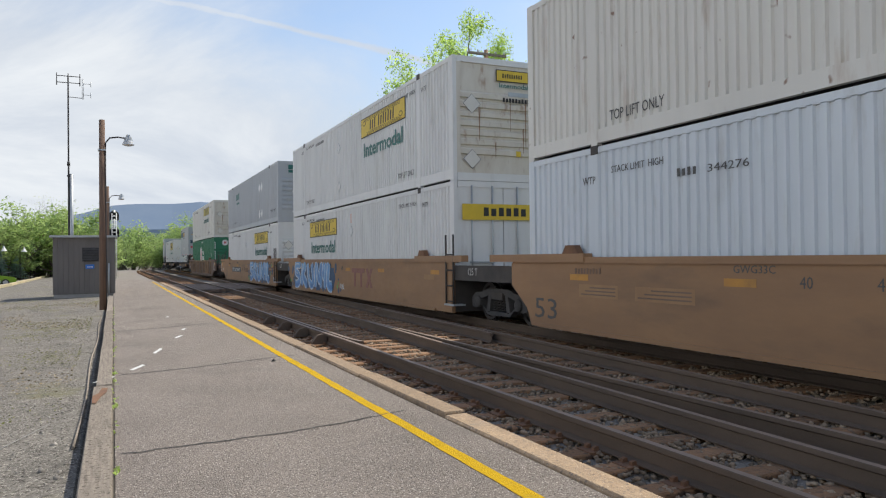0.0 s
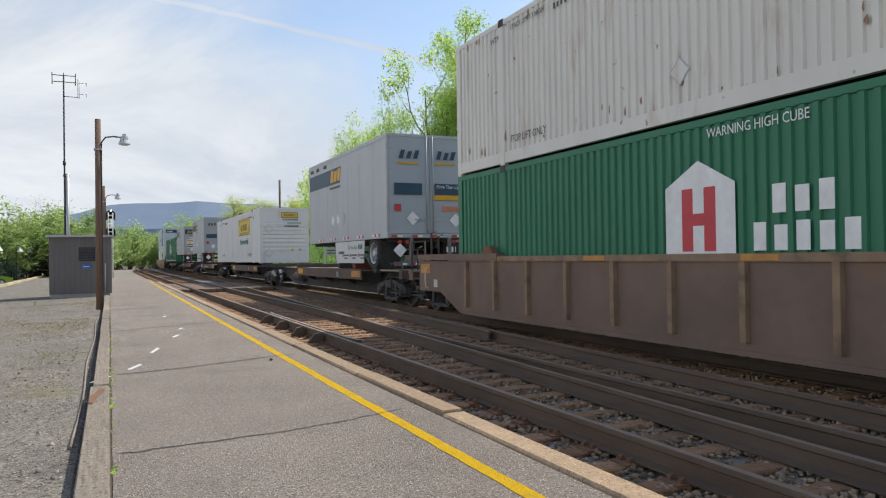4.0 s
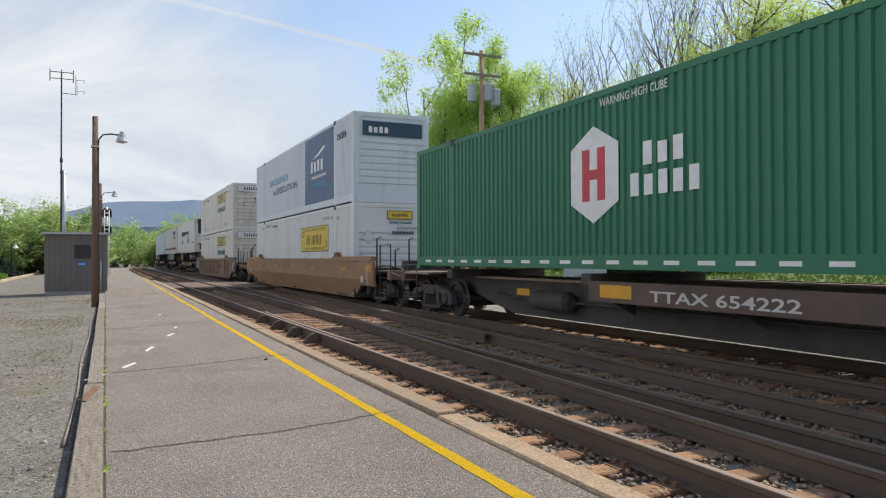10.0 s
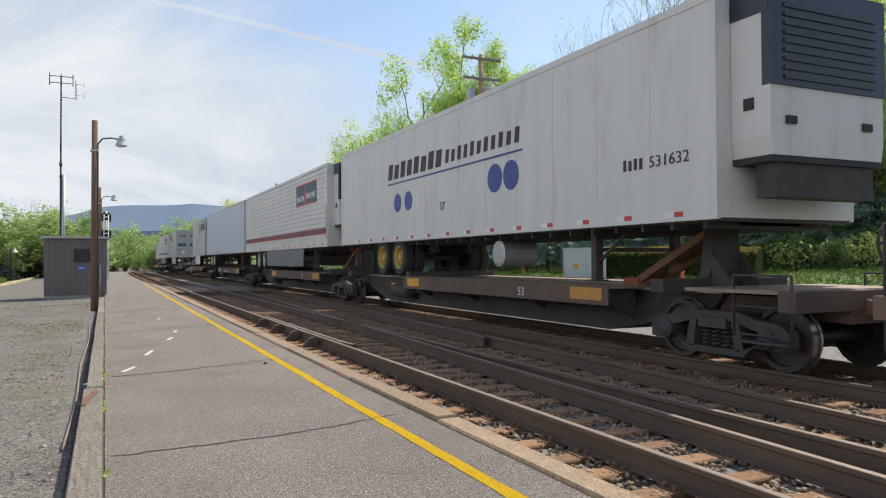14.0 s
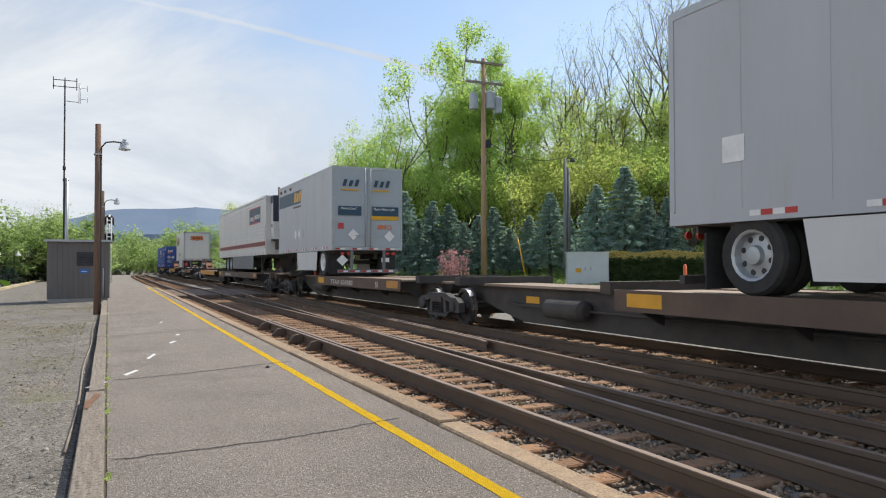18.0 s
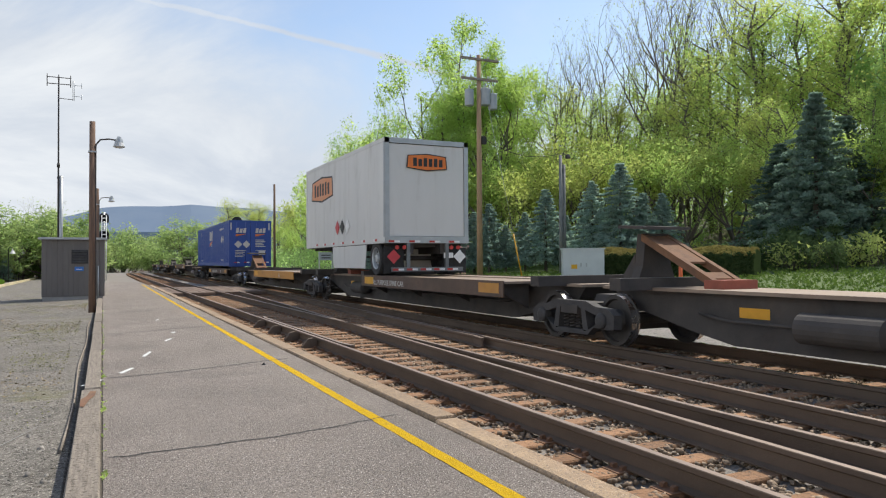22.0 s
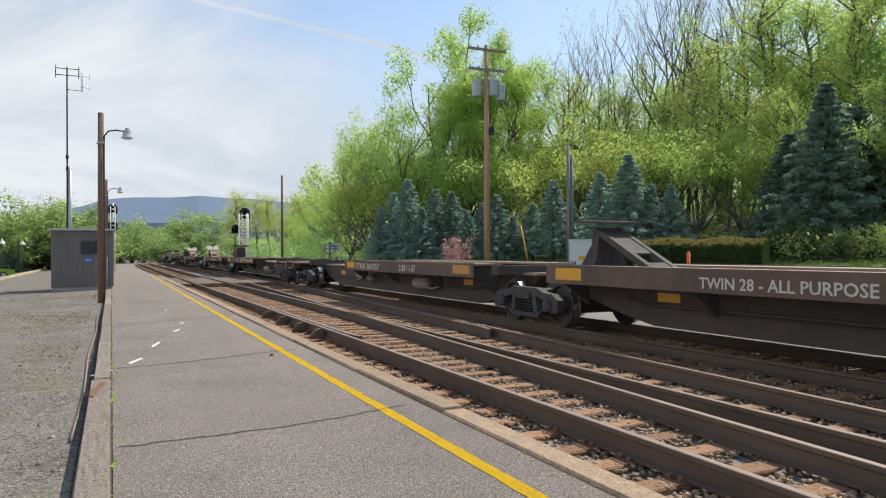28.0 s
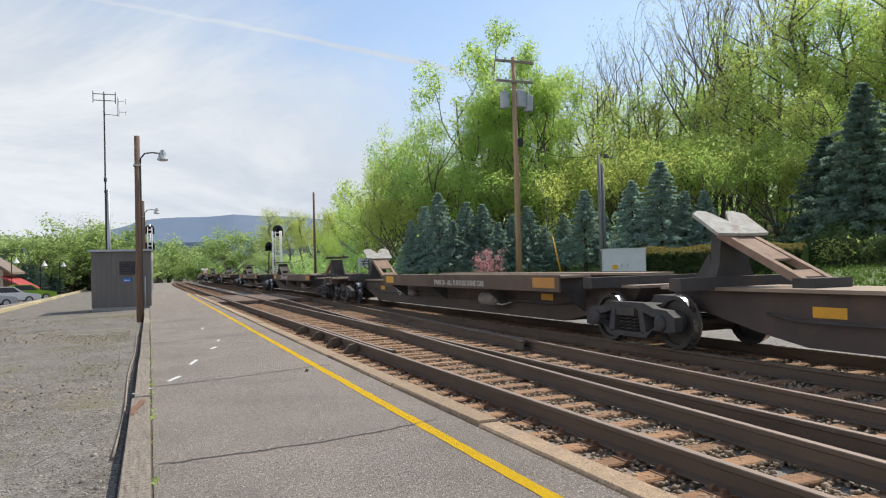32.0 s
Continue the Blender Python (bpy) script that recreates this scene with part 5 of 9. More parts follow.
        bars(car, "side", x - 0.006, 5.8, 0.72, 3, 0.36, 0.26, material=M_RUST, label="dark emblem bars")
        part("notice", flat_side(x - 0.002, rect(a + 0.95, a + 1.35, 0.55, 0.9)), M_WHITE, car, "small white notice")
    for yy, on in ((-0.28, first), (L_ - 0.27, last)):
        if on:
            part("reflector_plate", flat_side(x - 0.004, rect(yy, yy + 0.55, 0.98, 1.2)), M_ORANGE, car, "orange end plate")
            part("notice", flat_side(x - 0.004, rect(yy + (0.75 if yy < 0 else -0.4), yy + (0.95 if yy < 0 else -0.2), 0.66, 0.84)), M_PALE_INK, car, "small pale notice")
            part("grab_rail", Mesher().tube(smooth_path([(-1.45, yy + 0.1, 0.62), (-1.53, yy + 0.1, 0.7), (-1.53, yy + 0.1, 1.05), (-1.45, yy + 0.1, 1.12)]), 0.014, 6), M_PALE_INK, car, "pale grab rail")
    if not ribbed and "near" not in group:
        for q, w in ((L_ - 4.4, 1.0), (L_ - 6.0, 1.2)):
            part("data_stencil", flat_side(x - 0.001, rect(q, q + w, 0.72, 0.93), 0.001), M_WELL_TAN, car, "faded stencil panel")
            for n in range(3):
                part("text_line", flat_side(x - 0.002, rect(q + 0.06, q + w * (0.95 - 0.12 * n), 0.76 + 0.055 * n, 0.78 + 0.055 * n), 0.001), M_WELL_OLD, car)
    if first:
        truck(car, 0.0)
        end_platform(car, 0.0, -1, True)
    truck(car, L_)
    if last:
        end_platform(car, L_, 1, True)
    return car


# ---- the train, from its head to its tail ----
def jb(u, z0, nose=True, old=False, style=0, label="", tall=False, shift=0.0):
    p = P_WHITE_OLD if old else P_WHITE
    c = container(label or ("weathered white corrugated container with a golden side sign and rust streaks" if old else "white corrugated container with a golden side sign"), u, z0, p, nose)
    yellow_sign(c, 13.3 if not nose else 6.31 if u == 34.3 else 6.7, z0, old, tall, shift=shift)
    small_marks(c, z0)
    if nose:
        nose_sign(c, z0 + 2.9, style)
        if old or u == 14.95:
            for k, (xx, za, zb_, w) in enumerate(((-0.62, 0.95, 1.75, 0.06), (0.62, 0.85, 1.9, 0.05), (0.55, 0.7, 1.3, 0.04), (0.98, 0.25, 1.1, 0.05), (-0.2, 0.55, 0.95, 0.035), (0.2, 1.2, 1.9, 0.025))):
                w *= 0.45
                part("rust_streak", flat_end(-0.016 - 0.001 * k, [(xx - w * 0.3, z0 + za), (xx + w * 0.2, z0 + za + 0.02), (xx + w * 0.5, z0 + (za + zb_) / 2), (xx + w, z0 + zb_), (xx - w, z0 + zb_ - 0.03), (xx - w * 0.6, z0 + (za + zb_) / 2)], 0.001), M_STREAK, c, "brown rust streak")
    for z in (2.04, 0.72):
        diamond(c, "placard_frame", -W2 - 0.006, 7.86 if not nose else 9.2, z0 + z, 0.2, M_GALV, False, "empty diamond placard frame")
        diamond(c, "placard_back", -W2 - 0.009, 7.86 if not nose else 9.2, z0 + z, 0.17, p, False)
    if old:
        r = random.Random(int(u * 10 + z0))
        for k in range(26):
            y, zz = r.uniform(0.5, CL - 0.5), z0 + (0.29 + r.random() ** 3 * 0.5 if k < 20 else 2.72)
            w, hh = r.uniform(0.012, 0.05), r.uniform(0.03, 0.16)
            part("rust_chip", flat_side(-W2 - 0.001, [(y - w, zz), (y - w * 0.3, zz - hh * 0.4), (y + w * 0.8, zz + 0.01), (y + w * 0.5, zz + hh * 0.6), (y - w * 0.6, zz + hh)], 0.0005), M_STREAK, c, "small rust chip")
    if not nose:
        part("tick", flat_side(-W2 - 0.006, rect(7.84, 7.88, z0 + 2.3, z0 + 2.6)), P_ORANGE_MARK, c, "small orange mark")
    return c


def green_container(u, z0):
    c = container("dark green corrugated container with a white and red hexagon emblem", u, z0, P_GREEN, True)
    x = -W2 - 0.004
    yc, zc = 8.9, z0 + 1.57
    hexa = [(yc - 0.62, zc - 0.45), (yc, zc - 0.78), (yc + 0.62, zc - 0.45), (yc + 0.62, zc + 0.45), (yc, zc + 0.78), (yc - 0.62, zc + 0.45)]
    part("emblem_hexagon", flat_side(x, hexa), M_WHITE, c, "white hexagon emblem")
    part("emblem_mark", Mesher().prism(rect(yc - 0.3, yc - 0.1, zc - 0.42, zc + 0.42), "x", x - 0.006, x).prism(rect(yc + 0.1, yc + 0.3, zc - 0.42, zc + 0.42), "x", x - 0.006, x).prism(rect(yc - 0.1, yc + 0.1, zc - 0.08, zc + 0.08), "x", x - 0.006, x), P_RED_MARK, c, "red upright mark in the hexagon")
    bars(c, "side", x, 7.72, zc + 0.02, 3, 0.31, 0.34, 0.4, material=M_WHITE, label="white name bar")
    bars(c, "side", x, 8.0, zc - 0.42, 5, 0.3, 0.34, 0.4, material=M_WHITE, label="white name bar")
    side_words(c, 8.73, z0 + 2.62, "WARNING HIGH CUBE", 0.13, M_WHITE, width=1.53)
    side_words(c, 1.75, z0 + 1.45, "53'", 0.26, M_WHITE)
    for k in range(24):
        part("reflector_strip", flat_side(x, rect(0.6 + k * 0.64, 0.9 + k * 0.64, z0 + 0.14, z0 + 0.2)), M_WHITE, c)
    bars(c, "end", -0.1, -0.02, z0 + 2.4, 5, 0.12, 0.16, material=M_WHITE, label="white name bars")
    part("emblem_hexagon", flat_end(-0.02, [(-0.65, z0 + 2.35), (-0.45, z0 + 2.25), (-0.25, z0 + 2.35), (-0.25, z0 + 2.62), (-0.45, z0 + 2.72), (-0.65, z0 + 2.62)]), M_WHITE, c, "white hexagon emblem")
    part("emblem_mark", flat_end(-0.024, rect(-0.53, -0.48, z0 + 2.38, z0 + 2.6)).prism(rect(-0.42, -0.37, z0 + 2.38, z0 + 2.6), "y", -0.027, -0.02).prism(rect(-0.48, -0.42, z0 + 2.46, z0 + 2.52), "y", -0.027, -0.02), P_RED_MARK, c, "red mark in the hexagon")
    lettering("lettering", "WARNING HIGH CUBE", 0.08, M_WHITE, c, on_end(-0.12, -0.024, z0 + 1.95), "", 1.0, 0.95)
    part("text_line", flat_end(-0.02, rect(0.1, 0.62, z0 + 2.07, z0 + 2.12)), M_WHITE, c)
    lettering("lettering", "53'", 0.2, M_WHITE, c, on_end(0.1, -0.024, z0 + 1.5))
    for xx in (-1.235, 1.17):
        for k in range(10):
            if k != 4:
                part("number_bar", flat_end(-0.004, rect(xx, xx + 0.07, z0 + 2.45 - 0.14 * k, z0 + 2.54 - 0.14 * k)), M_WHITE, c, "small white number bar")
    return c


def blob(y, z, ry, rz, seed, n=16, lump=0.22):
    r = random.Random(seed)
    return [(y + ry * (1 - lump * r.random()) * math.cos(2 * math.pi * k / n), z + rz * (1 - lump * r.random()) * math.sin(2 * math.pi * k / n)) for k in range(n)]


LETTER_STROKES = (
    ((0.83, 1.16), (0.965, 1.15), (0.985, 0.85), (0.89, 0.67), (0.865, 0.42), (0.94, 0.24), (1.0, 0.26)),
    ((0.765, 1.22), (0.78, 0.74), (0.797, 0.24)),
    ((0.677, 1.22), (0.755, 0.7), (0.647, 0.24)),
    ((0.617, 1.22), (0.586, 0.51), (0.511, 0.27), (0.468, 0.52), (0.502, 1.22)),
    ((0.41, 0.2), (0.387, 1.16), (0.309, 0.5), (0.255, 1.18), (0.268, 0.2)),
    ((0.175, 1.2), (0.208, 0.78), (0.132, 0.72)),
    ((0.13, 1.24), (0.165, 0.2)),
    ((0.067, 1.24), (0.099, 0.55), (0.058, 0.29), (0.0, 0.33)))


def paint_stroke(line, wide, x, swell=0.0):
    """A flat sprayed stroke on the side, lying a hair prouder along its way."""
    me, v, n = Mesher(), [], len(line)
    for k, p in enumerate(line):
        d = (line[min(k + 1, n - 1)] - line[max(k - 1, 0)]).normalized()
        w = 0.5 * wide * (1 + swell * math.sin(k * 1.1)) * (0.75 if k in (0, n - 1) else 1)
        v += [(x - 0.0006 * k / n, p.x - d.y * w, p.y + d.x * w), (x - 0.0006 * k / n, p.x + d.y * w, p.y - d.x * w)]
    return me.add(v, [(2 * k, 2 * k + 1, 2 * k + 3, 2 * k + 2) for k in range(n - 1)])


def spray(w, start, span):
    """Bubble letters sprayed on the side: dark blue ground, pale outline, blue fill, white lights, paint splashes."""
    r = random.Random(int(start))
    for k in range(7):
        part("graffiti_shade", flat_side(-1.4412 - 0.0005 * k, blob(start - span * (k + 0.3) / 6.6, 0.72 + r.uniform(-0.06, 0.06), span * 0.115, 0.58, k + 5, 26, 0.35), 0.0), G_DARK, w, "dark blue sprayed ground")
    for k in range(13):
        side = k % 2
        y = (start + 0.15 + r.random() * 1.1) if side else (start - span - 0.15 - r.random() * 0.9)
        q = 0.06 + 0.09 * r.random()
        part("paint_splash", flat_side(-1.4446 - 0.0003 * k, blob(y, r.uniform(0.3, 1.15), q, q, k + 60, 16, 0.12 if k % 4 else 0.6), 0.0), G_GREEN if k % 5 == 0 else G_DARK, w, "round sprayed paint spot")
    for j, row in enumerate(LETTER_STROKES):
        line = smooth_path([(start - span + q * span, 0.36 + (z - 0.24) * 0.87) for q, z in row])
        x = -1.4485 - 0.0016 * j
        wide = 0.33 if len(row) < 5 else 0.27
        part("graffiti_outline", paint_stroke(line, wide + 0.1, x), G_PALE, w, "whitish sprayed outline")
        part("graffiti_letter", paint_stroke(line, wide, x - 0.0009, 0.05), G_BLUE, w, "pale blue sprayed stroke")
        part("graffiti_fade", paint_stroke([p + Vector((-0.05, -0.02)) for p in line[len(line) // 3:]], wide * 0.45, x - 0.0012, 0.2), G_MID, w, "deeper blue sprayed fade")
        part("graffiti_light", paint_stroke([p + Vector((0.1, 0.02)) for p in line[1:len(line) // 2]], 0.035, x - 0.0014, 0.3), G_PALE, w, "white sprayed highlight")
    for k in range(4):
        y = start - span - 0.95 - 0.13 * k
        part("graffiti_tag", paint_stroke(smooth_path([(y + 0.03, 0.52), (y, 0.38), (y - 0.05, 0.55), (y - 0.08, 0.36)]), 0.022, -1.445 - 0.001 * k), G_PALE, w, "thin white sprayed tag")


G_GREEN = plain("graffiti_green", (0.16, 0.36, 0.12), 0.6)
G_MID = plain("graffiti_mid_blue", (0.09, 0.22, 0.47), 0.5)
G_BLUE, G_PALE, G_DARK = plain("graffiti_pale_blue", (0.16, 0.36, 0.62), 0.5), plain("graffiti_white", (0.6, 0.64, 0.67), 0.5), plain("graffiti_dark_blue", (0.025, 0.075, 0.16), 0.5)
P_FADED_RED = surface("faded_red_emblem", (0.25, 0.1, 0.08), (0.2, 0.09, 0.075), 3, 0.6)

# three-unit well car with smooth tan sides
for u, n, first, last in ((-7.3, 20.6, True, False), (13.3, 19.4, False, False), (32.7, 19.9, False, True)):
    w = well_car(u, n, False, first, last, "tan-brown smooth-sided double-stack well car")
    if not first:
        start, span = (16.9, 5.6) if u < 20 else (8.46, 5.4)
        spray(w, start, span)
    if last:
        part("number_panel", flat_side(-1.4425, rect(15.17, 11.8, 0.65, 0.94)), plain("number_panel_grey", (0.055, 0.07, 0.085), 0.6), w, "dark grey number panel")
        side_words(w, 14.95, 0.7, "DTTX 766961", 0.2, M_WHITE, x=-1.442, width=2.85)
        side_words(w, 11.3, 0.72, "A", 0.27, x=-1.4395)
        for y, text in ((3.36, "45'"), (2.77, "48'"), (1.98, "53'")):
            side_words(w, y, 1.13, text, 0.15, M_FRAME, x=-1.4395)
        part("stencil_box", flat_side(-1.4425, rect(10.69, 10.41, 0.73, 0.98)), M_WELL_OLD, w, "faded stencil box")
        for y, z, n in ((10.15, 0.82, 9), (10.1, 0.7, 11), (10.47, 1.27, 8), (3.2, 0.94, 12), (3.2, 0.8, 12), (3.2, 0.66, 10)):
            bars(w, "side", -1.4425, y, z, n, 0.1, 0.075, 0.4, material=M_WELL_OLD, label="faded stencilled line")
    if u == 13.3:
        for y, pts in ((9.0, ((0, 0.57), (0, 0.43), (0.22, 0.43), (0.2, 0.0), (0.36, 0.0), (0.38, 0.43), (0.62, 0.43), (0.62, 0.57))), (8.36, ((0, 0.57), (0, 0.43), (0.2, 0.43), (0.2, 0.0), (0.36, 0.0), (0.38, 0.43), (0.62, 0.43), (0.62, 0.57))),
                       (7.62, ((0, 0.57), (0.2, 0.57), (0.3, 0.37), (0.44, 0.57), (0.64, 0.57), (0.4, 0.28), (0.62, 0.0), (0.42, 0.0), (0.3, 0.18), (0.18, 0.0), (-0.02, 0.0), (0.2, 0.28)))):
            part("emblem_bar", flat_side(-1.442, [(y - p, 0.51 + q) for p, q in pts]), P_FADED_RED, w, "faded red emblem shape")
ca = container("pale white corrugated container with black lift markings", -4.5, 0.25, P_BLUISH, True)
side_words(ca, CL - 2.45, 0.25 + 2.43, "STACK LIMIT  HIGH", 0.11, M_GREY_INK, width=1.18)
side_words(ca, CL - 1.7, 0.25 + 2.3, "WTP", 0.13, M_GREY_INK)
bars(ca, "side", -W2 - 0.006, CL - 3.9, 0.25 + 2.22, 4, 0.1, 0.11, 0.5, material=M_GREY_INK, label="small dark mark bars")
side_words(ca, CL - 4.45, 0.25 + 2.22, "344276", 0.11, M_GREY_INK, width=0.7)
ct = container("weathered white corrugated container with black lift lettering", -4.5, 3.14, P_WHITE_OLD, True)
side_words(ct, CL - 2.43, 3.14 + 0.36, "TOP LIFT ONLY", 0.17, M_GREY_INK, width=1.24)
jb(14.95, 3.14, P_NOSE)
bb = jb(14.95, 0.25, False, label="white corrugated container with doors and a golden side sign")
part("end_sign", flat_end(-0.03, rect(-1.1, 1.1, 2.25, 2.62)), M_GOLD, bb, "golden sign across the doors")
bars(bb, "end", -0.55, -0.034, 2.34, 6, 0.2, 0.2, material=M_INK, label="black name bars")
jb(34.3, 0.25)
cg = container("grey corrugated container with dark green end markings", 34.3, 3.14, P_GREY, True)
side_words(cg, 1.75, 3.14 + 0.55, "TOP LIFT ONLY", 0.16, M_GREY_INK, width=1.2)
side_words(cg, CL - 2.4, 3.14 + 0.5, "TOP LIFT ONLY", 0.14, M_GREY_INK, width=1.2)
bars(cg, "side", -W2 - 0.006, 12.67, 3.14 + 1.95, 3, 0.42, 0.4, 0.3, 0.05, material=M_TEAL, label="dark green name bars")
part("name_line", flat_side(-W2 - 0.006, rect(12.5, 11.5, 3.14 + 1.68, 3.14 + 1.8)), M_TEAL, cg, "dark green line of small lettering")
for y in (4.73, 4.08):
    for z in (2.04, 0.65):
        diamond(cg, "placard", -W2 - 0.006, y, 3.14 + z, 0.24, M_WHITE, False, "white diamond placard")
part("end_stripe", flat_end(-0.02, rect(-0.8, 0.9, 5.5, 5.62)).prism(rect(-0.8, -0.5, 5.66, 5.86), "y", -0.025, 0), M_TEAL, cg, "dark green end stripe")
for x in (-0.4, 0.6):
    for z in (4.6, 3.65):
        diamond(cg, "placard", x, -0.03, z, 0.24, M_WHITE, True, "white diamond placard")
# single ribbed well car: white on green
well_car(56.7, 19.4, True, True, True, "rusty brown ribbed double-stack well car")
jb(58.4, 3.14, True, True)
green_container(58.4, 0.25)


def abf(u, rear_near, label, wheel_white=False, wing=False):
    t = trailer(label, u, 8.65, P_TRAILER, rear_near, (1.1,) if wing else (1.35,), skirt=None if wing else P_SKIRT, rims=M_WHITE if wheel_white else M_GALV)
    x = -W2 - 0.018
    f = (lambda y: y) if rear_near else (lambda y: 8.65 - y)
    zb, zt = 1.92 + 2.0, 1.92 + 2.54
    a, b = f(8.6), f(4.6)
    lean = 0.16
    part("side_band", flat_side(x + 0.012, [(a, zb), (b, zb), (b - (lean if rear_near else -lean), zt), (a, zt)]), P_NAVY, t, "dark blue side band")
    part("slogan_line", flat_side(x + 0.01, rect(max(f(4.65), f(5.7)) + 0.1, max(f(4.65), f(5.7)) - 1.15, zb - 0.16, zb - 0.09)), M_GREY_INK, t, "dark line of small lettering")
    for q in (8.2, 7.4, 6.4):
        part("roof_vent", Mesher().box(x + 0.01, f(q) - 0.18, zt + 0.12, x + 0.024, f(q) + 0.18, zt + 0.24), M_DIRTY, t, "small dark side vent")
    y0 = max(f(4.65), f(5.7))
    bars(t, "side", x + 0.006, y0, zb + 0.08, 3, 0.4, 0.4, 0.2, 0.12, material=P_AMBER, label="amber emblem bars")
    for k in range(3):
        diamond(t, "placard", x + 0.01, f(5.43) + (-0.63 * k if rear_near else 0.63 * k), 1.92 + 0.75, 0.2, (M_WHITE, M_WHITE, M_GALV)[k], False, "diamond placard")
    if not wing and rear_near and not wheel_white:
        side_words(t, 3.75, 1.92 - 0.28, "Drive for", 0.15, M_TEAL, -W2 + 0.014, width=0.95)
        bars(t, "side", -W2 + 0.006, 2.7, 1.92 - 0.28, 3, 0.14, 0.15, 0.25, material=M_TEAL, label="dark name bars")
        bars(t, "side", -W2 + 0.006, 4.85, 1.92 - 0.42, 6, 0.11, 0.09, 0.3, material=M_GREY_INK, label="small dark lettering bars")
        for k in range(3):
            y = 4.35 - 0.85 * k
            part("round_mark", flat_side(-W2 + 0.006, [(y + 0.05 * math.cos(a * 0.628), 1.92 - 0.47 + 0.05 * math.sin(a * 0.628)) for a in range(10)]), M_INK, t, "small round mark")
            part("text_line", flat_side(-W2 + 0.006, rect(y - 0.1, y - 0.66, 1.92 - 0.49, 1.92 - 0.44)), M_GREY_INK, t)
            part("text_line", flat_side(-W2 + 0.006, rect(y - 0.14, y - 0.5, 1.92 - 0.58, 1.92 - 0.54)), M_GREY_INK, t)
    if rear_near:
        y = -0.035
        for xx in (-0.95, 0.2):
            bars(t, "end", xx, y - 0.004, 1.92 + 2.25, 3, 0.22, 0.24, 0.45, 0.07, P_AMBER if wing else P_NAVY, "slanted emblem bar")
        if wing:
            for xx in (-1.2, 0.1):
                part("end_band", flat_end(y + 0.004, rect(xx, xx + 1.1, 1.92 + 2.15, 1.92 + 2.62)), P_NAVY, t, "dark blue door band")
            lettering("lettering", "Moving?", 0.15, M_INK, t, on_end(-1.0, y - 0.005, 1.92 + 1.6), "", 1.0, 0.78, 0.02)
            part("amber_panel", flat_end(y, rect(0.3, 1.02, 1.92 + 0.8, 1.92 + 1.06)), P_AMBER, t, "amber number panel")
            lettering("lettering", "550694", 0.16, M_INK, t, on_end(0.36, y - 0.005, 1.92 + 0.85), "", 1.0, 0.6, 0.02)
            part("notice_panel", flat_end(y, rect(-1.05, -0.12, 1.92 + 0.72, 1.92 + 1.78)), M_WHITE, t, "white notice panel")
            for k, (w, hh) in enumerate(((0.75, 0.16), (0.6, 0.05), (0.8, 0.09), (0.6, 0.09))):
                part("text_line", flat_end(y - 0.004, rect(-0.98, -0.98 + w, 1.92 + 1.36 - 0.19 * k, 1.92 + 1.36 - 0.19 * k + hh)), (P_AMBER, M_INK, M_INK, M_INK)[k], t)
            for xx in (-0.85, 0.35):
                part("text_line", flat_end(y - 0.002, rect(xx, xx + 0.45, 1.92 + 2.0, 1.92 + 2.07)), M_INK, t)
        else:
            for xx in (-1.0, 0.15):
                part("amber_bar", flat_end(y, rect(xx, xx + 0.65, 1.92 + 2.1, 1.92 + 2.15)), P_AMBER, t, "thin amber bar")
            for xx in (-1.1, 0.15):
                part("dark_panel", flat_end(y, rect(xx, xx + (0.85 if xx < 0 else 1.0), 1.92 + 1.22, 1.92 + 1.55)), P_NAVY, t, "dark blue notice panel")
            lettering("lettering", "More Than a Job", 0.1, M_WHITE, t, on_end(0.2, y - 0.008, 1.92 + 1.42), "", 0.85)
            if wheel_white:
                lettering("lettering", "Moving Soon?", 0.09, M_WHITE, t, on_end(-1.0, y - 0.008, 1.92 + 1.43), "", 0.85)
            part("amber_panel", flat_end(y, rect(0.12, 1.15, 1.92 + 1.08, 1.92 + 1.22)), P_AMBER, t, "amber notice panel")
            lettering("lettering", "89312" if wheel_white else "500560", 0.16, P_ORANGE_MARK, t, on_end(0.35, y - 0.004, 1.92 + 0.75), "", 1.0, None, 0.03)
        for xx, zz in ((-0.55, 0.55), (0.8, 0.5), (-0.95, -0.35)):
            diamond(t, "placard", xx, y - 0.004, 1.92 + zz, 0.2, M_WHITE, True, "white diamond placard")
        part("flag_sticker", flat_end(y, rect(-1.1, -0.9, 1.92 + 0.75, 1.92 + 0.95)), P_RED_MARK, t, "small red and white sticker")
    else:
        part("vent_door", flat_side(x + 0.01, rect(f(0.95), f(1.3), 1.92 + 0.75, 1.92 + 1.08)), M_WHITE, t, "small vent door")
        part("end_band", flat_end(-0.02, rect(-1.2, 1.2, zb - 0.02, zt)), P_NAVY, t, "dark blue nose band")
        bars(t, "end", -0.35, -0.026, zb + 0.1, 3, 0.28, 0.36, 0.25, 0.08, material=P_AMBER, label="amber emblem bars")
        part("number_strip", flat_side(x + 0.012, rect(0.06, 0.3, 1.92 + 1.0, 1.92 + 1.95)), P_AMBER, t, "amber number strip")
        part("notice_panel", flat_end(-0.02, rect(-0.55, 0.5, 1.92 + 1.5, 1.92 + 1.95)), P_NAVY, t, "dark blue notice panel")
        lettering("lettering", "Moving?", 0.15, P_AMBER, t, on_end(-0.35, -0.027, 1.92 + 1.68))
        for k, xx in enumerate((-0.75, -0.5, -0.25)):
            diamond(t, "placard", xx, -0.03 - 0.001 * k, 1.92 + 0.85 + 0.08 * (k % 2), 0.24, (M_WHITE, M_WHITE, M_GALV)[k], True, "diamond placard")
    return t


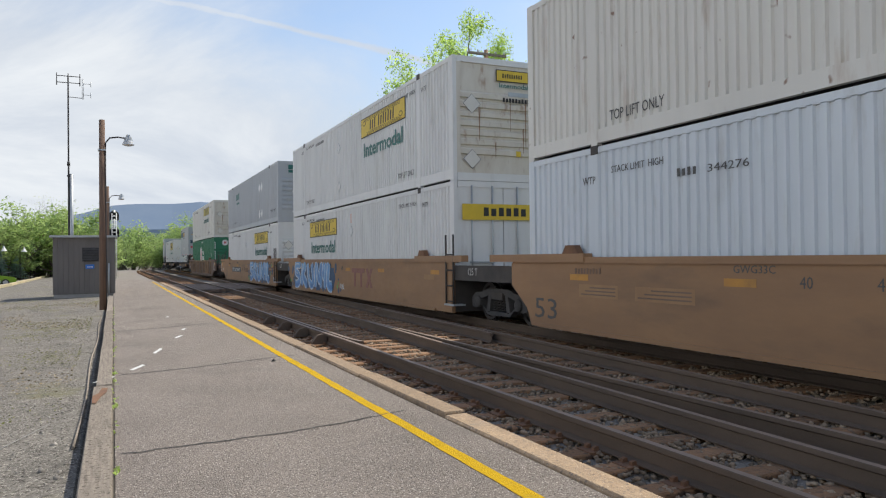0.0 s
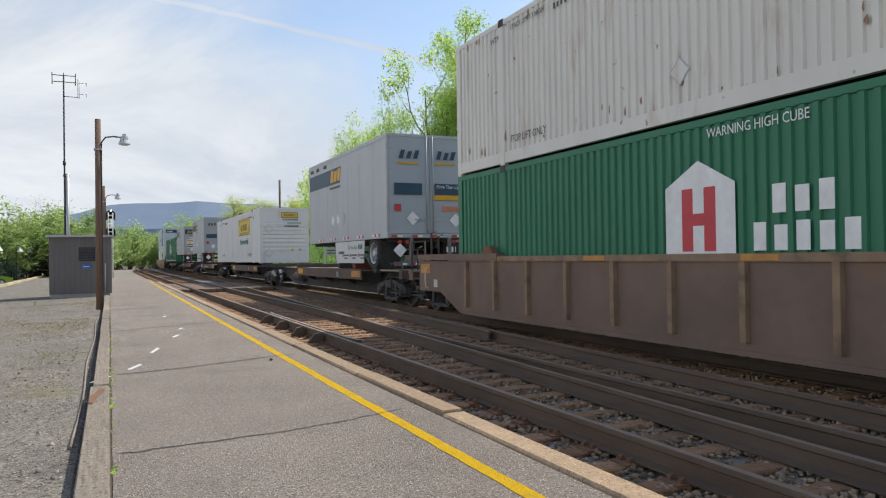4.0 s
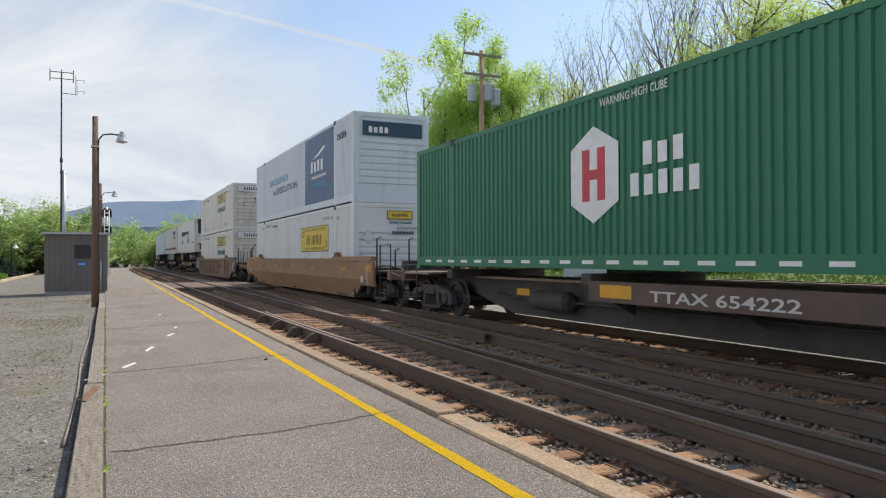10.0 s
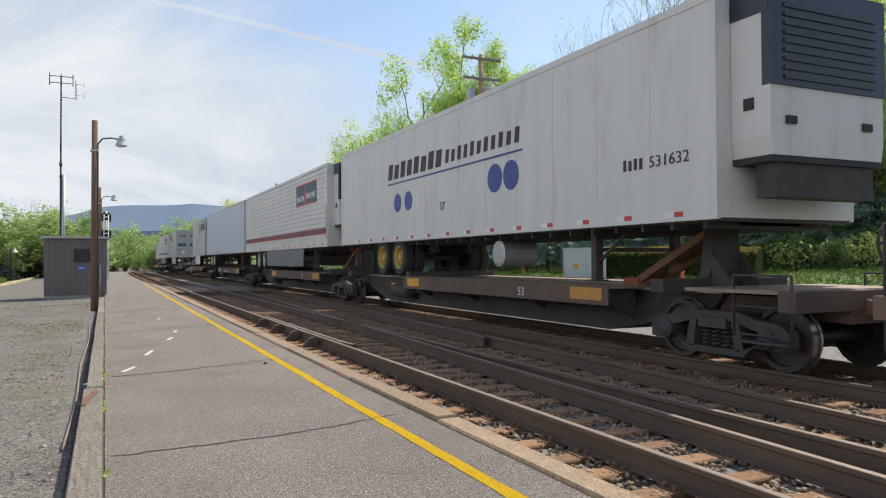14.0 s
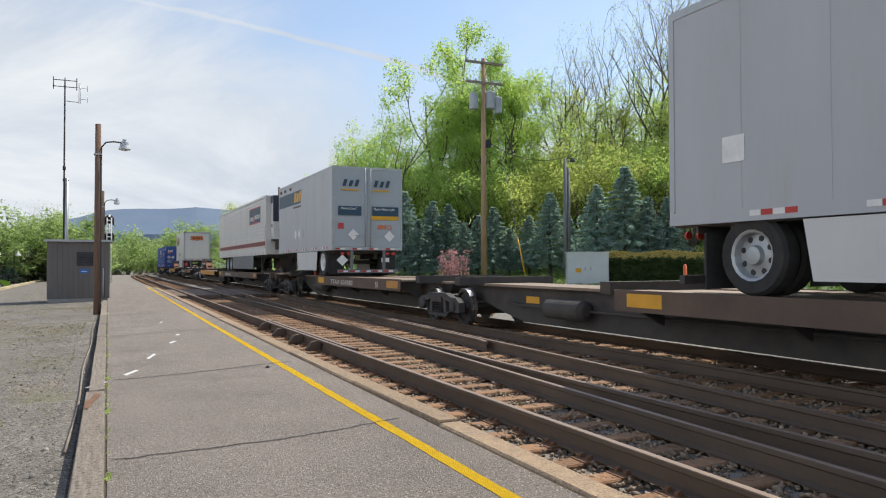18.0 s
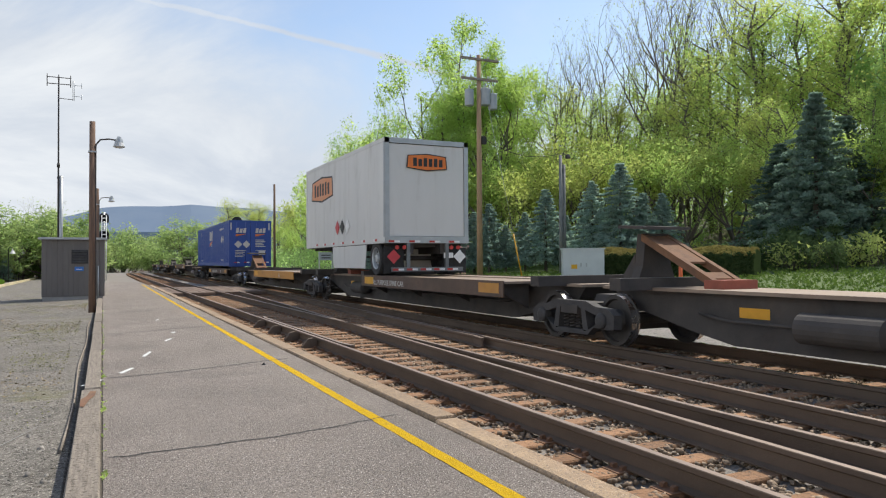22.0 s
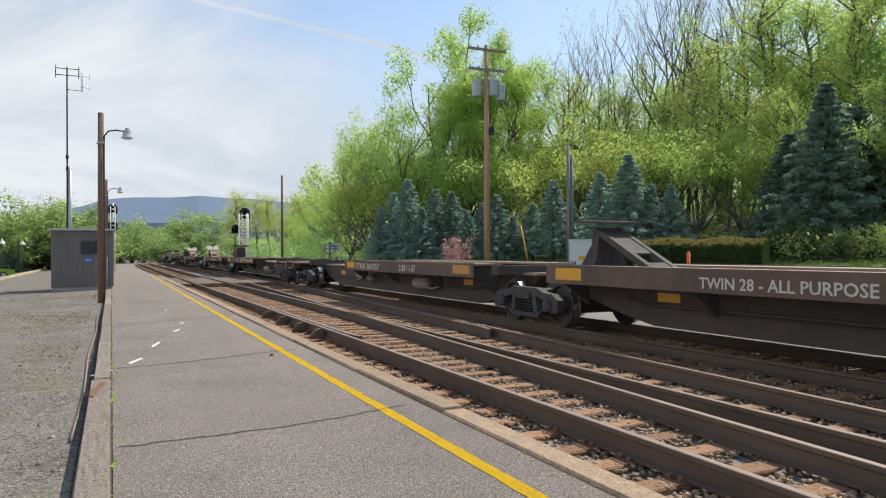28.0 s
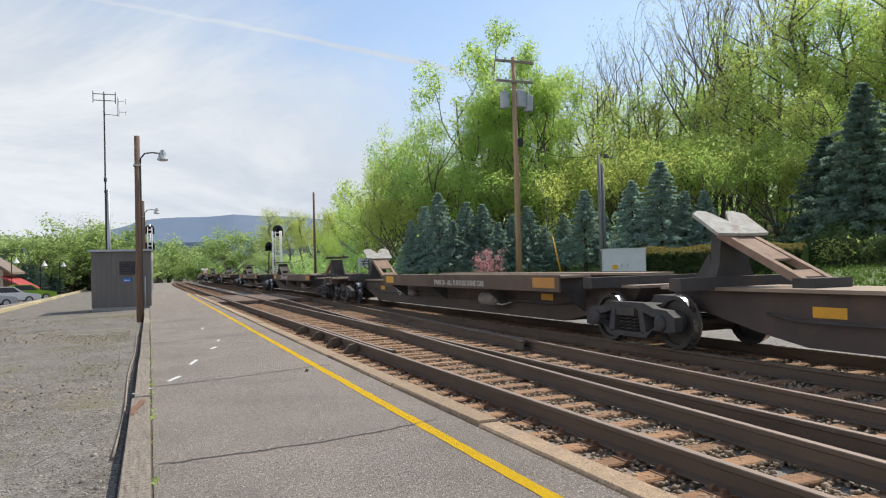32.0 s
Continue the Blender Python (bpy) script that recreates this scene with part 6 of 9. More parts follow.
# five-unit spine car
UNITS_1 = [79.5, 96.9, 114.3, 131.5, 149.2, 166.4]
for k in range(5):
    spine_car(UNITS_1[k], UNITS_1[k + 1] - UNITS_1[k], first=k == 0, last=k == 4, texts=((8.95, "TTAX 654222", 0.16),) if k == 4 else ((7.9, "ALL PURPOSE SPINE CAR", 0.12),) if k == 2 else ((4.6, "53", 0.16),), hitches=((7.4, -1),) if k == 0 else ((-1.1, -1),) if k in (2, 3) else (), label="sooty brown spine car unit carrying a load")
abf(79.1, True, "short silver trailer with a dark blue band and rear doors")
jb(98.2, 1.14, True, tall=True, label="white corrugated container with a golden side sign on a spine car")
abf(122.7, True, "short silver trailer with an amber emblem and rear doors")
abf(140.2, True, "short silver trailer with dark blue door bands", wing=True)
green_container(150.6, 1.14)
# single well car with a white and blue stack
well_car(170.1, 19.5, False, True, True, "tan-brown smooth-sided double-stack well car", "well cars near the spine cars")
jb(171.9, 0.25, tall=True, shift=-0.24)
kl = container("white corrugated container with a dark blue side panel", 171.9, 3.14, P_BLUISH, True)
xk = -W2 - 0.004
part("blue_panel", flat_side(xk, rect(2.2, 6.1, 3.14 + 0.29, 3.14 + 2.79)), P_DEEP, kl, "deep blue side panel")
bars(kl, "side", xk - 0.006, 5.2, 3.14 + 1.45, 4, 0.46, 0.42, 0.45, material=M_WHITE, label="white name bars")
part("panel_line", flat_side(xk - 0.004, rect(3.1, 5.1, 3.14 + 1.2, 3.14 + 1.3)), M_PALE_INK, kl, "pale line of small lettering")
part("emblem_swash", flat_side(xk - 0.004, [(5.0, 3.14 + 1.95), (4.4, 3.14 + 2.05), (3.4, 3.14 + 2.3), (3.3, 3.14 + 2.2), (4.2, 3.14 + 2.0)]), M_WHITE, kl, "white swept emblem")
lettering("lettering", "INTERMODAL", 0.2, P_CYAN, kl, on_side(xk - 0.006, 5.2, 3.14 + 0.82), "cyan word", 1.0, 2.1)
lettering("lettering", "EXCELLENCE", 0.28, P_CYAN, kl, on_side(xk - 0.002, 12.75, 3.14 + 1.6), "cyan slogan word", 1.0, 3.7, 0.02)
lettering("lettering", "in EXECUTION", 0.28, P_NAVY, kl, on_side(xk - 0.002, 12.0, 3.14 + 1.14), "dark blue slogan word", 1.0, 4.6, 0.02)
bars(kl, "side", xk, 1.75, 3.14 + 2.2, 6, 0.17, 0.22, 0.4, material=M_INK, label="black number bars")
part("end_panel", flat_end(-0.02, rect(-1.0, 1.05, 3.14 + 2.15, 3.14 + 2.62)), P_NAVY, kl, "dark blue end panel")
bars(kl, "end", -0.8, -0.026, 3.14 + 2.25, 4, 0.18, 0.2, material=M_WHITE, label="white name bars")
# single ribbed well car with two weathered white containers
well_car(194.5, 18.9, True, True, True, "rusty brown ribbed double-stack well car")
jb(195.9, 3.14, True, True, 1)
jb(195.9, 0.25, True, True, 1)
# second five-unit spine car
UNITS_2 = [217.2, 233.8, 251.2, 268.6, 286.1, 302.6]
for k in range(5):
    spine_car(UNITS_2[k], UNITS_2[k + 1] - UNITS_2[k], first=k == 0, last=k == 4, texts=((8.5, "TTAX 654380", 0.16), (3.85, "53", 0.16)) if k == 4 else ((7.9, "ALL PURPOSE SPINE CAR", 0.12),) if k == 2 else ((4.6, "53", 0.16),), hitches=((0.9, 1),) if k < 3 else ((1.2, 1),) if k == 3 else ((-0.5, -1),), label="sooty brown spine car unit carrying a trailer")
al = trailer("long white refrigerated trailer with blue dots and lettering bars", 216.9, 16.2, P_TRAILER_W, False, (3.75, 5.0), reefer=True, rims=M_RIM_YELLOW)
xa = -W2 - 0.008
bars(al, "side", xa, 11.85, 1.92 + 1.68, 8, 0.45, 0.42, 0.35, 0.08, material=M_INK, label="dark name bars"), bars(al, "side", xa, 8.15, 1.92 + 1.72, 11, 0.31, 0.3, 0.5, 0.04, material=M_INK, label="dark name bars")
part("underline", flat_side(xa, rect(11.9, 4.75, 1.92 + 1.54, 1.92 + 1.58)), P_BLUE_MARK, al, "dark blue underline")
for y, z, r in ((11.15, 1.03, 0.25), (10.4, 1.03, 0.25), (5.83, 1.13, 0.29), (5.19, 1.13, 0.29)):
    part("blue_dot", flat_side(xa, [(y + r * math.cos(a * math.pi / 10), 1.92 + z + r * math.sin(a * math.pi / 10)) for a in range(20)]), P_BLUE_MARK, al, "dark blue dot")
side_words(al, 8.45, 1.92 + 0.65, "53'", 0.2, M_INK, xa + 0.006)
bars(al, "side", xa, 1.84, 1.92 + 0.8, 4, 0.12, 0.17, 0.5, material=M_INK, label="dark mark bars")
side_words(al, 1.28, 1.92 + 0.8, "531632", 0.17, M_INK, xa + 0.006, width=0.8)


def stevens(u, label):
    t = trailer(label, u, 16.2, P_TRAILER_W, False, (3.55, 4.87), reefer=True, ribbed=1, skirt=P_GREY_SKIRT)
    x = -W2 - 0.006
    part("side_sign", flat_side(x, rect(1.45, 4.55, 1.92 + 1.67, 1.92 + 2.53)), P_NAVY, t, "dark blue side sign")
    part("sign_edge", flat_side(x - 0.003, rect(1.45, 4.55, 1.92 + 2.48, 1.92 + 2.53)).prism(rect(1.45, 4.55, 1.92 + 1.67, 1.92 + 1.72), "x", x - 0.006, x).prism([(3.0, 1.92 + 1.78), (3.35, 1.92 + 1.78), (3.2, 1.92 + 2.4)], "x", x - 0.006, x), P_RED_MARK, t, "red sign edges and sail shape")
    bars(t, "side", x - 0.005, 4.4, 1.92 + 1.85, 6, 0.19, 0.22, 0.55, 0.06, material=M_WHITE, label="white name bars"), bars(t, "side", x - 0.005, 3.0, 1.92 + 1.9, 8, 0.18, 0.22, 0.55, 0.06, material=M_WHITE, label="white name bars")
    part("side_stripe", flat_side(x, rect(0.05, 16.15, 1.92 + 0.47, 1.92 + 0.66)), P_MAROON, t, "maroon side stripe")
    for z in (0.45, 0.645):
        part("thin_stripe", flat_side(x - 0.002, rect(0.05, 16.15, 1.92 + z, 1.92 + z + 0.03)), P_RED_MARK, t, "thin red stripe edge")
    part("number_bars", Mesher().prism(rect(0.06, 0.2, 1.92 + 0.3, 1.92 + 1.5), "x", x - 0.004, x + 0.004), M_INK, t, "black upright number bars")
    return t


stevens(234.8, "long white ribbed refrigerated trailer with a dark sign")
mt = trailer("long pale blue trailer with a faded white arrow", 251.6, 16.3, P_TRAILER_B, False, (2.5, 3.8), door=None, rims=M_CREAM)
xm = -W2 - 0.006
part("arrow", flat_side(xm, [(9.5, 1.92 + 0.5), (5.5, 1.92 + 0.75), (3.6, 1.92 + 1.9), (4.05, 1.92 + 2.05), (2.9, 1.92 + 2.5), (2.7, 1.92 + 1.6), (3.05, 1.92 + 1.72), (4.9, 1.92 + 0.5)]), load_paint("arrow_white", (0.5, 0.56, 0.62)), mt, "faded white swept arrow")
bars(mt, "side", xm, 14.9, 1.92 + 1.22, 6, 0.6, 0.6, 0.3, 0.1, bpy.data.materials["arrow_white"], "faded white name bar")
abf(269.15, False, "short silver trailer with a dark blue band round its nose")
abf(294.5, True, "short silver trailer with a white wheel and grey rear doors", wheel_white=True)
# third five-unit spine car
UNITS_3 = [306.5, 323.2, 340.4, 357.6, 375.1, 392.1]
for k in range(5):
    spine_car(UNITS_3[k], UNITS_3[k + 1] - UNITS_3[k], first=k == 0, last=k == 4, texts=((8.6, "TTAX 654252", 0.16), (4.6, "53", 0.16)) if k == 4 else ((13.05, "TTAX 654252", 0.16), (8.4, "53", 0.16)) if k == 0 else ((9.4, "ALL PURPOSE SPINE CAR", 0.14),) if k == 2 else ((4.6, "53", 0.16),), hitches=((0.9, 1),) if k == 0 else () if k == 4 else ((-0.85, -1),), deck=(1.9, 16.0) if k == 0 else (1.9, 10.4), edge=M_ORANGE if k in (1, 3) else None, label="brown spine car unit with orange side plates")
stevens(306.2, "long white ribbed refrigerated trailer with a dark red stripe")
yt = trailer("short white trailer with an orange badge and roll-up door", 348.9, 8.5, P_TRAILER_W, True, (0.85,), skirt=P_SKIRT, door="roll")
xy = -W2 - 0.006


def badge(y0, z0, w, h):
    return [(y0 - 0.03 * w, z0 + 0.15 * h), (y0 + w * 0.5, z0), (y0 + w * 1.03, z0 + 0.15 * h), (y0 + w, z0 + h * 0.88), (y0 + w * 0.5, z0 + h), (y0, z0 + h * 0.88)]


part("badge_border", flat_side(xy, badge(5.05, 1.92 + 1.6, 2.6, 0.92)), M_INK, yt, "black badge border")
part("badge", flat_side(xy - 0.004, badge(5.12, 1.92 + 1.66, 2.46, 0.8)), P_FADED_ORANGE, yt, "faded orange badge")
bars(yt, "side", xy - 0.008, 7.3, 1.92 + 1.84, 6, 0.34, 0.45, 0.42, material=M_INK, label="black name bars")
part("badge_border", flat_end(-0.035, badge(-0.62, 1.92 + 2.05, 1.2, 0.5)), M_INK, yt, "black badge border")
part("badge", flat_end(-0.039, badge(-0.59, 1.92 + 2.08, 1.14, 0.44)), P_ORANGE_MARK, yt, "orange badge")
bars(yt, "end", -0.45, -0.044, 1.92 + 2.18, 6, 0.16, 0.24, 0.3, material=M_INK, label="black name bars")
for y, m in ((4.45, P_RED_MARK), (3.92, M_INK), (3.35, M_WHITE)):
    diamond(yt, "placard", xy - 0.012, y, 1.92 + 0.62, 0.24, m, False, "diamond placard")
for xx in (-1.05, 1.0):
    diamond(yt, "placard", xx, -0.04, 1.92 - 0.38, 0.2, P_RED_MARK if xx < 0 else M_WHITE, True, "diamond placard")
zb = container("dark blue corrugated container with pale emblem bars and doors", 376.3, 1.14, P_BLUE, False)
xz = -W2 - 0.004
bars(zb, "side", xz, 9.0, 1.14 + 1.85, 3, 0.52, 0.66, 0.2, 0.06, material=M_PALE_INK, label="pale emblem bars")
part("swoosh", flat_side(xz, [(8.9, 1.14 + 1.42), (8.9, 1.14 + 1.68), (7.4, 1.14 + 1.8)]), P_ORANGE_MARK, zb, "orange swoosh")
side_words(zb, 8.3, 1.14 + 1.42, "FREIGHT", 0.2, M_PALE_INK, width=0.85)
side_words(zb, 3.45, 1.14 + 0.36, "TOP LIFT ONLY", 0.13, M_PALE_INK, width=1.15)
side_words(zb, CL - 2.1, 1.14 + 0.36, "TOP LIFT ONLY", 0.1, M_PALE_INK, width=1.15)
bars(zb, "side", xz, 3.95, 1.14 + 2.4, 10, 0.12, 0.13, 0.5, material=M_PALE_INK, label="small pale number bars")
side_words(zb, 2.6, 1.14 + 2.4, "WTP", 0.13, M_PALE_INK)
side_words(zb, 14.0, 1.14 + 2.36, "WTP", 0.22, M_PALE_INK)
for y in (3.2, 2.5):
    diamond(zb, "placard", xz - 0.004, y, 1.14 + 1.77, 0.26, M_PALE_INK, False, "pale diamond placard")
for xx in (-0.9, 0.3):
    bars(zb, "end", xx, -0.03, 1.14 + 2.12, 3, 0.22, 0.3, 0.25, 0.05, material=M_PALE_INK, label="pale emblem bars")
    part("swoosh", flat_end(-0.03, [(xx, 1.14 + 1.9), (xx, 1.14 + 2.03), (xx + 0.65, 1.14 + 2.05)]), P_ORANGE_MARK, zb, "orange swoosh")
for xx in (-0.75, -0.25):
    diamond(zb, "placard", xx, -0.036, 1.14 + 1.4, 0.24, M_PALE_INK, True, "pale diamond placard")
tape(zb, -0.03, -1.0, 1.1, 1.14 + 0.25, 0.6, True)
for k in range(5):
    part("text_line", flat_end(-0.031, rect(0.3, 0.92 - 0.09 * (k % 3), 1.14 + 1.25 + 0.1 * k, 1.14 + 1.3 + 0.1 * k)), M_PALE_INK, zb)
    part("text_line", flat_end(-0.031, rect(-0.95, -0.45 + 0.1 * (k % 2), 1.14 + 0.62 + 0.09 * k, 1.14 + 0.655 + 0.09 * k)), M_PALE_INK, zb)
for xx in (-1.22, 1.12):
    part("corner_mark", flat_end(-0.008, rect(xx, xx + 0.08, 1.14 + 2.3, 1.14 + 2.75)), M_PALE_INK, zb, "white corner mark")
part("notice", flat_end(-0.032, rect(0.5, 0.9, 1.14 + 0.75, 1.14 + 1.0)), M_PALE_INK, zb, "pale notice panel")
# empty all-purpose spine cars to the end of the train
TAIL = [[395.7, 414.0, 432.2, 449.7], [453.7, 471.3, 490.0, 508.8], [512.6, 530.9, 549.2, 567.5], [571.3, 589.6, 607.9, 626.2]]
TWIN, LOADS = "TWIN 28 - ALL PURPOSE SPINE CAR", "2-28 / 1-57"
TAIL_WORDS = {(0, 1): ((13.3, TWIN, 0.15),), (0, 2): ((9.9, "TTRX 360357", 0.175), (6.1, LOADS, 0.17)), (1, 0): ((10.0, "TTRX 360667", 0.175), (12.9, LOADS, 0.16)), (1, 1): ((8.1, TWIN, 0.13),)}
TAIL_DECK = {(0, 1): (7.2, 17.0), (0, 0): (7.2, 17.1), (0, 2): (1.7, 11.1), (1, 0): (6.8, 16.4)}
for c, units in enumerate(TAIL):
    for k in range(3):
        n = units[k + 1] - units[k]
        car = spine_car(units[k], n, deck=TAIL_DECK.get((c, k), (1.7, 12.6)), first=k == 0, last=k == 2, rise=0.16, pale=(c == 1 and k > 0) or (c, k) == (3, 1), texts=TAIL_WORDS.get((c, k), ((8.1, TWIN, 0.13),) if k == 2 else ((9.9, "TTRX 360357", 0.19),)),
                  hitches=() if (c, k) in ((0, 2), (1, 0)) else ((-1.2, -1),) if (c, k) not in ((0, 0), (1, 1), (2, 0)) else ((0.6 if c == 0 else 1.7, 1), (-1.2, -1)), group="empty spine car units")
        if (c, k) == (1, 0):
            part("orange_patch", flat_side(-1.338, rect(10.2, 11.15, 0.87, 1.1)), M_ORANGE, car, "faded orange patch on the sill")
            part("reflector_plate", flat_side(-0.466, rect(2.4, 2.8, 0.56, 0.8)), M_ORANGE, car, "orange-yellow side plate")
            part("reflector_plate", flat_side(-0.466, rect(4.95, 5.15, 0.7, 0.86)), M_ORANGE, car, "orange-yellow side plate")
            part("blank_patch", flat_side(-0.466, rect(1.75, 2.0, 0.46, 0.66)), M_BLACK, car, "painted-out dark patch")
            for a, b, p, q in ((3.3, 3.8, 0.285, 0.3), (3.3, 3.8, 0.5, 0.515), (3.3, 3.312, 0.3, 0.5), (3.54, 3.55, 0.3, 0.5), (3.788, 3.8, 0.3, 0.5), (3.58, 3.75, 0.42, 0.44)):
                part("stencil_line", flat_side(-0.466, rect(a, b, p, q)), M_PALE_INK, car, "white stencilled box")
            part("bolster", Mesher().box(-0.72, 0.7, 0.972, 0.72, 2.2, 1.09).box(-0.66, 1.0, 1.09, -0.5, 1.7, 1.115), M_SPINE, car, "raised brown steel bolster")
        if (c, k) == (1, 1):
            loops = [[(13.95 - 0.28 * j + 0.13 * math.cos(q * 0.9 + j) + 0.015 * q, 0.47 + (0.13 + 0.03 * (j % 2)) * math.sin(q * 0.9 + j)) for q in range(9)] for j in range(4)]
            for j, loop in enumerate(loops):
                part("graffiti_tag", paint_stroke(smooth_path([Vector(p) for p in loop]), 0.03, -0.4625 - 0.001 * j), G_PALE, car, "white sprayed tag")


# ---- platform details ----
def strip(pts, w, z, taper=False):
    """A flat strip through points of the platform."""
    me, v = Mesher(), []
    for k, (x, y) in enumerate(pts):
        a, b = pts[max(k - 1, 0)], pts[min(k + 1, len(pts) - 1)]
        d = Vector((b[0] - a[0], b[1] - a[1], 0)).normalized()
        ww = w * (0.3 if taper and k in (0, len(pts) - 1) else 1) / 2
        v += [(x - d.y * ww, y + d.x * ww, z), (x + d.y * ww, y - d.x * ww, z)]
    return me.add(v, [(2 * k, 2 * k + 1, 2 * k + 3, 2 * k + 2) for k in range(len(pts) - 1)])


def wander(p, q, n, amount, seed):
    r = random.Random(seed)
    out = []
    for k in range(n + 1):
        t = k / n
        out.append((p[0] + (q[0] - p[0]) * t, p[1] + (q[1] - p[1]) * t + (r.random() - 0.5) * amount + 0.06 * math.sin(t * 5 + seed)))
    return out


for k, (p, q, w) in enumerate((((0.04, 5.68), (2.44, 6.15), 0.012), ((0.05, 9.72), (2.44, 10.45), 0.02), ((0.05, 15.8), (2.44, 16.8), 0.025), ((0.05, 22.5), (2.44, 23.4), 0.03), ((0.05, 30.3), (2.44, 31.0), 0.035))):
    line = wander(p, q, 40, 0.035, k + 2)
    solid("crack_band", strip(wander(p, q, 40, 0.035, k + 2), w * 3.2, 0.0022, True), M_CRACK_BAND, "dark tarry band along a crack", kind="structure")
    solid("platform_crack", strip(line, w * 1.25, 0.0045, True), M_CRACK, "dark crack across the asphalt platform", kind="structure")
for k, (a, b) in enumerate((((0.21, 10.1), (0.36, 10.5)), ((0.56, 11.75), (0.68, 12.3)), ((1.02, 13.9), (1.14, 14.25)), ((1.26, 15.45), (1.33, 15.65)), ((1.18, 19.0), (1.24, 19.25)))):
    d = 0.024
    solid("painted_dash", Mesher().add([(a[0] - d, a[1] + 0.04, 0.003), (a[0] + d * 0.5, a[1] - 0.05, 0.003), (b[0] + d, b[1] - 0.02, 0.003), (b[0] - d * 0.6, b[1] + 0.06, 0.003)], [(0, 1, 2, 3)]), M_WHITE_MARK, "worn white painted dash on the platform", kind="structure")
solid("painted_line", strip([(-0.21, 9.05), (-0.05, 9.3), (0.0, 9.42)], 0.03, 0.034), M_WHITE_MARK, "faint white line across the timber sill", kind="structure")
solid("lot_line", strip([(-0.92, 6.75), (-0.72, 7.3), (-0.55, 7.8)], 0.016, -0.132), plain("worn_chalk", (0.25, 0.24, 0.22), 0.9), "faint white line on the gravel lot", kind="structure")
tagged(solid("pebble", Mesher().add([(1.95, 10.0, 0), (2.0, 9.97, 0), (2.03, 10.03, 0), (1.97, 10.06, 0), (1.99, 10.01, 0.035)], [(0, 1, 4), (1, 2, 4), (2, 3, 4), (3, 0, 4)]), M_INK, "small dark stone lying on the platform", "stone"))


# ---- hut, masts and lamps on the left ----
def make_hut():
    x0, x1, y0, y1, z0, z1 = -2.32, 0.08, 34.6, 37.2, -0.2, 2.42
    M_SIDING = surface("grey_brown_siding", (0.165, 0.15, 0.138), (0.135, 0.122, 0.113), 1.0, 0.8, stain=(0.1, 0.09, 0.08), stain_amt=0.3, stretch=(3, 3, 0.6))
    hut = thing("equipment_hut", "small grey-brown vertical-sided equipment hut with flat roof", "hut")
    part("base", Mesher().box(x0 + 0.03, y0 + 0.03, z0 - 0.2, x1 - 0.03, y1 - 0.03, z0 + 0.2), surface("hut_concrete", (0.36, 0.35, 0.33), (0.28, 0.27, 0.26), 3, 0.9), hut, "pale concrete base")
    n, prof = 12, []
    for k in range(n):
        a, b = x0 + (x1 - x0) * k / n, x0 + (x1 - x0) * (k + 1) / n
        prof += [(a, 0.012), (a + 0.012, 0.0), (b - 0.012, 0.0), (b, 0.012)]
    v = [(x, y0 + d, z) for x, d in prof for z in (z0 + 0.2, z1)]
    part("front_wall", Mesher().add(v, [(2 * k, 2 * k + 1, 2 * k + 3, 2 * k + 2) for k in range(len(prof) - 1)]), M_SIDING, hut)
    part("side_wall", Mesher().box(x0, y0 + 0.012, z0 + 0.2, x0 + 0.08, y1, z1), M_SIDING, hut)
    part("side_wall", Mesher().box(x1 - 0.08, y0 + 0.012, z0 + 0.2, x1, y1, z1), M_SIDING, hut)
    part("back_wall", Mesher().box(x0 + 0.08, y1 - 0.08, z0 + 0.2, x1 - 0.08, y1, z1), M_SIDING, hut)
    part("roof", Mesher().box(x0 - 0.12, y0 - 0.14, z1, x1 + 0.1, y1 + 0.12, z1 + 0.09), M_GALV, hut, "pale metal roof edge")
    vent = part("vent", Mesher().box(x0 + 1.12, y0 - 0.03, 1.4, x0 + 1.75, y0 + 0.01, 1.98), M_BLACK, hut, "dark louvred vent")
    for k in range(5):
        part("louvre", Mesher().prism([(y0 - 0.06, 1.44 + k * 0.11), (y0 - 0.03, 1.52 + k * 0.11), (y0 - 0.02, 1.51 + k * 0.11), (y0 - 0.05, 1.43 + k * 0.11)], "x", x0 + 1.15, x0 + 1.72), M_FRAME, vent)
    notice = part("notice", Mesher().box(x0 + 1.24, y0 - 0.02, 1.08, x0 + 1.58, y0, 1.26), plain("notice_blue", (0.03, 0.16, 0.5), 0.4), hut, "small blue notice")
    part("text_bar", Mesher().box(x0 + 1.3, y0 - 0.024, 1.14, x0 + 1.52, y0 - 0.02, 1.17), M_WHITE, notice)
    part("conduit", Mesher().tube([(x1 - 0.25, y0 - 0.04, -0.05), (x1 - 0.25, y0 - 0.04, 1.3)], 0.03, 6), M_GALV, hut)
    return hut


make_hut()


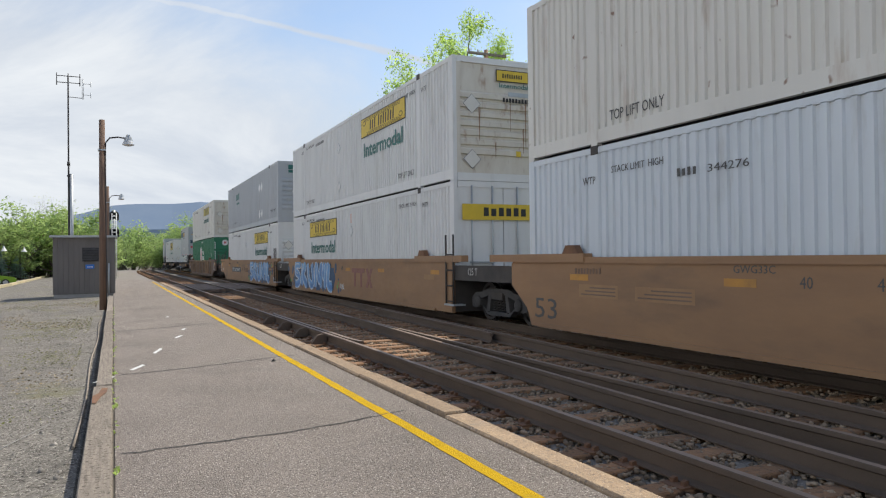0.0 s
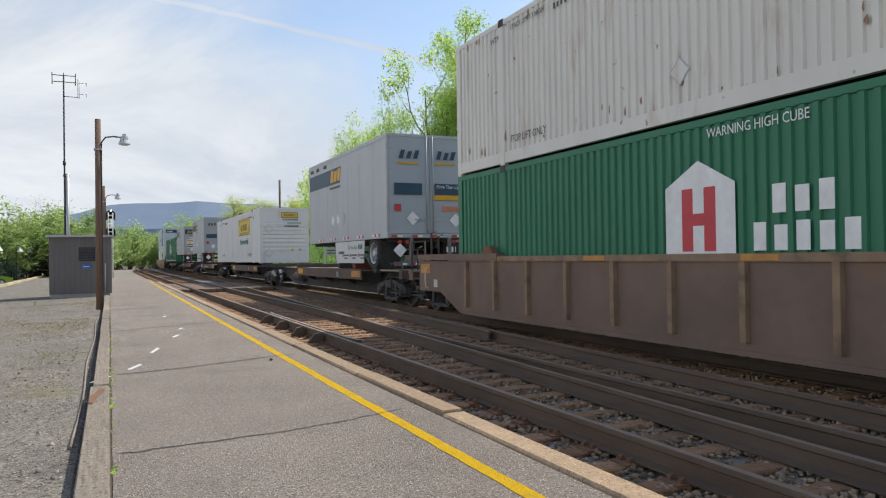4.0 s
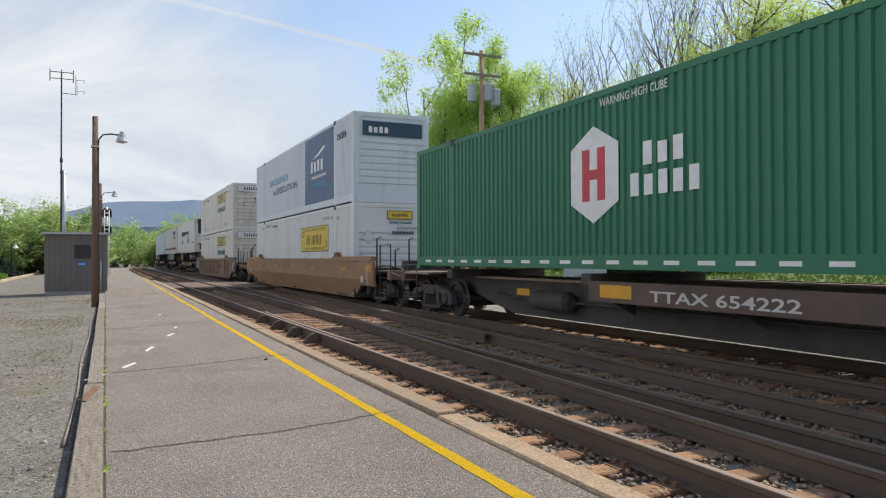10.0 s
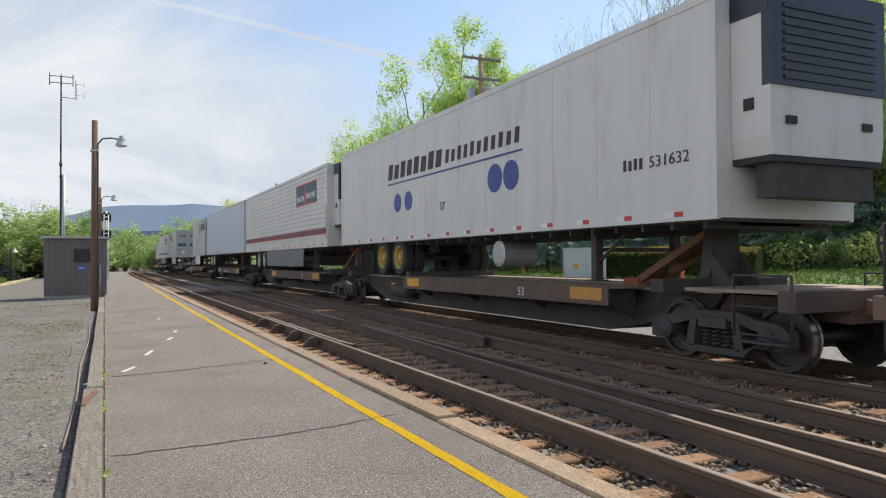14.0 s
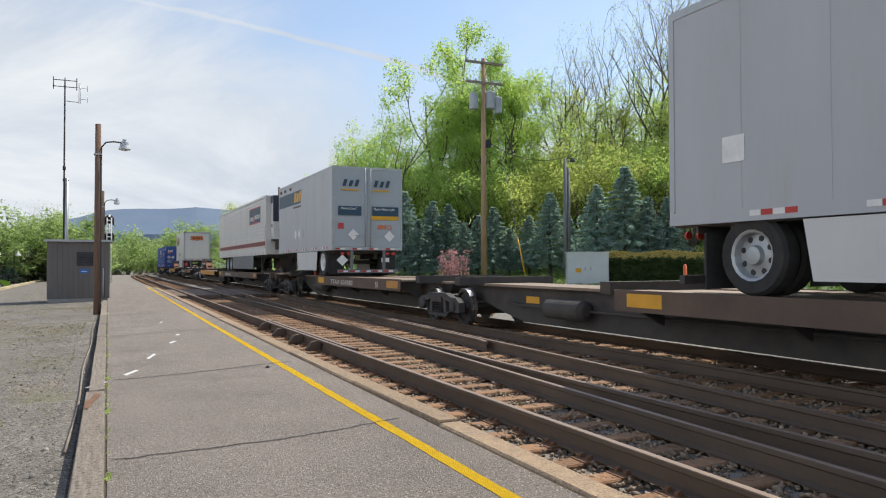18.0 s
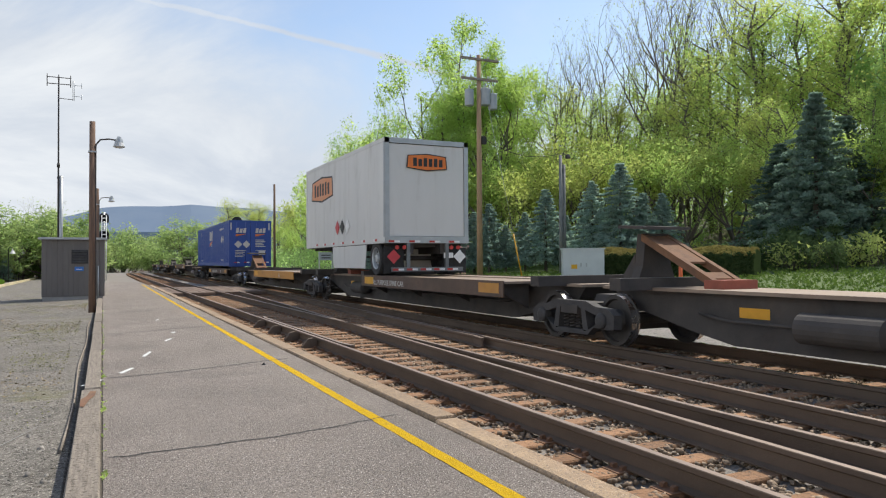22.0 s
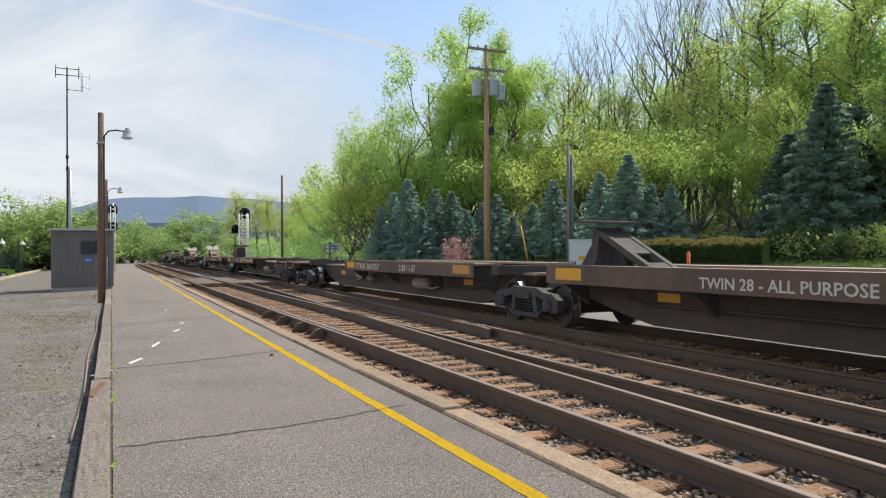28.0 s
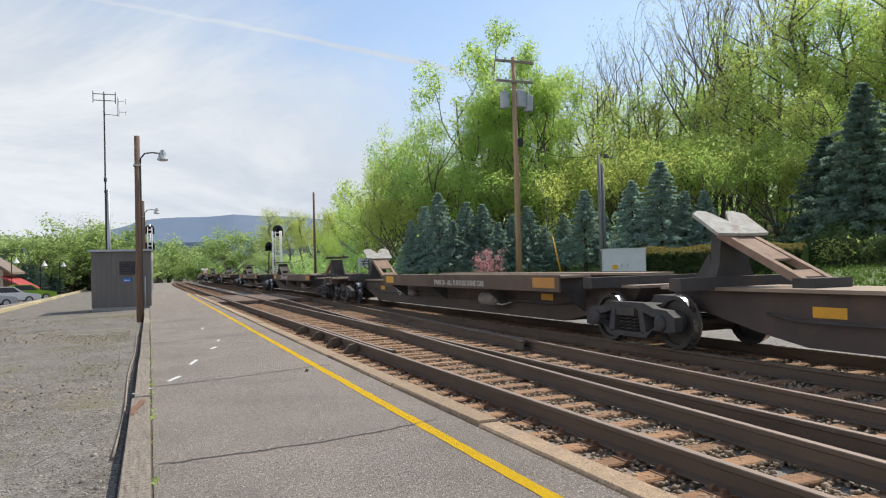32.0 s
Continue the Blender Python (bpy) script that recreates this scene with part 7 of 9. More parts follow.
def lamp_post(x, y, z, h, label):
    p = thing("lamp_post", label, "lamp post", "platform lamp posts", at=Matrix.Translation((x, y, z)))
    part("post", Mesher().tube([(0, 0, -0.3), (0.0, 0, h * 0.5), (0, 0, h)], 0.105, 10, r1=0.085), M_POLE, p, "weathered brown timber post")
    part("bracket_arm", Mesher().tube([(0.09, 0, h - 0.95), (0.1, 0, h - 0.72), (0.22, 0, h - 0.56), (0.45, 0, h - 0.52), (0.66, 0, h - 0.54)], 0.024, 8), M_FRAME, p, "curved steel bracket")
    head = part("lamp_head", Mesher().lathe((0.76, 0, h - 0.62), "z", [(0.2, 0.02), (0.19, 0.06), (0.12, 0.07), (0.11, 0.11), (0.0, 0.13)], 14), M_GALV, p, "grey metal lamp head")
    part("reflector", Mesher().lathe((0.76, 0, h - 0.76), "z", [(0.14, 0.13), (0.02, 0.18), (0.0, 0.17), (-0.03, 0.08)], 16), plain("lamp_glass", (0.55, 0.56, 0.56), 0.3), head, "pale lamp reflector")
    part("clamp", Mesher().box(-0.12, -0.12, h - 0.98, 0.12, 0.12, h - 0.93), M_GALV, p)
    part("conduit", Mesher().tube([(0.1, -0.03, 0.0), (0.1, -0.03, h - 0.9)], 0.018, 6), M_FRAME, p)
    return p


lamp_post(-0.3, 25.2, -0.15, 6.0, "brown timber lamp post with a curved arm beside the platform")
lamp_post(-0.29, 47.6, -0.15, 6.0, "brown timber lamp post farther along the platform")


def make_tower():
    t = thing("antenna_mast", "tall slim grey radio mast with crossed dipole antennas", "antenna mast", at=Matrix.Translation((-1.97, 40.0, -0.2)))
    part("lower_pipe", Mesher().tube([(0.12, 0, -0.3), (0.12, 0, 5.9)], 0.085, 10), M_GALV, t, "thick galvanised support pipe")
    part("mast", Mesher().tube([(0, 0, -0.3), (0, 0, 6.4), (0, 0, 10.75)], 0.045, 8, r1=0.035), M_FRAME, t, "slim steel mast")
    part("collar", Mesher().tube([(0, 0, 6.3), (0, 0, 6.5)], 0.07, 8), M_FRAME, t)
    part("clamp", Mesher().box(-0.06, -0.05, 5.75, 0.2, 0.05, 5.85), M_FRAME, t)
    for z in (10.4, 10.72):
        part("cross_arm", Mesher().tube([(-0.5, 0, z), (0.55, 0, z)], 0.02, 6), M_FRAME, t)
    for x in (-0.5, 0.0, 0.52):
        part("dipole", Mesher().tube([(x, 0, 10.26), (x, 0, 10.86)], 0.022, 6), M_FRAME, t)
    part("outrigger", Mesher().tube([(0, 0, 9.7), (0.62, 0, 9.68)], 0.015, 6), M_FRAME, t)
    part("folded_dipole", Mesher().tube([(0.62, 0, 9.62), (0.62, 0, 10.62), (0.68, 0, 10.62), (0.68, 0, 9.62)], 0.013, 6), M_GALV, t)
    for z in (9.85, 10.4):
        part("antenna_arm", Mesher().tube([(0.65, 0, z), (1.0, 0, z)], 0.012, 6), M_GALV, t)
        part("antenna_tip", Mesher().tube([(1.0, 0, z - 0.14), (1.0, 0, z + 0.14)], 0.012, 6), M_GALV, t)


make_tower()


def signal_head(parent, x, y, z, s=1.0):
    d = part("target", Mesher().lathe((x, y, z), "y", [(0.0, 0.46 * s), (0.03, 0.46 * s)], 24).box(x - 0.46 * s, y, z - 0.55 * s, x + 0.46 * s, y + 0.03, z), M_BLACK, parent, "black signal target")
    for k in (-0.28, 0.12):
        part("hood", Mesher().lathe((x, y - 0.12, z + k * s), "y", [(-0.14, 0.15 * s), (0.12, 0.15 * s), (0.12, 0.11 * s), (-0.14, 0.13 * s)], 14), M_BLACK, d)
    return d


def ladder(parent, x, y, z0, z1, w, step, material, r=0.025):
    for s in (-1, 1):
        part("ladder_rail", Mesher().tube([(x + s * w / 2, y, z0), (x + s * w / 2, y, z1)], r, 6), material, parent)
    for k in range(int((z1 - z0) / step)):
        part("rung", Mesher().tube([(x - w / 2, y, z0 + (k + 0.5) * step), (x + w / 2, y, z0 + (k + 0.5) * step)], r * 0.8, 5), material, parent)


def make_signals():
    m = thing("railway_signal", "grey signal mast with two black round-topped heads", "signal", "railway signals", at=Matrix.Translation((0.1, 70.0, -0.3)))
    part("mast", Mesher().tube([(0, 0, -0.2), (0, 0, 6.2)], 0.09, 8), M_GALV, m)
    signal_head(m, 0.0, 0.15, 5.75, 0.85)
    signal_head(m, 0.0, 0.15, 4.3, 0.85)
    ladder(m, 0.0, -0.2, 0.2, 5.9, 0.36, 0.35, M_WHITE, 0.04)
    g = thing("railway_signal", "silver lattice signal mast with black heads beside the track", "signal", "railway signals", at=Matrix.Translation((12.0, 74.2, -0.5)))
    for x in (-0.42, 0.42):
        for y in (-0.3, 0.3):
            part("leg", Mesher().tube([(x, y, -0.2), (x, y, 5.9)], 0.045, 6), M_WHITE, g)
    ladder(g, 0.0, -0.42, 0.2, 5.9, 0.42, 0.38, M_WHITE, 0.032)
    for k in range(10):
        z = 0.3 + k * 0.6
        part("brace_ring", Mesher().tube([(-0.42, -0.3, z), (0.42, -0.3, z), (0.42, 0.3, z), (-0.42, 0.3, z), (-0.42, -0.3, z)], 0.03, 5), M_WHITE, g)
        if k < 9:
            part("lattice", Mesher().tube([(-0.42 if k % 2 else 0.42, 0.3, z), (0.42 if k % 2 else -0.42, 0.3, z + 0.6)], 0.022, 6), M_WHITE, g)
    signal_head(g, 0.2, 0.5, 6.0, 1.15)
    signal_head(g, -0.7, 0.4, 4.4, 0.9)


make_signals()

# ---- along the far side of the tracks ----
def utility_pole():
    x, y = 17.9, 33.6
    z = lie(x, y)
    p = thing("utility_pole", "brown timber utility pole with crossarms and grey transformers", "utility pole", at=Matrix.Translation((x, y, z)))
    H = 12.25 - z
    part("pole", Mesher().tube([(0, 0, -0.5), (0, 0, H * 0.5), (0, 0, H)], 0.17, 12, r1=0.11), M_POLE_GREY, p, "weathered timber pole")
    for zz, w in ((H - 0.25, 1.25), (H - 1.3, 1.2)):
        arm = part("crossarm", Mesher().box(-w * 0.9, -0.16, zz - 0.06, w * 0.9, -0.05, zz + 0.06), M_TIMBER, p, "grey timber crossarm")
        for k in (-0.95, -0.5, 0.5, 0.95):
            part("insulator", Mesher().lathe((k * w * 0.85, -0.1, zz + 0.06), "z", [(0.0, 0.02), (0.05, 0.045), (0.1, 0.05), (0.14, 0.03)], 10), M_GALV, arm)
        part("arm_brace", Mesher().tube([(0.5, -0.1, zz - 0.05), (0.05, -0.12, zz - 0.55)], 0.018, 6), M_GALV, p)
    for k, (dx, zz, r, h) in enumerate(((-0.62, H - 2.75, 0.24, 0.85), (0.35, H - 2.65, 0.27, 0.9), (0.78, H - 2.85, 0.24, 0.85))):
        t = part("transformer", Mesher().lathe((dx, -0.1, zz), "z", [(0.0, r * 0.85), (0.04, r), (h - 0.05, r), (h, r * 0.9), (h + 0.05, r * 0.3)], 18), surface("transformer_grey", (0.36, 0.39, 0.41), (0.3, 0.33, 0.35), 3, 0.5) if k == 0 else bpy.data.materials["transformer_grey"], p, "grey pole transformer")
        part("bushing", Mesher().tube([(dx, -0.1, zz + h), (dx, -0.1, zz + h + 0.22)], 0.03, 6), M_GALV, t)
    part("junction_box", Mesher().box(0.08, -0.2, H - 4.7, 0.34, 0.05, H - 4.3), M_BLACK, p)
    lead = [(0.2, -0.1, H - 4.4)] + [(0.2 + 4.8 * t, -0.6 * t, H - 4.4 - 0.55 * t - 1.1 * math.sin(t * math.pi) * 0.5) for t in (0.15, 0.3, 0.5, 0.7, 0.85, 1.0)]
    part("service_wire", Mesher().tube(lead, 0.014, 5), M_BLACK, p, "thin black service wire")


utility_pole()


def plain_pole(x, y, h, r, material, label, lamp=False, arm=False):
    z = lie(x, y)
    p = thing("street_pole" if lamp else "utility_pole", label, "pole", at=Matrix.Translation((x, y, z)))
    part("pole", Mesher().tube([(0, 0, -0.5), (0, 0, h)], r, 10, r1=r * 0.75), material, p)
    if lamp:
        part("second_pole", Mesher().tube([(0.24, 0.05, -0.5), (0.24, 0.05, h - 0.5)], r * 0.8, 8), material, p)
        part("bracket_arm", Mesher().tube([(0, 0, h - 0.1), (0.15, -0.1, h + 0.05), (0.35, -0.15, h - 0.02)], 0.03, 6), M_FRAME, p)
        part("lamp_head", Mesher().lathe((0.38, -0.15, h - 0.18), "z", [(0.0, 0.16), (0.08, 0.15), (0.2, 0.08), (0.24, 0.03)], 12), M_FRAME, p, "dark flood lamp head")
        part("coil", Mesher().tube([(0.3, -0.1, h - 0.3), (0.42, -0.12, h - 0.7), (0.3, -0.1, h - 0.95), (0.26, 0, h - 0.6)], 0.012, 5), M_BLACK, p)
    if arm:
        part("crossarm", Mesher().box(-0.8, -0.1, h - 0.5, 0.8, 0.0, h - 0.4), material, p)
    return p


plain_pole(22.6, 33.0, 6.5, 0.12, M_STEEL_GREY, "paired grey steel pole with a flood lamp", lamp=True)
plain_pole(15.7, 73.5, 9.0, 0.14, M_POLE, "dark timber pole beside the road")
plain_pole(24.0, 96.0, 8.6, 0.12, M_GALV, "slim pale pole before the trees")


def cabinet():
    x, y = 17.85, 25.95
    z = lie(x, y)
    c = thing("utility_cabinet", "pale grey steel utility cabinet on the grass verge", "cabinet", at=Matrix.Translation((x, y, z)) @ Matrix.Rotation(radians(-30), 4, "Z"))
    paint = surface("cabinet_grey", (0.55, 0.58, 0.60), (0.48, 0.51, 0.53), 2, 0.45)
    part("body", Mesher().box(0, 0, 0.1, 1.75, 0.9, 1.45), paint, c)
    part("plinth", Mesher().box(-0.08, -0.08, -0.3, 1.83, 0.98, 0.1), M_GALV, c, "concrete plinth")
    part("lid", Mesher().box(-0.04, -0.04, 1.45, 1.79, 0.94, 1.5), paint, c)
    for a in (0.03, 0.9):
        d = part("door", Mesher().box(a, -0.02, 0.16, a + 0.82, 0.0, 1.4), paint, c)
        part("handle", Mesher().box(a + (0.7 if a < 0.5 else 0.06), -0.045, 0.7, a + (0.76 if a < 0.5 else 0.12), -0.02, 0.86), M_GALV, d)
    part("notice", Mesher().box(0.35, -0.025, 0.62, 0.6, -0.021, 0.8), P_AMBER, c, "small warning notice")


cabinet()


def marker(x, y, h):
    z = lie(x, y)
    s = thing("marker_post", "orange plastic marker post in the grass", "marker post", at=Matrix.Translation((x, y, z)))
    part("post", Mesher().tube([(0, 0, -0.2), (0, 0, h)], 0.055, 8), plain("marker_orange", (0.72, 0.14, 0.03), 0.5), s)
    part("cap", Mesher().lathe((0, 0, h), "z", [(0.0, 0.055), (0.03, 0.045), (0.05, 0.02)], 8), bpy.data.materials["marker_orange"], s)


marker(16.0, 17.0, 1.0)


def guy_marker():
    x, y = 18.8, 31.0
    z = lie(x, y)
    g = thing("guy_wire", "steel guy wire with a yellow plastic guard", "guy wire", at=Matrix.Translation((x, y, z)))
    part("wire", Mesher().tube([(0.5, 0.6, -0.1), (-0.75, 2.6, 11.0)], 0.01, 5), M_GALV, g)
    part("guard", Mesher().tube([(0.47, 0.65, 0.15), (0.22, 1.05, 2.3)], 0.035, 6), M_REFLECT_Y, g, "yellow plastic guard")


guy_marker()


def station_sign():
    x, y = 16.5, 57.7
    z = lie(x, y)
    s = thing("station_sign", "white name sign on two white posts", "sign", at=Matrix.Translation((x, y, z)))
    for a in (-0.55, 0.55):
        part("post", Mesher().box(a - 0.05, -0.05, -0.3, a + 0.05, 0.05, 1.9), M_WHITE, s)
    b = part("board", Mesher().box(-0.5, -0.04, 1.2, 0.5, 0.0, 1.85), plain("sign_white", (0.66, 0.68, 0.7), 0.5), s)
    for k in range(2):
        part("text_bar", Mesher().box(-0.38, -0.046, 1.35 + k * 0.22, 0.38, -0.041, 1.43 + k * 0.22), M_FRAME, b)


station_sign()


# ---- station yard beyond the lot ----
def house():
    h = thing("station_house", "cream gabled house with a red metal awning", "house", at=Matrix.Translation((-12.3, 76.0, -1.1)))
    cream = surface("cream_wall", (0.5, 0.46, 0.36), (0.44, 0.4, 0.32), 2, 0.8)
    shingle = surface("brown_shingle", (0.24, 0.19, 0.15), (0.17, 0.13, 0.11), 4, 0.9, bump=0.4, bump_scale=12)
    red = surface("red_metal_awning", (0.45, 0.05, 0.05), (0.36, 0.04, 0.045), 2, 0.5)
    part("wall", Mesher().box(-8, 0, -0.5, 0, 7, 3.2), cream, h, "cream wall")
    part("gable", Mesher().prism([(-8, 3.2), (0, 3.2), (-4, 6.0)], "y", 0.1, 6.9), cream, h)
    part("roof", Mesher().prism([(0.7, 2.85), (0.7, 3.05), (-4, 6.4), (-4, 6.15)], "y", -0.7, 7.7), shingle, h, "brown shingle roof slope")
    part("roof", Mesher().prism([(-8.7, 2.85), (-8.7, 3.05), (-4, 6.4), (-4, 6.15)], "y", -0.7, 7.7), shingle, h, "brown shingle roof slope")
    part("awning", Mesher().prism([(0.0, 2.55), (0.0, 2.7), (2.1, 1.45), (2.1, 1.35)], "y", -1.0, 7.2), red, h, "red sloping awning")
    for y in (-0.8, 3.0, 7.0):
        part("awning_post", Mesher().box(1.85, y - 0.06, -0.4, 1.97, y + 0.06, 1.5), M_WHITE, h)
    for x in (-6.0, -3.4, -1.4):
        w = part("window", Mesher().box(x - 0.5, -0.05, 0.9, x + 0.5, 0.02, 2.2), M_WHITE, h, "white window frame")
        part("pane", Mesher().box(x - 0.42, -0.06, 0.98, x + 0.42, -0.05, 2.12), M_GLASS_DARK, w)
    part("door", Mesher().box(0.0, 3.2, -0.3, 0.05, 4.2, 1.8), M_GLASS_DARK, h)


house()


def parked_car(x, y, turn, colour, label):
    c = thing("parked_car", label, "car", "parked cars", at=Matrix.Translation((x, y, lie(x, y) - 0.02)) @ Matrix.Rotation(turn, 4, "Z"))
    paint = plain("car_" + colour, {"green": (0.2, 0.36, 0.02), "white": (0.66, 0.67, 0.68), "silver": (0.4, 0.41, 0.43)}[colour], 0.3)
    part("body", Mesher().prism([(-2.15, 0.3), (2.1, 0.3), (2.2, 0.55), (2.0, 0.78), (1.0, 0.92), (-1.8, 0.95), (-2.2, 0.85), (-2.25, 0.5)], "y", -0.86, 0.86), paint, c)
    part("cabin", Mesher().prism([(-1.75, 0.94), (1.0, 0.91), (0.25, 1.42), (-1.1, 1.46)], "y", -0.72, 0.72), paint, c)
    for s in (-1, 1):
        part("side_window", Mesher().prism([(-1.45, 0.97), (0.7, 0.95), (0.18, 1.36), (-1.02, 1.39)], "y", *sorted((s * 0.72, s * 0.735))), M_GLASS_DARK, c, "dark side window")
        part("head_lamp", Mesher().box(2.02, s * 0.62 - 0.14, 0.58, 2.17, s * 0.62 + 0.14, 0.7), M_WHITE, c)
        for xx in (-1.35, 1.3):
            w = part("wheel", Mesher().lathe((xx, s * 0.8, 0.31), "y", [(-0.1, 0.2), (-0.1, 0.31), (0.1, 0.31), (0.1, 0.2)], 18), M_RUBBER, c, "black tyre")
            part("rim", Mesher().lathe((xx, s * 0.86, 0.31), "y", [(-0.05, 0.2), (0.05, 0.19), (0.03, 0.04)], 14), M_GALV, w)
    return c


parked_car(-10.0, 73.0, radians(20), "green", "small bright green parked car")
parked_car(-10.7, 69.0, radians(15), "white", "white parked car in the station yard")
parked_car(-12.2, 68.0, radians(15), "silver", "silver parked car in the station yard")


def yard_lamp(x, y, z):
    g = lie(x, y)
    p = thing("yard_lamp", "black hooked post with a white bell lamp", "lamp post", "yard lamps", at=Matrix.Translation((x, y, g)))
    hh = z - g
    part("post", Mesher().tube([(0, 0, -0.2), (0, 0, hh + 0.5), (0.15, 0, hh + 0.7), (0.35, 0, hh + 0.6)], 0.04, 6), M_BLACK, p)
    part("bell", Mesher().lathe((0.37, 0, hh), "z", [(0.0, 0.28), (0.08, 0.24), (0.3, 0.1), (0.5, 0.03)], 14), M_WHITE, p, "white bell shade")


for az, d, el in ((-8.7, 74, 1.0), (-7.0, 80, 0.75), (-5.8, 86, 0.7), (-5.2, 92, 0.65)):
    yard_lamp(d * math.sin(radians(az)), d * math.cos(radians(az)), 1.4 + d * math.tan(radians(el)))


def yard_fence():
    f = thing("yard_fence", "low black steel rail fence along the road", "fence")
    pts = [(-9.4, 78 + 5 * k) for k in range(9)]
    for (x, y) in pts:
        part("post", Mesher().box(x - 0.04, y - 0.04, lie(x, y) - 0.2, x + 0.04, y + 0.04, lie(x, y) + 1.0), M_BLACK, f)
    for (x, y), (a, b) in zip(pts, pts[1:]):
        for q in (0.45, 0.95):
            part("rail", Mesher().tube([(x, y, lie(x, y) + q), (a, b, lie(a, b) + q)], 0.03, 6), M_BLACK, f)


yard_fence()
road_me = Mesher()
rv = [(x, y, lie(x, y) + 0.02) for y in (20, 40, 60, 80, 100, 130, 170) for x in (-13.5, -11, -8.5, -6.9)]
road_me.add(rv, [(4 * j + i, 4 * j + i + 1, 4 * j + i + 5, 4 * j + i + 4) for j in range(6) for i in range(3)])
solid("yard_road", road_me, M_ASPHALT, "grey asphalt road beyond the gravel lot", kind="structure")
lawn = Mesher()
lv = [(x, y, lie(x, y) + 0.03) for y in (74, 90, 110, 140, 180) for x in (-40, -25, -14)]
lawn.add(lv, [(3 * j + i, 3 * j + i + 1, 3 * j + i + 4, 3 * j + i + 3) for j in range(4) for i in range(2)])
solid("yard_lawn", lawn, M_GRASS, "mown grass beyond the road", kind="structure")

# far ridge
ridge = Mesher()
pts = []
for k in range(61):
    az = -25 + k * 1.0
    top = 4.35 - 0.06 * abs(az - 6) - (0.9 * max(0.0, -az - 0.5) ** 0.8 * 0.35) - 0.02 * max(0, az - 12) ** 1.2
    pts.append((az, max(1.2, top + 0.10 * noise.noise(Vector((az * 0.35, 0, 0))))))
D = 2600.0
v = []
for az, el in pts:
    for d, z in ((D, -40), (D, 1.4 + D * math.tan(radians(el)) * 0.55), (D + 250, 1.4 + (D + 250) * math.tan(radians(el)))):
        v.append((d * math.sin(radians(az)), d * math.cos(radians(az)), z))
ridge.add(v, [(3 * k + i, 3 * k + i + 1, 3 * k + i + 4, 3 * k + i + 3) for k in range(60) for i in range(2)])
solid("backdrop", ridge, M_RIDGE, "long wooded ridge in the distance with blue haze in its colour", kind="structure")


# ---- trees and shrubs ----
def leaf_mesh(name, centres, spread, count, size, material, rs, flat=0.0, droop=0.0):
    """Many small leaf blades round the given centres; spread and count may differ from centre to centre."""
    c = np.repeat(np.asarray(centres, float), count, axis=0)
    s = np.repeat(np.broadcast_to(np.asarray(spread, float), (len(centres),)), count)
    n = len(c)
    d = rs.normal(size=(n, 3))
    d /= np.linalg.norm(d, axis=1, keepdims=True)
    p = c + d * (s * rs.rand(n) ** 0.55)[:, None]
    a = rs.normal(size=(n, 3)) * (1, 1, 1 - flat)
    a[:, 2] -= droop
    a /= np.linalg.norm(a, axis=1, keepdims=True)
    b = np.cross(a, rs.normal(size=(n, 3)))
    b /= np.linalg.norm(b, axis=1, keepdims=True)
    w = (np.repeat(np.broadcast_to(np.asarray(size, float), (len(centres),)), count) * (0.6 + 0.8 * rs.rand(n)))[:, None]
    v = np.stack([p - a * w, p + a * w * 0.7 + b * w * 0.55, p + a * w * 0.7 - b * w * 0.55], 1).reshape(-1, 3)
    me = bpy.data.meshes.new(name)
    me.vertices.add(3 * n), me.loops.add(3 * n), me.polygons.add(n)
    me.vertices.foreach_set("co", v.ravel().astype(np.float32))
    me.loops.foreach_set("vertex_index", np.arange(3 * n, dtype=np.int32))
    me.polygons.foreach_set("loop_start", np.arange(0, 3 * n, 3, dtype=np.int32))
    me.materials.append(material)
    me.update(calc_edges=True)
    return me


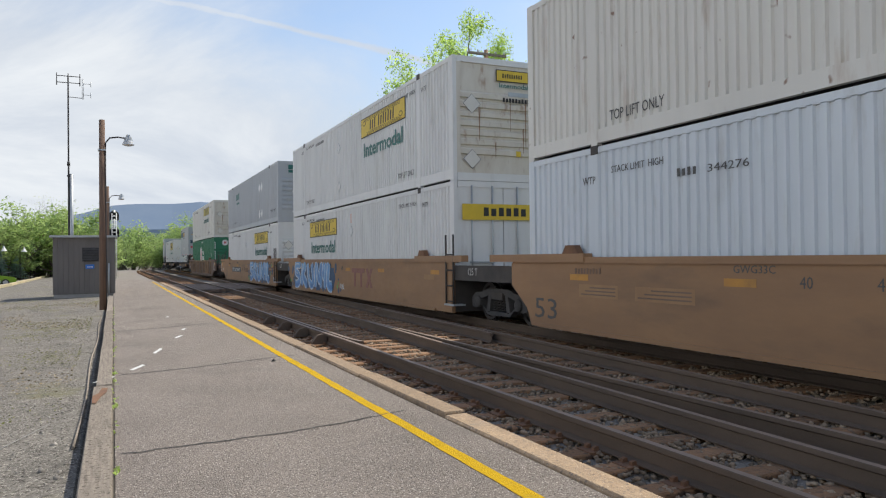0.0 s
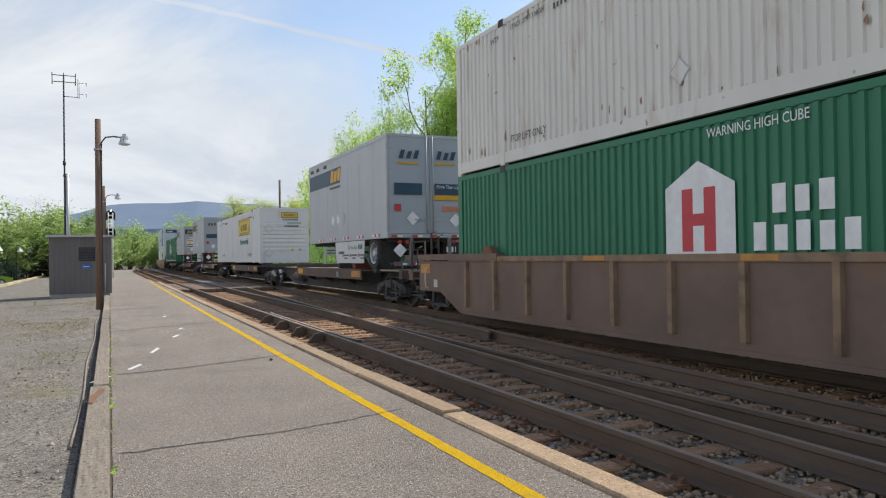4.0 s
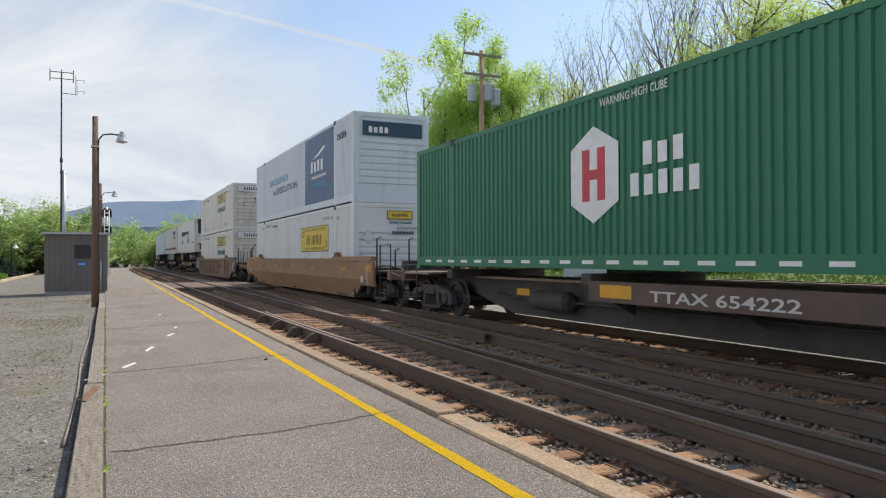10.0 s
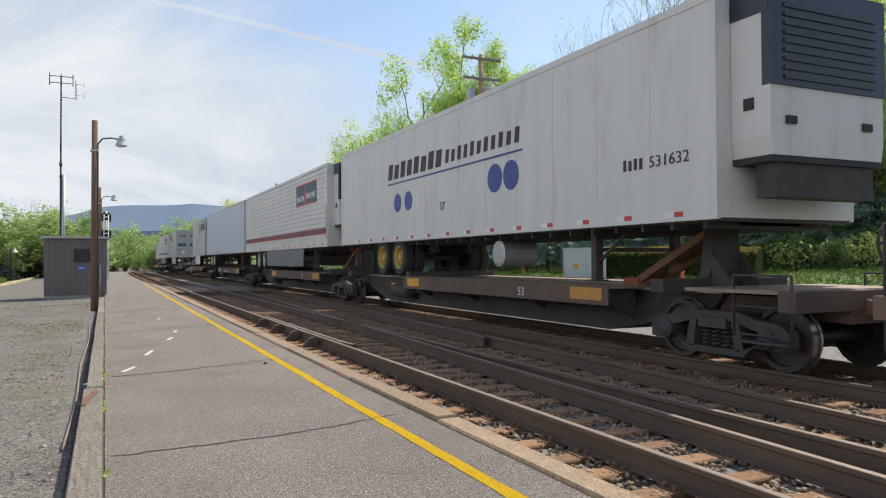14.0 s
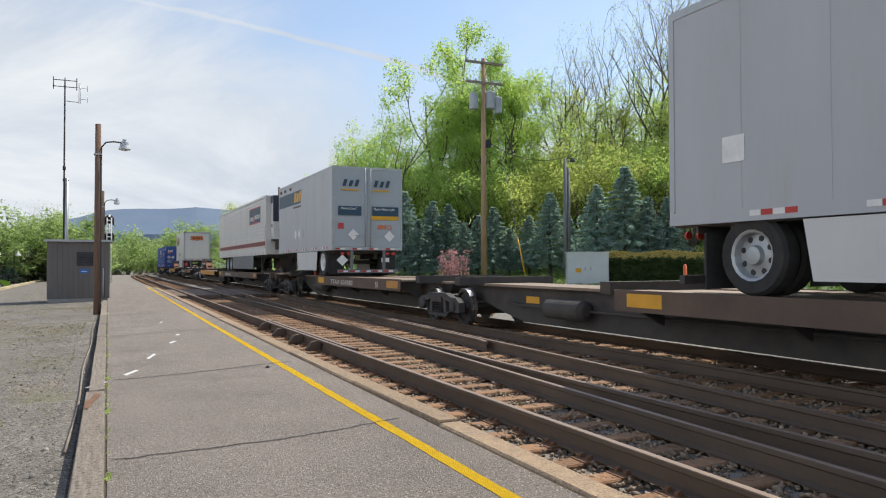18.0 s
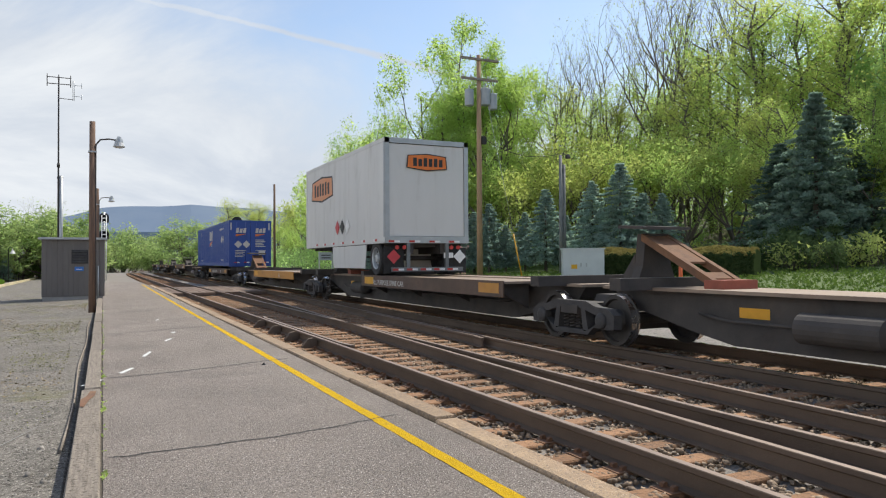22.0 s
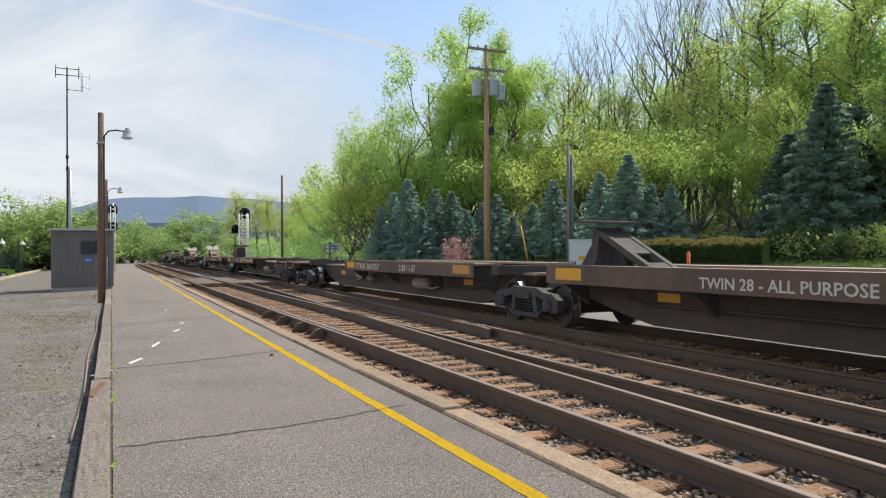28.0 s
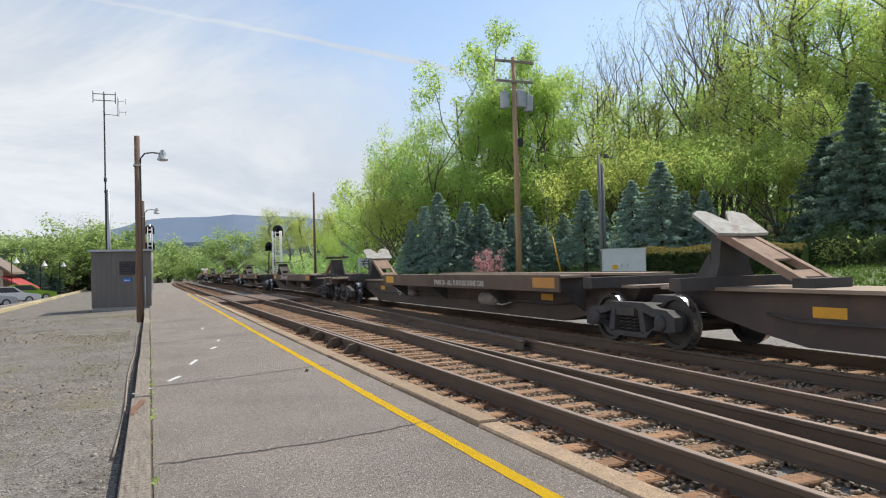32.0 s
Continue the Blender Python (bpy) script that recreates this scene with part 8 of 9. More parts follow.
def limbs(h, rs, fork=0.3, n_main=6, spread=0.5, depth=3, thin=1.0, wild=0.25, kids=(4, 3, 3, 3), round_=0.42):
    """A forking tree: a trunk, main limbs that arch upward, branches and twigs. Gives the wood and the tips with their rank."""
    wood, tips = Mesher(), []
    r0 = 0.017 * h * thin
    base = Vector((0, 0, -0.4))
    mid = Vector((rs.normal() * 0.02 * h, rs.normal() * 0.02 * h, h * fork * 0.55))
    top = Vector((rs.normal() * 0.03 * h, rs.normal() * 0.03 * h, h * fork))
    wood.tube([base, mid, top], r0, 9, r1=r0 * 0.8)

    def grow(p, d, n, r, rank):
        path, q, step = [p], p, n / 4
        for k in range(4):
            d = (d + Vector((rs.normal(), rs.normal(), rs.normal() * 0.6)) * wild + Vector((0, 0, 0.16))).normalized()
            q = q + d * step
            off = Vector((q.x / (round_ * h), q.y / (round_ * h), (q.z - 0.6 * h) / (0.4 * h)))
            if off.length > 1 and q.z > 0.3 * h:
                g = (0.9 + 0.1 * rs.rand()) / off.length
                q = Vector((q.x * g, q.y * g, 0.6 * h + (q.z - 0.6 * h) * g))
            path.append(q)
        wood.tube(path, r, 7 if rank == 0 else 4 if rank == 1 else 3, rank == 0, r1=r * 0.3)
        tips.append((path[-1], rank))
        if rank == depth:
            return
        for j in range(kids[rank]):
            t = 0.4 + 0.6 * (j + rs.rand() * 0.7) / kids[rank]
            k = min(3, int(t * 4))
            st = path[k].lerp(path[k + 1], t * 4 - k)
            side = Vector((rs.normal(), rs.normal(), rs.normal() * 0.5)).normalized()
            grow(st, (d + side * 0.85).normalized(), n * (0.42 + 0.2 * rs.rand()), r * (0.5 - 0.12 * t), rank + 1)

    for j in range(n_main):
        az = j * 2.4 + rs.rand() * 0.8
        low = j / n_main
        out = spread * (1.15 - 0.75 * low) * (0.7 + 0.6 * rs.rand())
        d = Vector((math.cos(az) * out, math.sin(az) * out, 0.75)).normalized()
        grow(mid.lerp(top, 0.2 + 0.8 * low), d, h * (1 - fork) * (0.55 + 0.2 * rs.rand()) * (0.8 + 0.2 * low), r0 * (0.62 - 0.1 * low), 0)
    # the highest twig stands at the height asked for
    peak = max(p.z for p, _ in tips)
    f = h / peak
    wood.v = [(x * f, y * f, z * f if z > 0 else z) for x, y, z in wood.v]
    return wood, [(p * f, k) for p, k in tips]


def leader(h, rs, low=0.3, reach=0.16, n=22, thin=0.6):
    """A straight woodland tree: one slightly bent stem to the top with short side branches. Gives the wood and the tips."""
    wood, tips = Mesher(), []
    r0 = 0.013 * h * thin
    path, bend = [Vector((0, 0, -0.4))], Vector((rs.normal(), rs.normal(), 0)) * 0.012 * h
    for k in range(1, 8):
        path.append(Vector((rs.normal() * 0.012 * h, rs.normal() * 0.012 * h, h * 0.98 * k / 7)) + bend * k)
    wood.tube(path, r0, 7, r1=r0 * 0.25)
    for j in range(n):
        t = low + (0.97 - low) * (j + rs.rand()) / n
        k = min(6, int(t * 7))
        st = path[k].lerp(path[k + 1], t * 7 - k)
        az = rs.rand() * 6.28
        out = h * reach * (1.25 - 0.8 * t) * (0.6 + 0.8 * rs.rand())
        e = st + Vector((math.cos(az) * out, math.sin(az) * out, out * (0.55 + 0.7 * rs.rand())))
        m = st.lerp(e, 0.5) + Vector((0, 0, -0.08 * out))
        wood.tube([st, m, e], r0 * 0.36, 4, False, r1=r0 * 0.08)
        tips += [(e, 1), (m, 1)]
        for _ in range(3):
            q = m.lerp(e, rs.rand())
            g = q + Vector((rs.normal(), rs.normal(), 0.7)) * out * 0.3
            wood.tube([q, g], r0 * 0.14, 3, False, r1=r0 * 0.05)
            tips.append((g, 2))
    return wood, tips


def deciduous(seed, h, leaves, size, material, label, fork=0.3, spread=0.5, n_main=6, depth=2, clump=0.06, name="deciduous_tree", thin=1.0, group="woodland trees", core=0.25, wild=0.25, kids=(4, 3, 3, 3), straight=False, round_=0.42):
    rs = np.random.RandomState(seed)
    wood, tips = leader(h, rs, fork, spread, n_main, thin) if straight else limbs(h, rs, fork, n_main, spread, depth, thin, wild, kids, round_)
    t = thing(name, label, "tree", group)
    part("trunk", wood, M_BARK, t, "dark trunk and limbs")
    if leaves:
        pts = [tuple(p) for p, _ in tips]
        rad = clump * h * (0.55 + 0.9 * rs.rand(len(pts)))
        share = rad ** 2 / (rad ** 2).sum()
        fine = np.maximum(2, (leaves * (1 - core) * share).astype(int))
        part("crown", leaf_mesh("crown", pts, rad, fine, size, material, rs), None, t, "loose crown of spring leaves")
        if core:
            inner = np.maximum(1, (leaves * core * 0.5 * share).astype(int))
            part("inner_crown", leaf_mesh("inner_crown", pts, rad * 0.65, inner, size * 2.2, material, rs), None, t)
    return t


def spruce(seed, h, leaves=10500, bare=0.17, needle=M_NEEDLE, label="dark blue-green spruce with drooping tiers"):
    """A spruce with a clear stem below and drooping, uneven tiers that show their gaps."""
    rs = np.random.RandomState(seed)
    t = thing("spruce_tree", label, "tree", "spruces along the verge")
    wood = Mesher().tube([(0, 0, -0.3), (0, 0, h * 0.97)], 0.017 * h, 7, r1=0.01)
    cs, sp = [], []
    z = h * bare
    while z < h * 0.985:
        f = 1 - z / h
        reach = 0.31 * h * f ** 0.85 + 0.05
        nb = max(4, int(11 * f) + 4)
        for j in range(nb):
            az = 2 * math.pi * (j + rs.rand() * 0.8) / nb
            r = reach * (0.62 + 0.5 * rs.rand())
            tip = (r * math.cos(az), r * math.sin(az), z - 0.16 * r + 0.10 * h * f * (rs.rand() - 0.3))
            wood.tube([(0, 0, z + 0.06), tip], 0.016, 3, False, r1=0.005)
            for q in (0.3, 0.5, 0.7, 0.86, 1.0):
                cs.append((tip[0] * q, tip[1] * q, z + 0.06 + (tip[2] - z) * q * q + 0.02 * q))
                sp.append((0.03 + 0.075 * h * 0.14 * (0.12 + f)) * (1.5 - 0.75 * q) * 2.0)
        z += h * 0.05 * (0.6 + 0.7 * f)
    part("trunk", wood, M_BARK, t, "slim dark trunk")
    part("crown", leaf_mesh("crown", cs, np.array(sp), max(2, leaves // len(cs)), 0.095, needle, rs, 0.55, 0.3), None, t, "tiers of needles")
    return t


def shrub(seed, r, h, leaves, material, label, size=0.1):
    rs = np.random.RandomState(seed)
    t = thing("shrub", label, "shrub", "verge shrubs")
    wood, cs = Mesher(), []
    for k in range(14):
        az, q = rs.rand() * 6.28, rs.rand()
        e = (r * q * math.cos(az), r * q * math.sin(az), h * (0.55 + 0.45 * rs.rand()))
        wood.tube([(0.15 * e[0], 0.15 * e[1], -0.1), (e[0] * 0.7, e[1] * 0.7, e[2] * 0.6), e], 0.018, 4, r1=0.006)
        cs += [e, (e[0] * 0.8, e[1] * 0.8, e[2] * 0.7), (e[0] * 0.9, e[1] * 0.9, e[2] * 0.45)]
    part("stem", wood, M_BARK, t)
    part("crown", leaf_mesh("crown", cs, r * 0.3, leaves // len(cs), size, material, rs), None, t)
    return t


def put(ob, x, y, scale=1.0, turn=0.0, sink=0.0, tall=1.0):
    return copy_thing(ob, Matrix.Translation((x, y, lie(x, y) - sink)) @ Matrix.Rotation(turn, 4, "Z") @ Matrix.Diagonal((scale, scale, scale * tall, 1)))


def at_angle(az, d):
    return d * math.sin(radians(az)), d * math.cos(radians(az))


def plant_all():
    full = [deciduous(11 + k, 17.0, 21000, 0.10, (M_LEAF, M_LEAF_DEEP, M_LEAF)[k], "tall leafy tree in fresh spring green", 0.16, 0.75, 8, 2, 0.072, core=0.12, round_=0.4) for k in range(3)]
    vase = [deciduous(23 + k, 19.0, 36000, 0.095, M_LEAF, "tall arching tree with leaf tufts on open limbs", 0.24, 0.66, 8, 2, 0.064, core=0.12, wild=0.18, kids=(3, 3), round_=0.36) for k in range(2)]
    slim = [deciduous(31 + k, 17.0, 7000, 0.095, (M_LEAF, M_LEAF_PALE, M_LEAF)[k], "slender straight woodland tree with thin young leaves", (0.12, 0.35, 0.22)[k], 0.17, 24, 2, 0.065, core=0, straight=True) for k in range(3)]
    bare = [deciduous(51 + k, 18.0, (120, 420)[k], 0.08, M_LEAF_PALE, "tall bare tree with fine grey branches", 0.42, 0.5, 6, 3, 0.04, "bare_tree", 0.52, core=0, wild=0.2, kids=(4, 3, 2), round_=0.34) for k in range(2)]
    low = [deciduous(71 + k, 8.0, 8000, 0.09, (M_LEAF, M_LEAF_PALE)[k], "low spreading tree with bright spring leaves", 0.1, 0.85, 7, 2, 0.095, core=0.1, round_=0.55) for k in range(2)]
    muted = [deciduous(81 + k, 8.0, 7500, 0.09, M_LEAF_HAZED, "low green tree far off with haze in its leaf colour", 0.1, 0.85, 6, 2, 0.1, group="far trees", core=0.3, round_=0.55) for k in range(2)]
    conifer = [spruce(91 + k, 7.0) for k in range(3)]
    gloomy = [spruce(97, 7.0, 15000, 0.1, M_NEEDLE_DARK, "broad dark green conifer at the edge of the wood")]
    used = set()

    def place(kinds, k, x, y, s, turn, tall=1.0):
        ob = kinds[k % len(kinds)]
        if id(ob) not in used:
            used.add(id(ob))
            ob.matrix_basis = Matrix.Translation((x, y, lie(x, y) - 0.1)) @ Matrix.Rotation(turn, 4, "Z") @ Matrix.Diagonal((s, s, s * tall, 1))
            return ob
        return put(ob, x, y, s, turn, 0.1, tall)

    def top_at(kinds, k, h, az, d, el, turn=0.0, wide=1.0):
        """A tree whose top shows el degrees above the eye's level."""
        x, y = at_angle(az, d)
        need = EYE[2] + d * math.tan(radians(el)) - lie(x, y)
        place(kinds, k, x, y, need / h * wide, turn, 1.0 / wide)

    # the tall group at the edge of the wood
    for k, (az, d, el, wide) in enumerate(((26.6, 58, 18.6, 0.95), (29.6, 57, 17.2, 0.8))):
        top_at(vase, k, 20.0 * 0.99, az, d, el, k * 2.2 + 0.6, wide)
    # trees past 58 degrees stand outside the view, added to shade the verge
    for k, (az, d, el, wide) in enumerate(((19.4, 66, 9.2, 0.9), (20.2, 60, 12.4, 0.8), (21.9, 58, 13.6, 0.9), (24.0, 62, 13.4, 1.0), (27.6, 64, 12.5, 1.0), (32.0, 63, 11.8, 1.0), (35.0, 66, 11.5, 1.0), (54.5, 58, 22.0, 1.0), (58.5, 52, 24.0, 1.0), (50.0, 66, 17.5, 1.0), (60.5, 45, 24.0, 1.0), (64.0, 42, 26.0, 1.0))):
        top_at(full, k, 18.2, az, d, el, k * 1.7, wide)
    for k, (az, d, el) in enumerate(((33.8, 60, 16.8), (36.0, 62, 18.8), (38.4, 62, 20.2), (41.2, 60, 21.0), (42.8, 58, 21.5), (44.0, 62, 22.0), (45.8, 58, 22.5), (47.4, 55, 23.0), (50.0, 58, 23.5), (35.0, 75, 16.4), (40.5, 78, 19.0), (43.4, 74, 20.5))):
        top_at(bare, k, 18.3, az, d, el, k * 2.1, 0.85)
    for k, (az, d, el) in enumerate(((34.2, 56, 11.5), (35.4, 62, 13.0), (36.6, 58, 13.0), (37.6, 64, 15.0), (38.6, 60, 15.0), (39.6, 64, 16.5), (41.4, 64, 17.0), (43.2, 54, 15.0), (46.4, 60, 19.0), (49.6, 56, 19.0), (53.4, 52, 20.0), (40.6, 58, 15.5), (42.2, 60, 18.0), (44.2, 58, 17.5), (45.6, 56, 19.5), (47.0, 54, 19.0), (48.6, 52, 22.0), (50.6, 50, 23.0), (52.2, 50, 24.0), (55.2, 47, 23.0), (57.0, 46, 24), (46.0, 47, 12.5), (48.4, 45, 13.5), (51.5, 44, 14.0), (56.0, 42, 15.5))):
        top_at(slim, k, 16.9, az, d, el, k * 1.3, 1.1)
    for k, (az, d, el) in enumerate(((29.8, 54, 8.6), (31.2, 53, 9.0), (33.2, 55, 9.6), (35.6, 54, 9.2), (22.6, 56, 8.8), (19.3, 58, 7.6), (25.4, 55, 8.4), (37.8, 52, 9.8), (41.5, 51, 10.0), (44.0, 48, 9.5), (47.0, 46, 9.0), (50.0, 44, 8.5), (56.5, 41, 9.5), (59.5, 40, 9.0), (17.4, 64, 6.2))):
        top_at(low, k, 8.4, az, d, el, k * 2.6)
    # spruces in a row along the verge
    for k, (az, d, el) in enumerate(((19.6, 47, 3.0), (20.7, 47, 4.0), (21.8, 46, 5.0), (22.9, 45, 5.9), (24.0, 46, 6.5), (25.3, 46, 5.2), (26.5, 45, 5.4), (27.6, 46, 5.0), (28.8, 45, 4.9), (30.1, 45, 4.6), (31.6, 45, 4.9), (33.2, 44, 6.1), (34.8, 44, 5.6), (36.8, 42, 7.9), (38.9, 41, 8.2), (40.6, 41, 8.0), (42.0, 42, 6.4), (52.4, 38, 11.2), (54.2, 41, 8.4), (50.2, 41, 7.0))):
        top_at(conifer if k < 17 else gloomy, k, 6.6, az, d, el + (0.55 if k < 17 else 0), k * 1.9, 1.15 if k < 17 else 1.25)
    # along the line to the bend and beyond
    for k, (az, d, el) in enumerate(((18.0, 78, 8.0), (17.2, 88, 7.2), (16.2, 96, 6.4), (15.2, 104, 5.6), (14.2, 112, 5.0), (13.2, 112, 4.6), (16.6, 76, 5.0), (15.0, 84, 4.4), (13.4, 92, 3.8), (12.2, 120, 4.6))):
        top_at(full if k % 3 else low, k, 18.2 if k % 3 else 8.4, az, d, el, k * 1.1, 0.9)
    for k, (az, d, el) in enumerate(((10.2, 105, 5.4), (9.2, 100, 5.9), (11.2, 108, 5.6), (8.5, 118, 5.0))):
        top_at(slim, 1 + 3 * k, 16.9, az, d, el, k * 1.1, 1.3)
    for k, (az, d, el) in enumerate(((0.6, 165, 1.3), (1.4, 175, 1.6), (2.2, 185, 2.3), (3.1, 190, 2.0), (4.0, 195, 2.6), (4.9, 200, 3.1), (5.7, 190, 3.2), (6.6, 185, 2.6), (7.6, 180, 2.4), (8.4, 170, 2.2), (-0.4, 170, 1.0), (3.5, 150, 1.2), (7.0, 160, 1.6), (8.8, 140, 2.0))):
        top_at(muted if k % 4 else bare, k, 8.5 if k % 4 else 18.3, az, d, el, k * 1.6, 1.35)
    # left of the lot
    for k, (az, d, el) in enumerate(((-2.0, 98, 3.3), (-2.9, 92, 4.2), (-3.9, 94, 4.4), (-4.8, 96, 3.6), (-5.6, 92, 3.3), (-6.4, 98, 3.3), (-7.2, 96, 3.4), (-8.2, 100, 3.2), (-9.2, 104, 3.2), (-10.4, 104, 3.0), (-1.2, 110, 2.0), (-12.0, 110, 3.4))):
        top_at(muted, k, 8.7, az, d, el * 0.93, k * 1.4, 1.2)
    for k, (az, d, el) in enumerate(((-7.0, 88, 2.2), (-8.0, 90, 3.4), (-9.0, 92, 3.1), (-6.0, 90, 1.6), (-9.9, 90, 2.6), (-10.7, 92, 3.0))):
        top_at(conifer, k, 6.9, az, d, el, k, 1.2)
    for k, (az, d, el) in enumerate(((-3.4, 104, 4.9), (-4.6, 106, 4.4), (1.2, 150, 1.5), (2.6, 160, 1.9))):
        top_at(bare, k, 18.3, az, d, el, k * 1.2, 1.2)
    # thicket at the foot of the far trees
    thicket = shrub(15, 1.4, 1.7, 2600, M_LEAF_HAZED, "dense green thicket under far trees with haze in its colour", 0.06)
    for k in range(34):
        az = -12.2 + k * 0.34 if k < 30 else 0.4 + (k - 30) * 0.9
        d = (101 + 4 * math.sin(k * 2.3)) if k < 30 else 150
        x, y = at_angle(az, d)
        s = (1.7 + 0.7 * math.sin(k * 1.7)) * (1.0 if k < 30 else 1.3)
        if k:
            put(thicket, x, y, s, k * 2.0, 0.1)
        else:
            thicket.matrix_basis = Matrix.Translation((x, y, lie(x, y) - 0.1)) @ Matrix.Diagonal((s, s, s, 1))
    # the wood on the slope
    r = random.Random(8)
    n = 0
    while n < 26:
        x, y = r.uniform(44, 130), r.uniform(-5, 230)
        az = math.degrees(math.atan2(x, y))
        if not 14 < az < 60:
            continue
        n += 1
        if az > 38 and n % 3:
            continue
        kinds = (slim, slim, slim, bare)[n % 4]
        place(kinds, r.randrange(3), x, y, r.uniform(0.75, 1.05), r.uniform(0, 6))
    # undergrowth
    brush = [shrub(5, 1.3, 1.7, 900, M_EVERGREEN_SHADED, "low undergrowth at the wood's edge with shade in its dark green", 0.11), shrub(6, 1.2, 1.3, 260, M_LEAF_PALE, "thin brown and green undergrowth", 0.1)]
    for k in range(46):
        az = r.uniform(43.5, 60)
        d = r.uniform(33.5, 42)
        x, y = at_angle(az, d)
        s = r.uniform(0.6, 1.2)
        if k < 2:
            brush[k].matrix_basis = Matrix.Translation((x, y, lie(x, y))) @ Matrix.Diagonal((s, s, s, 1))
        else:
            put(brush[k % 2], x, y, s, r.uniform(0, 6))
    pink = shrub(9, 0.95, 1.75, 900, M_BLOSSOM, "pink flowering shrub beside the pole", 0.07)
    x, y = at_angle(25.6, 37.5)
    pink.matrix_basis = Matrix.Translation((x, y, lie(x, y)))


plant_all()


def hedge():
    rs = np.random.RandomState(3)
    h = thing("clipped_hedge", "long clipped dark hedge with sunlight painted into its brownish top", "hedge")
    a, b = Vector((*at_angle(36.8, 32.6), 0)), Vector((*at_angle(48.4, 31.0), 0))
    d = (b - a)
    n = Vector((d.y, -d.x, 0)).normalized()
    if n.dot(a) > 0:
        n = -n
    z = lie(a.x, a.y) - 0.1
    def across(w):
        """Height of the rounded top at the share w of the depth."""
        return 1.18 + 0.30 * math.sin(math.pi * min(1.0, 0.04 + w * 0.75))

    core, rows, m = Mesher(), [], 14
    for k in range(m + 1):
        p = a + d * (k / m)
        sway = 0.05 * math.sin(k * 1.3)
        rows += [p + n * 0.3 + Vector((0, 0, z))] + [p + n * (0.3 - 1.9 * w) + Vector((0, 0, z - 0.06 + across(w) + sway)) for w in (0, 0.1, 0.3, 0.6, 1.0)] + [p - n * 1.6 + Vector((0, 0, z))]
    core.add(rows, [(7 * k + i, 7 * k + i + 1, 7 * k + i + 8, 7 * k + i + 7) for k in range(m) for i in range(6)] + [tuple(range(7)), tuple(7 * m + i for i in range(7))])
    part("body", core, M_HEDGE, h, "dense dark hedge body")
    side, top = [], []
    for _ in range(900):
        t, w = rs.rand(), rs.rand()
        p = a + d * t
        sway = 0.05 * math.sin(t * m * 1.3)
        side.append(tuple(p + n * 0.32 + Vector((0, 0, z + 1.2 * rs.rand()))))
        top.append(tuple(p + n * (0.32 - 1.7 * w) + Vector((0, 0, z - 0.03 + across(w) + sway))))
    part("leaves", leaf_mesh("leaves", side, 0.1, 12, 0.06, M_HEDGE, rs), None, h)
    part("clipped_top", leaf_mesh("clipped_top", top, 0.07, 16, 0.05, M_HEDGE_SUNLIT, rs), None, h, "clipped top with sunlight in its brownish leaf colour")


hedge()


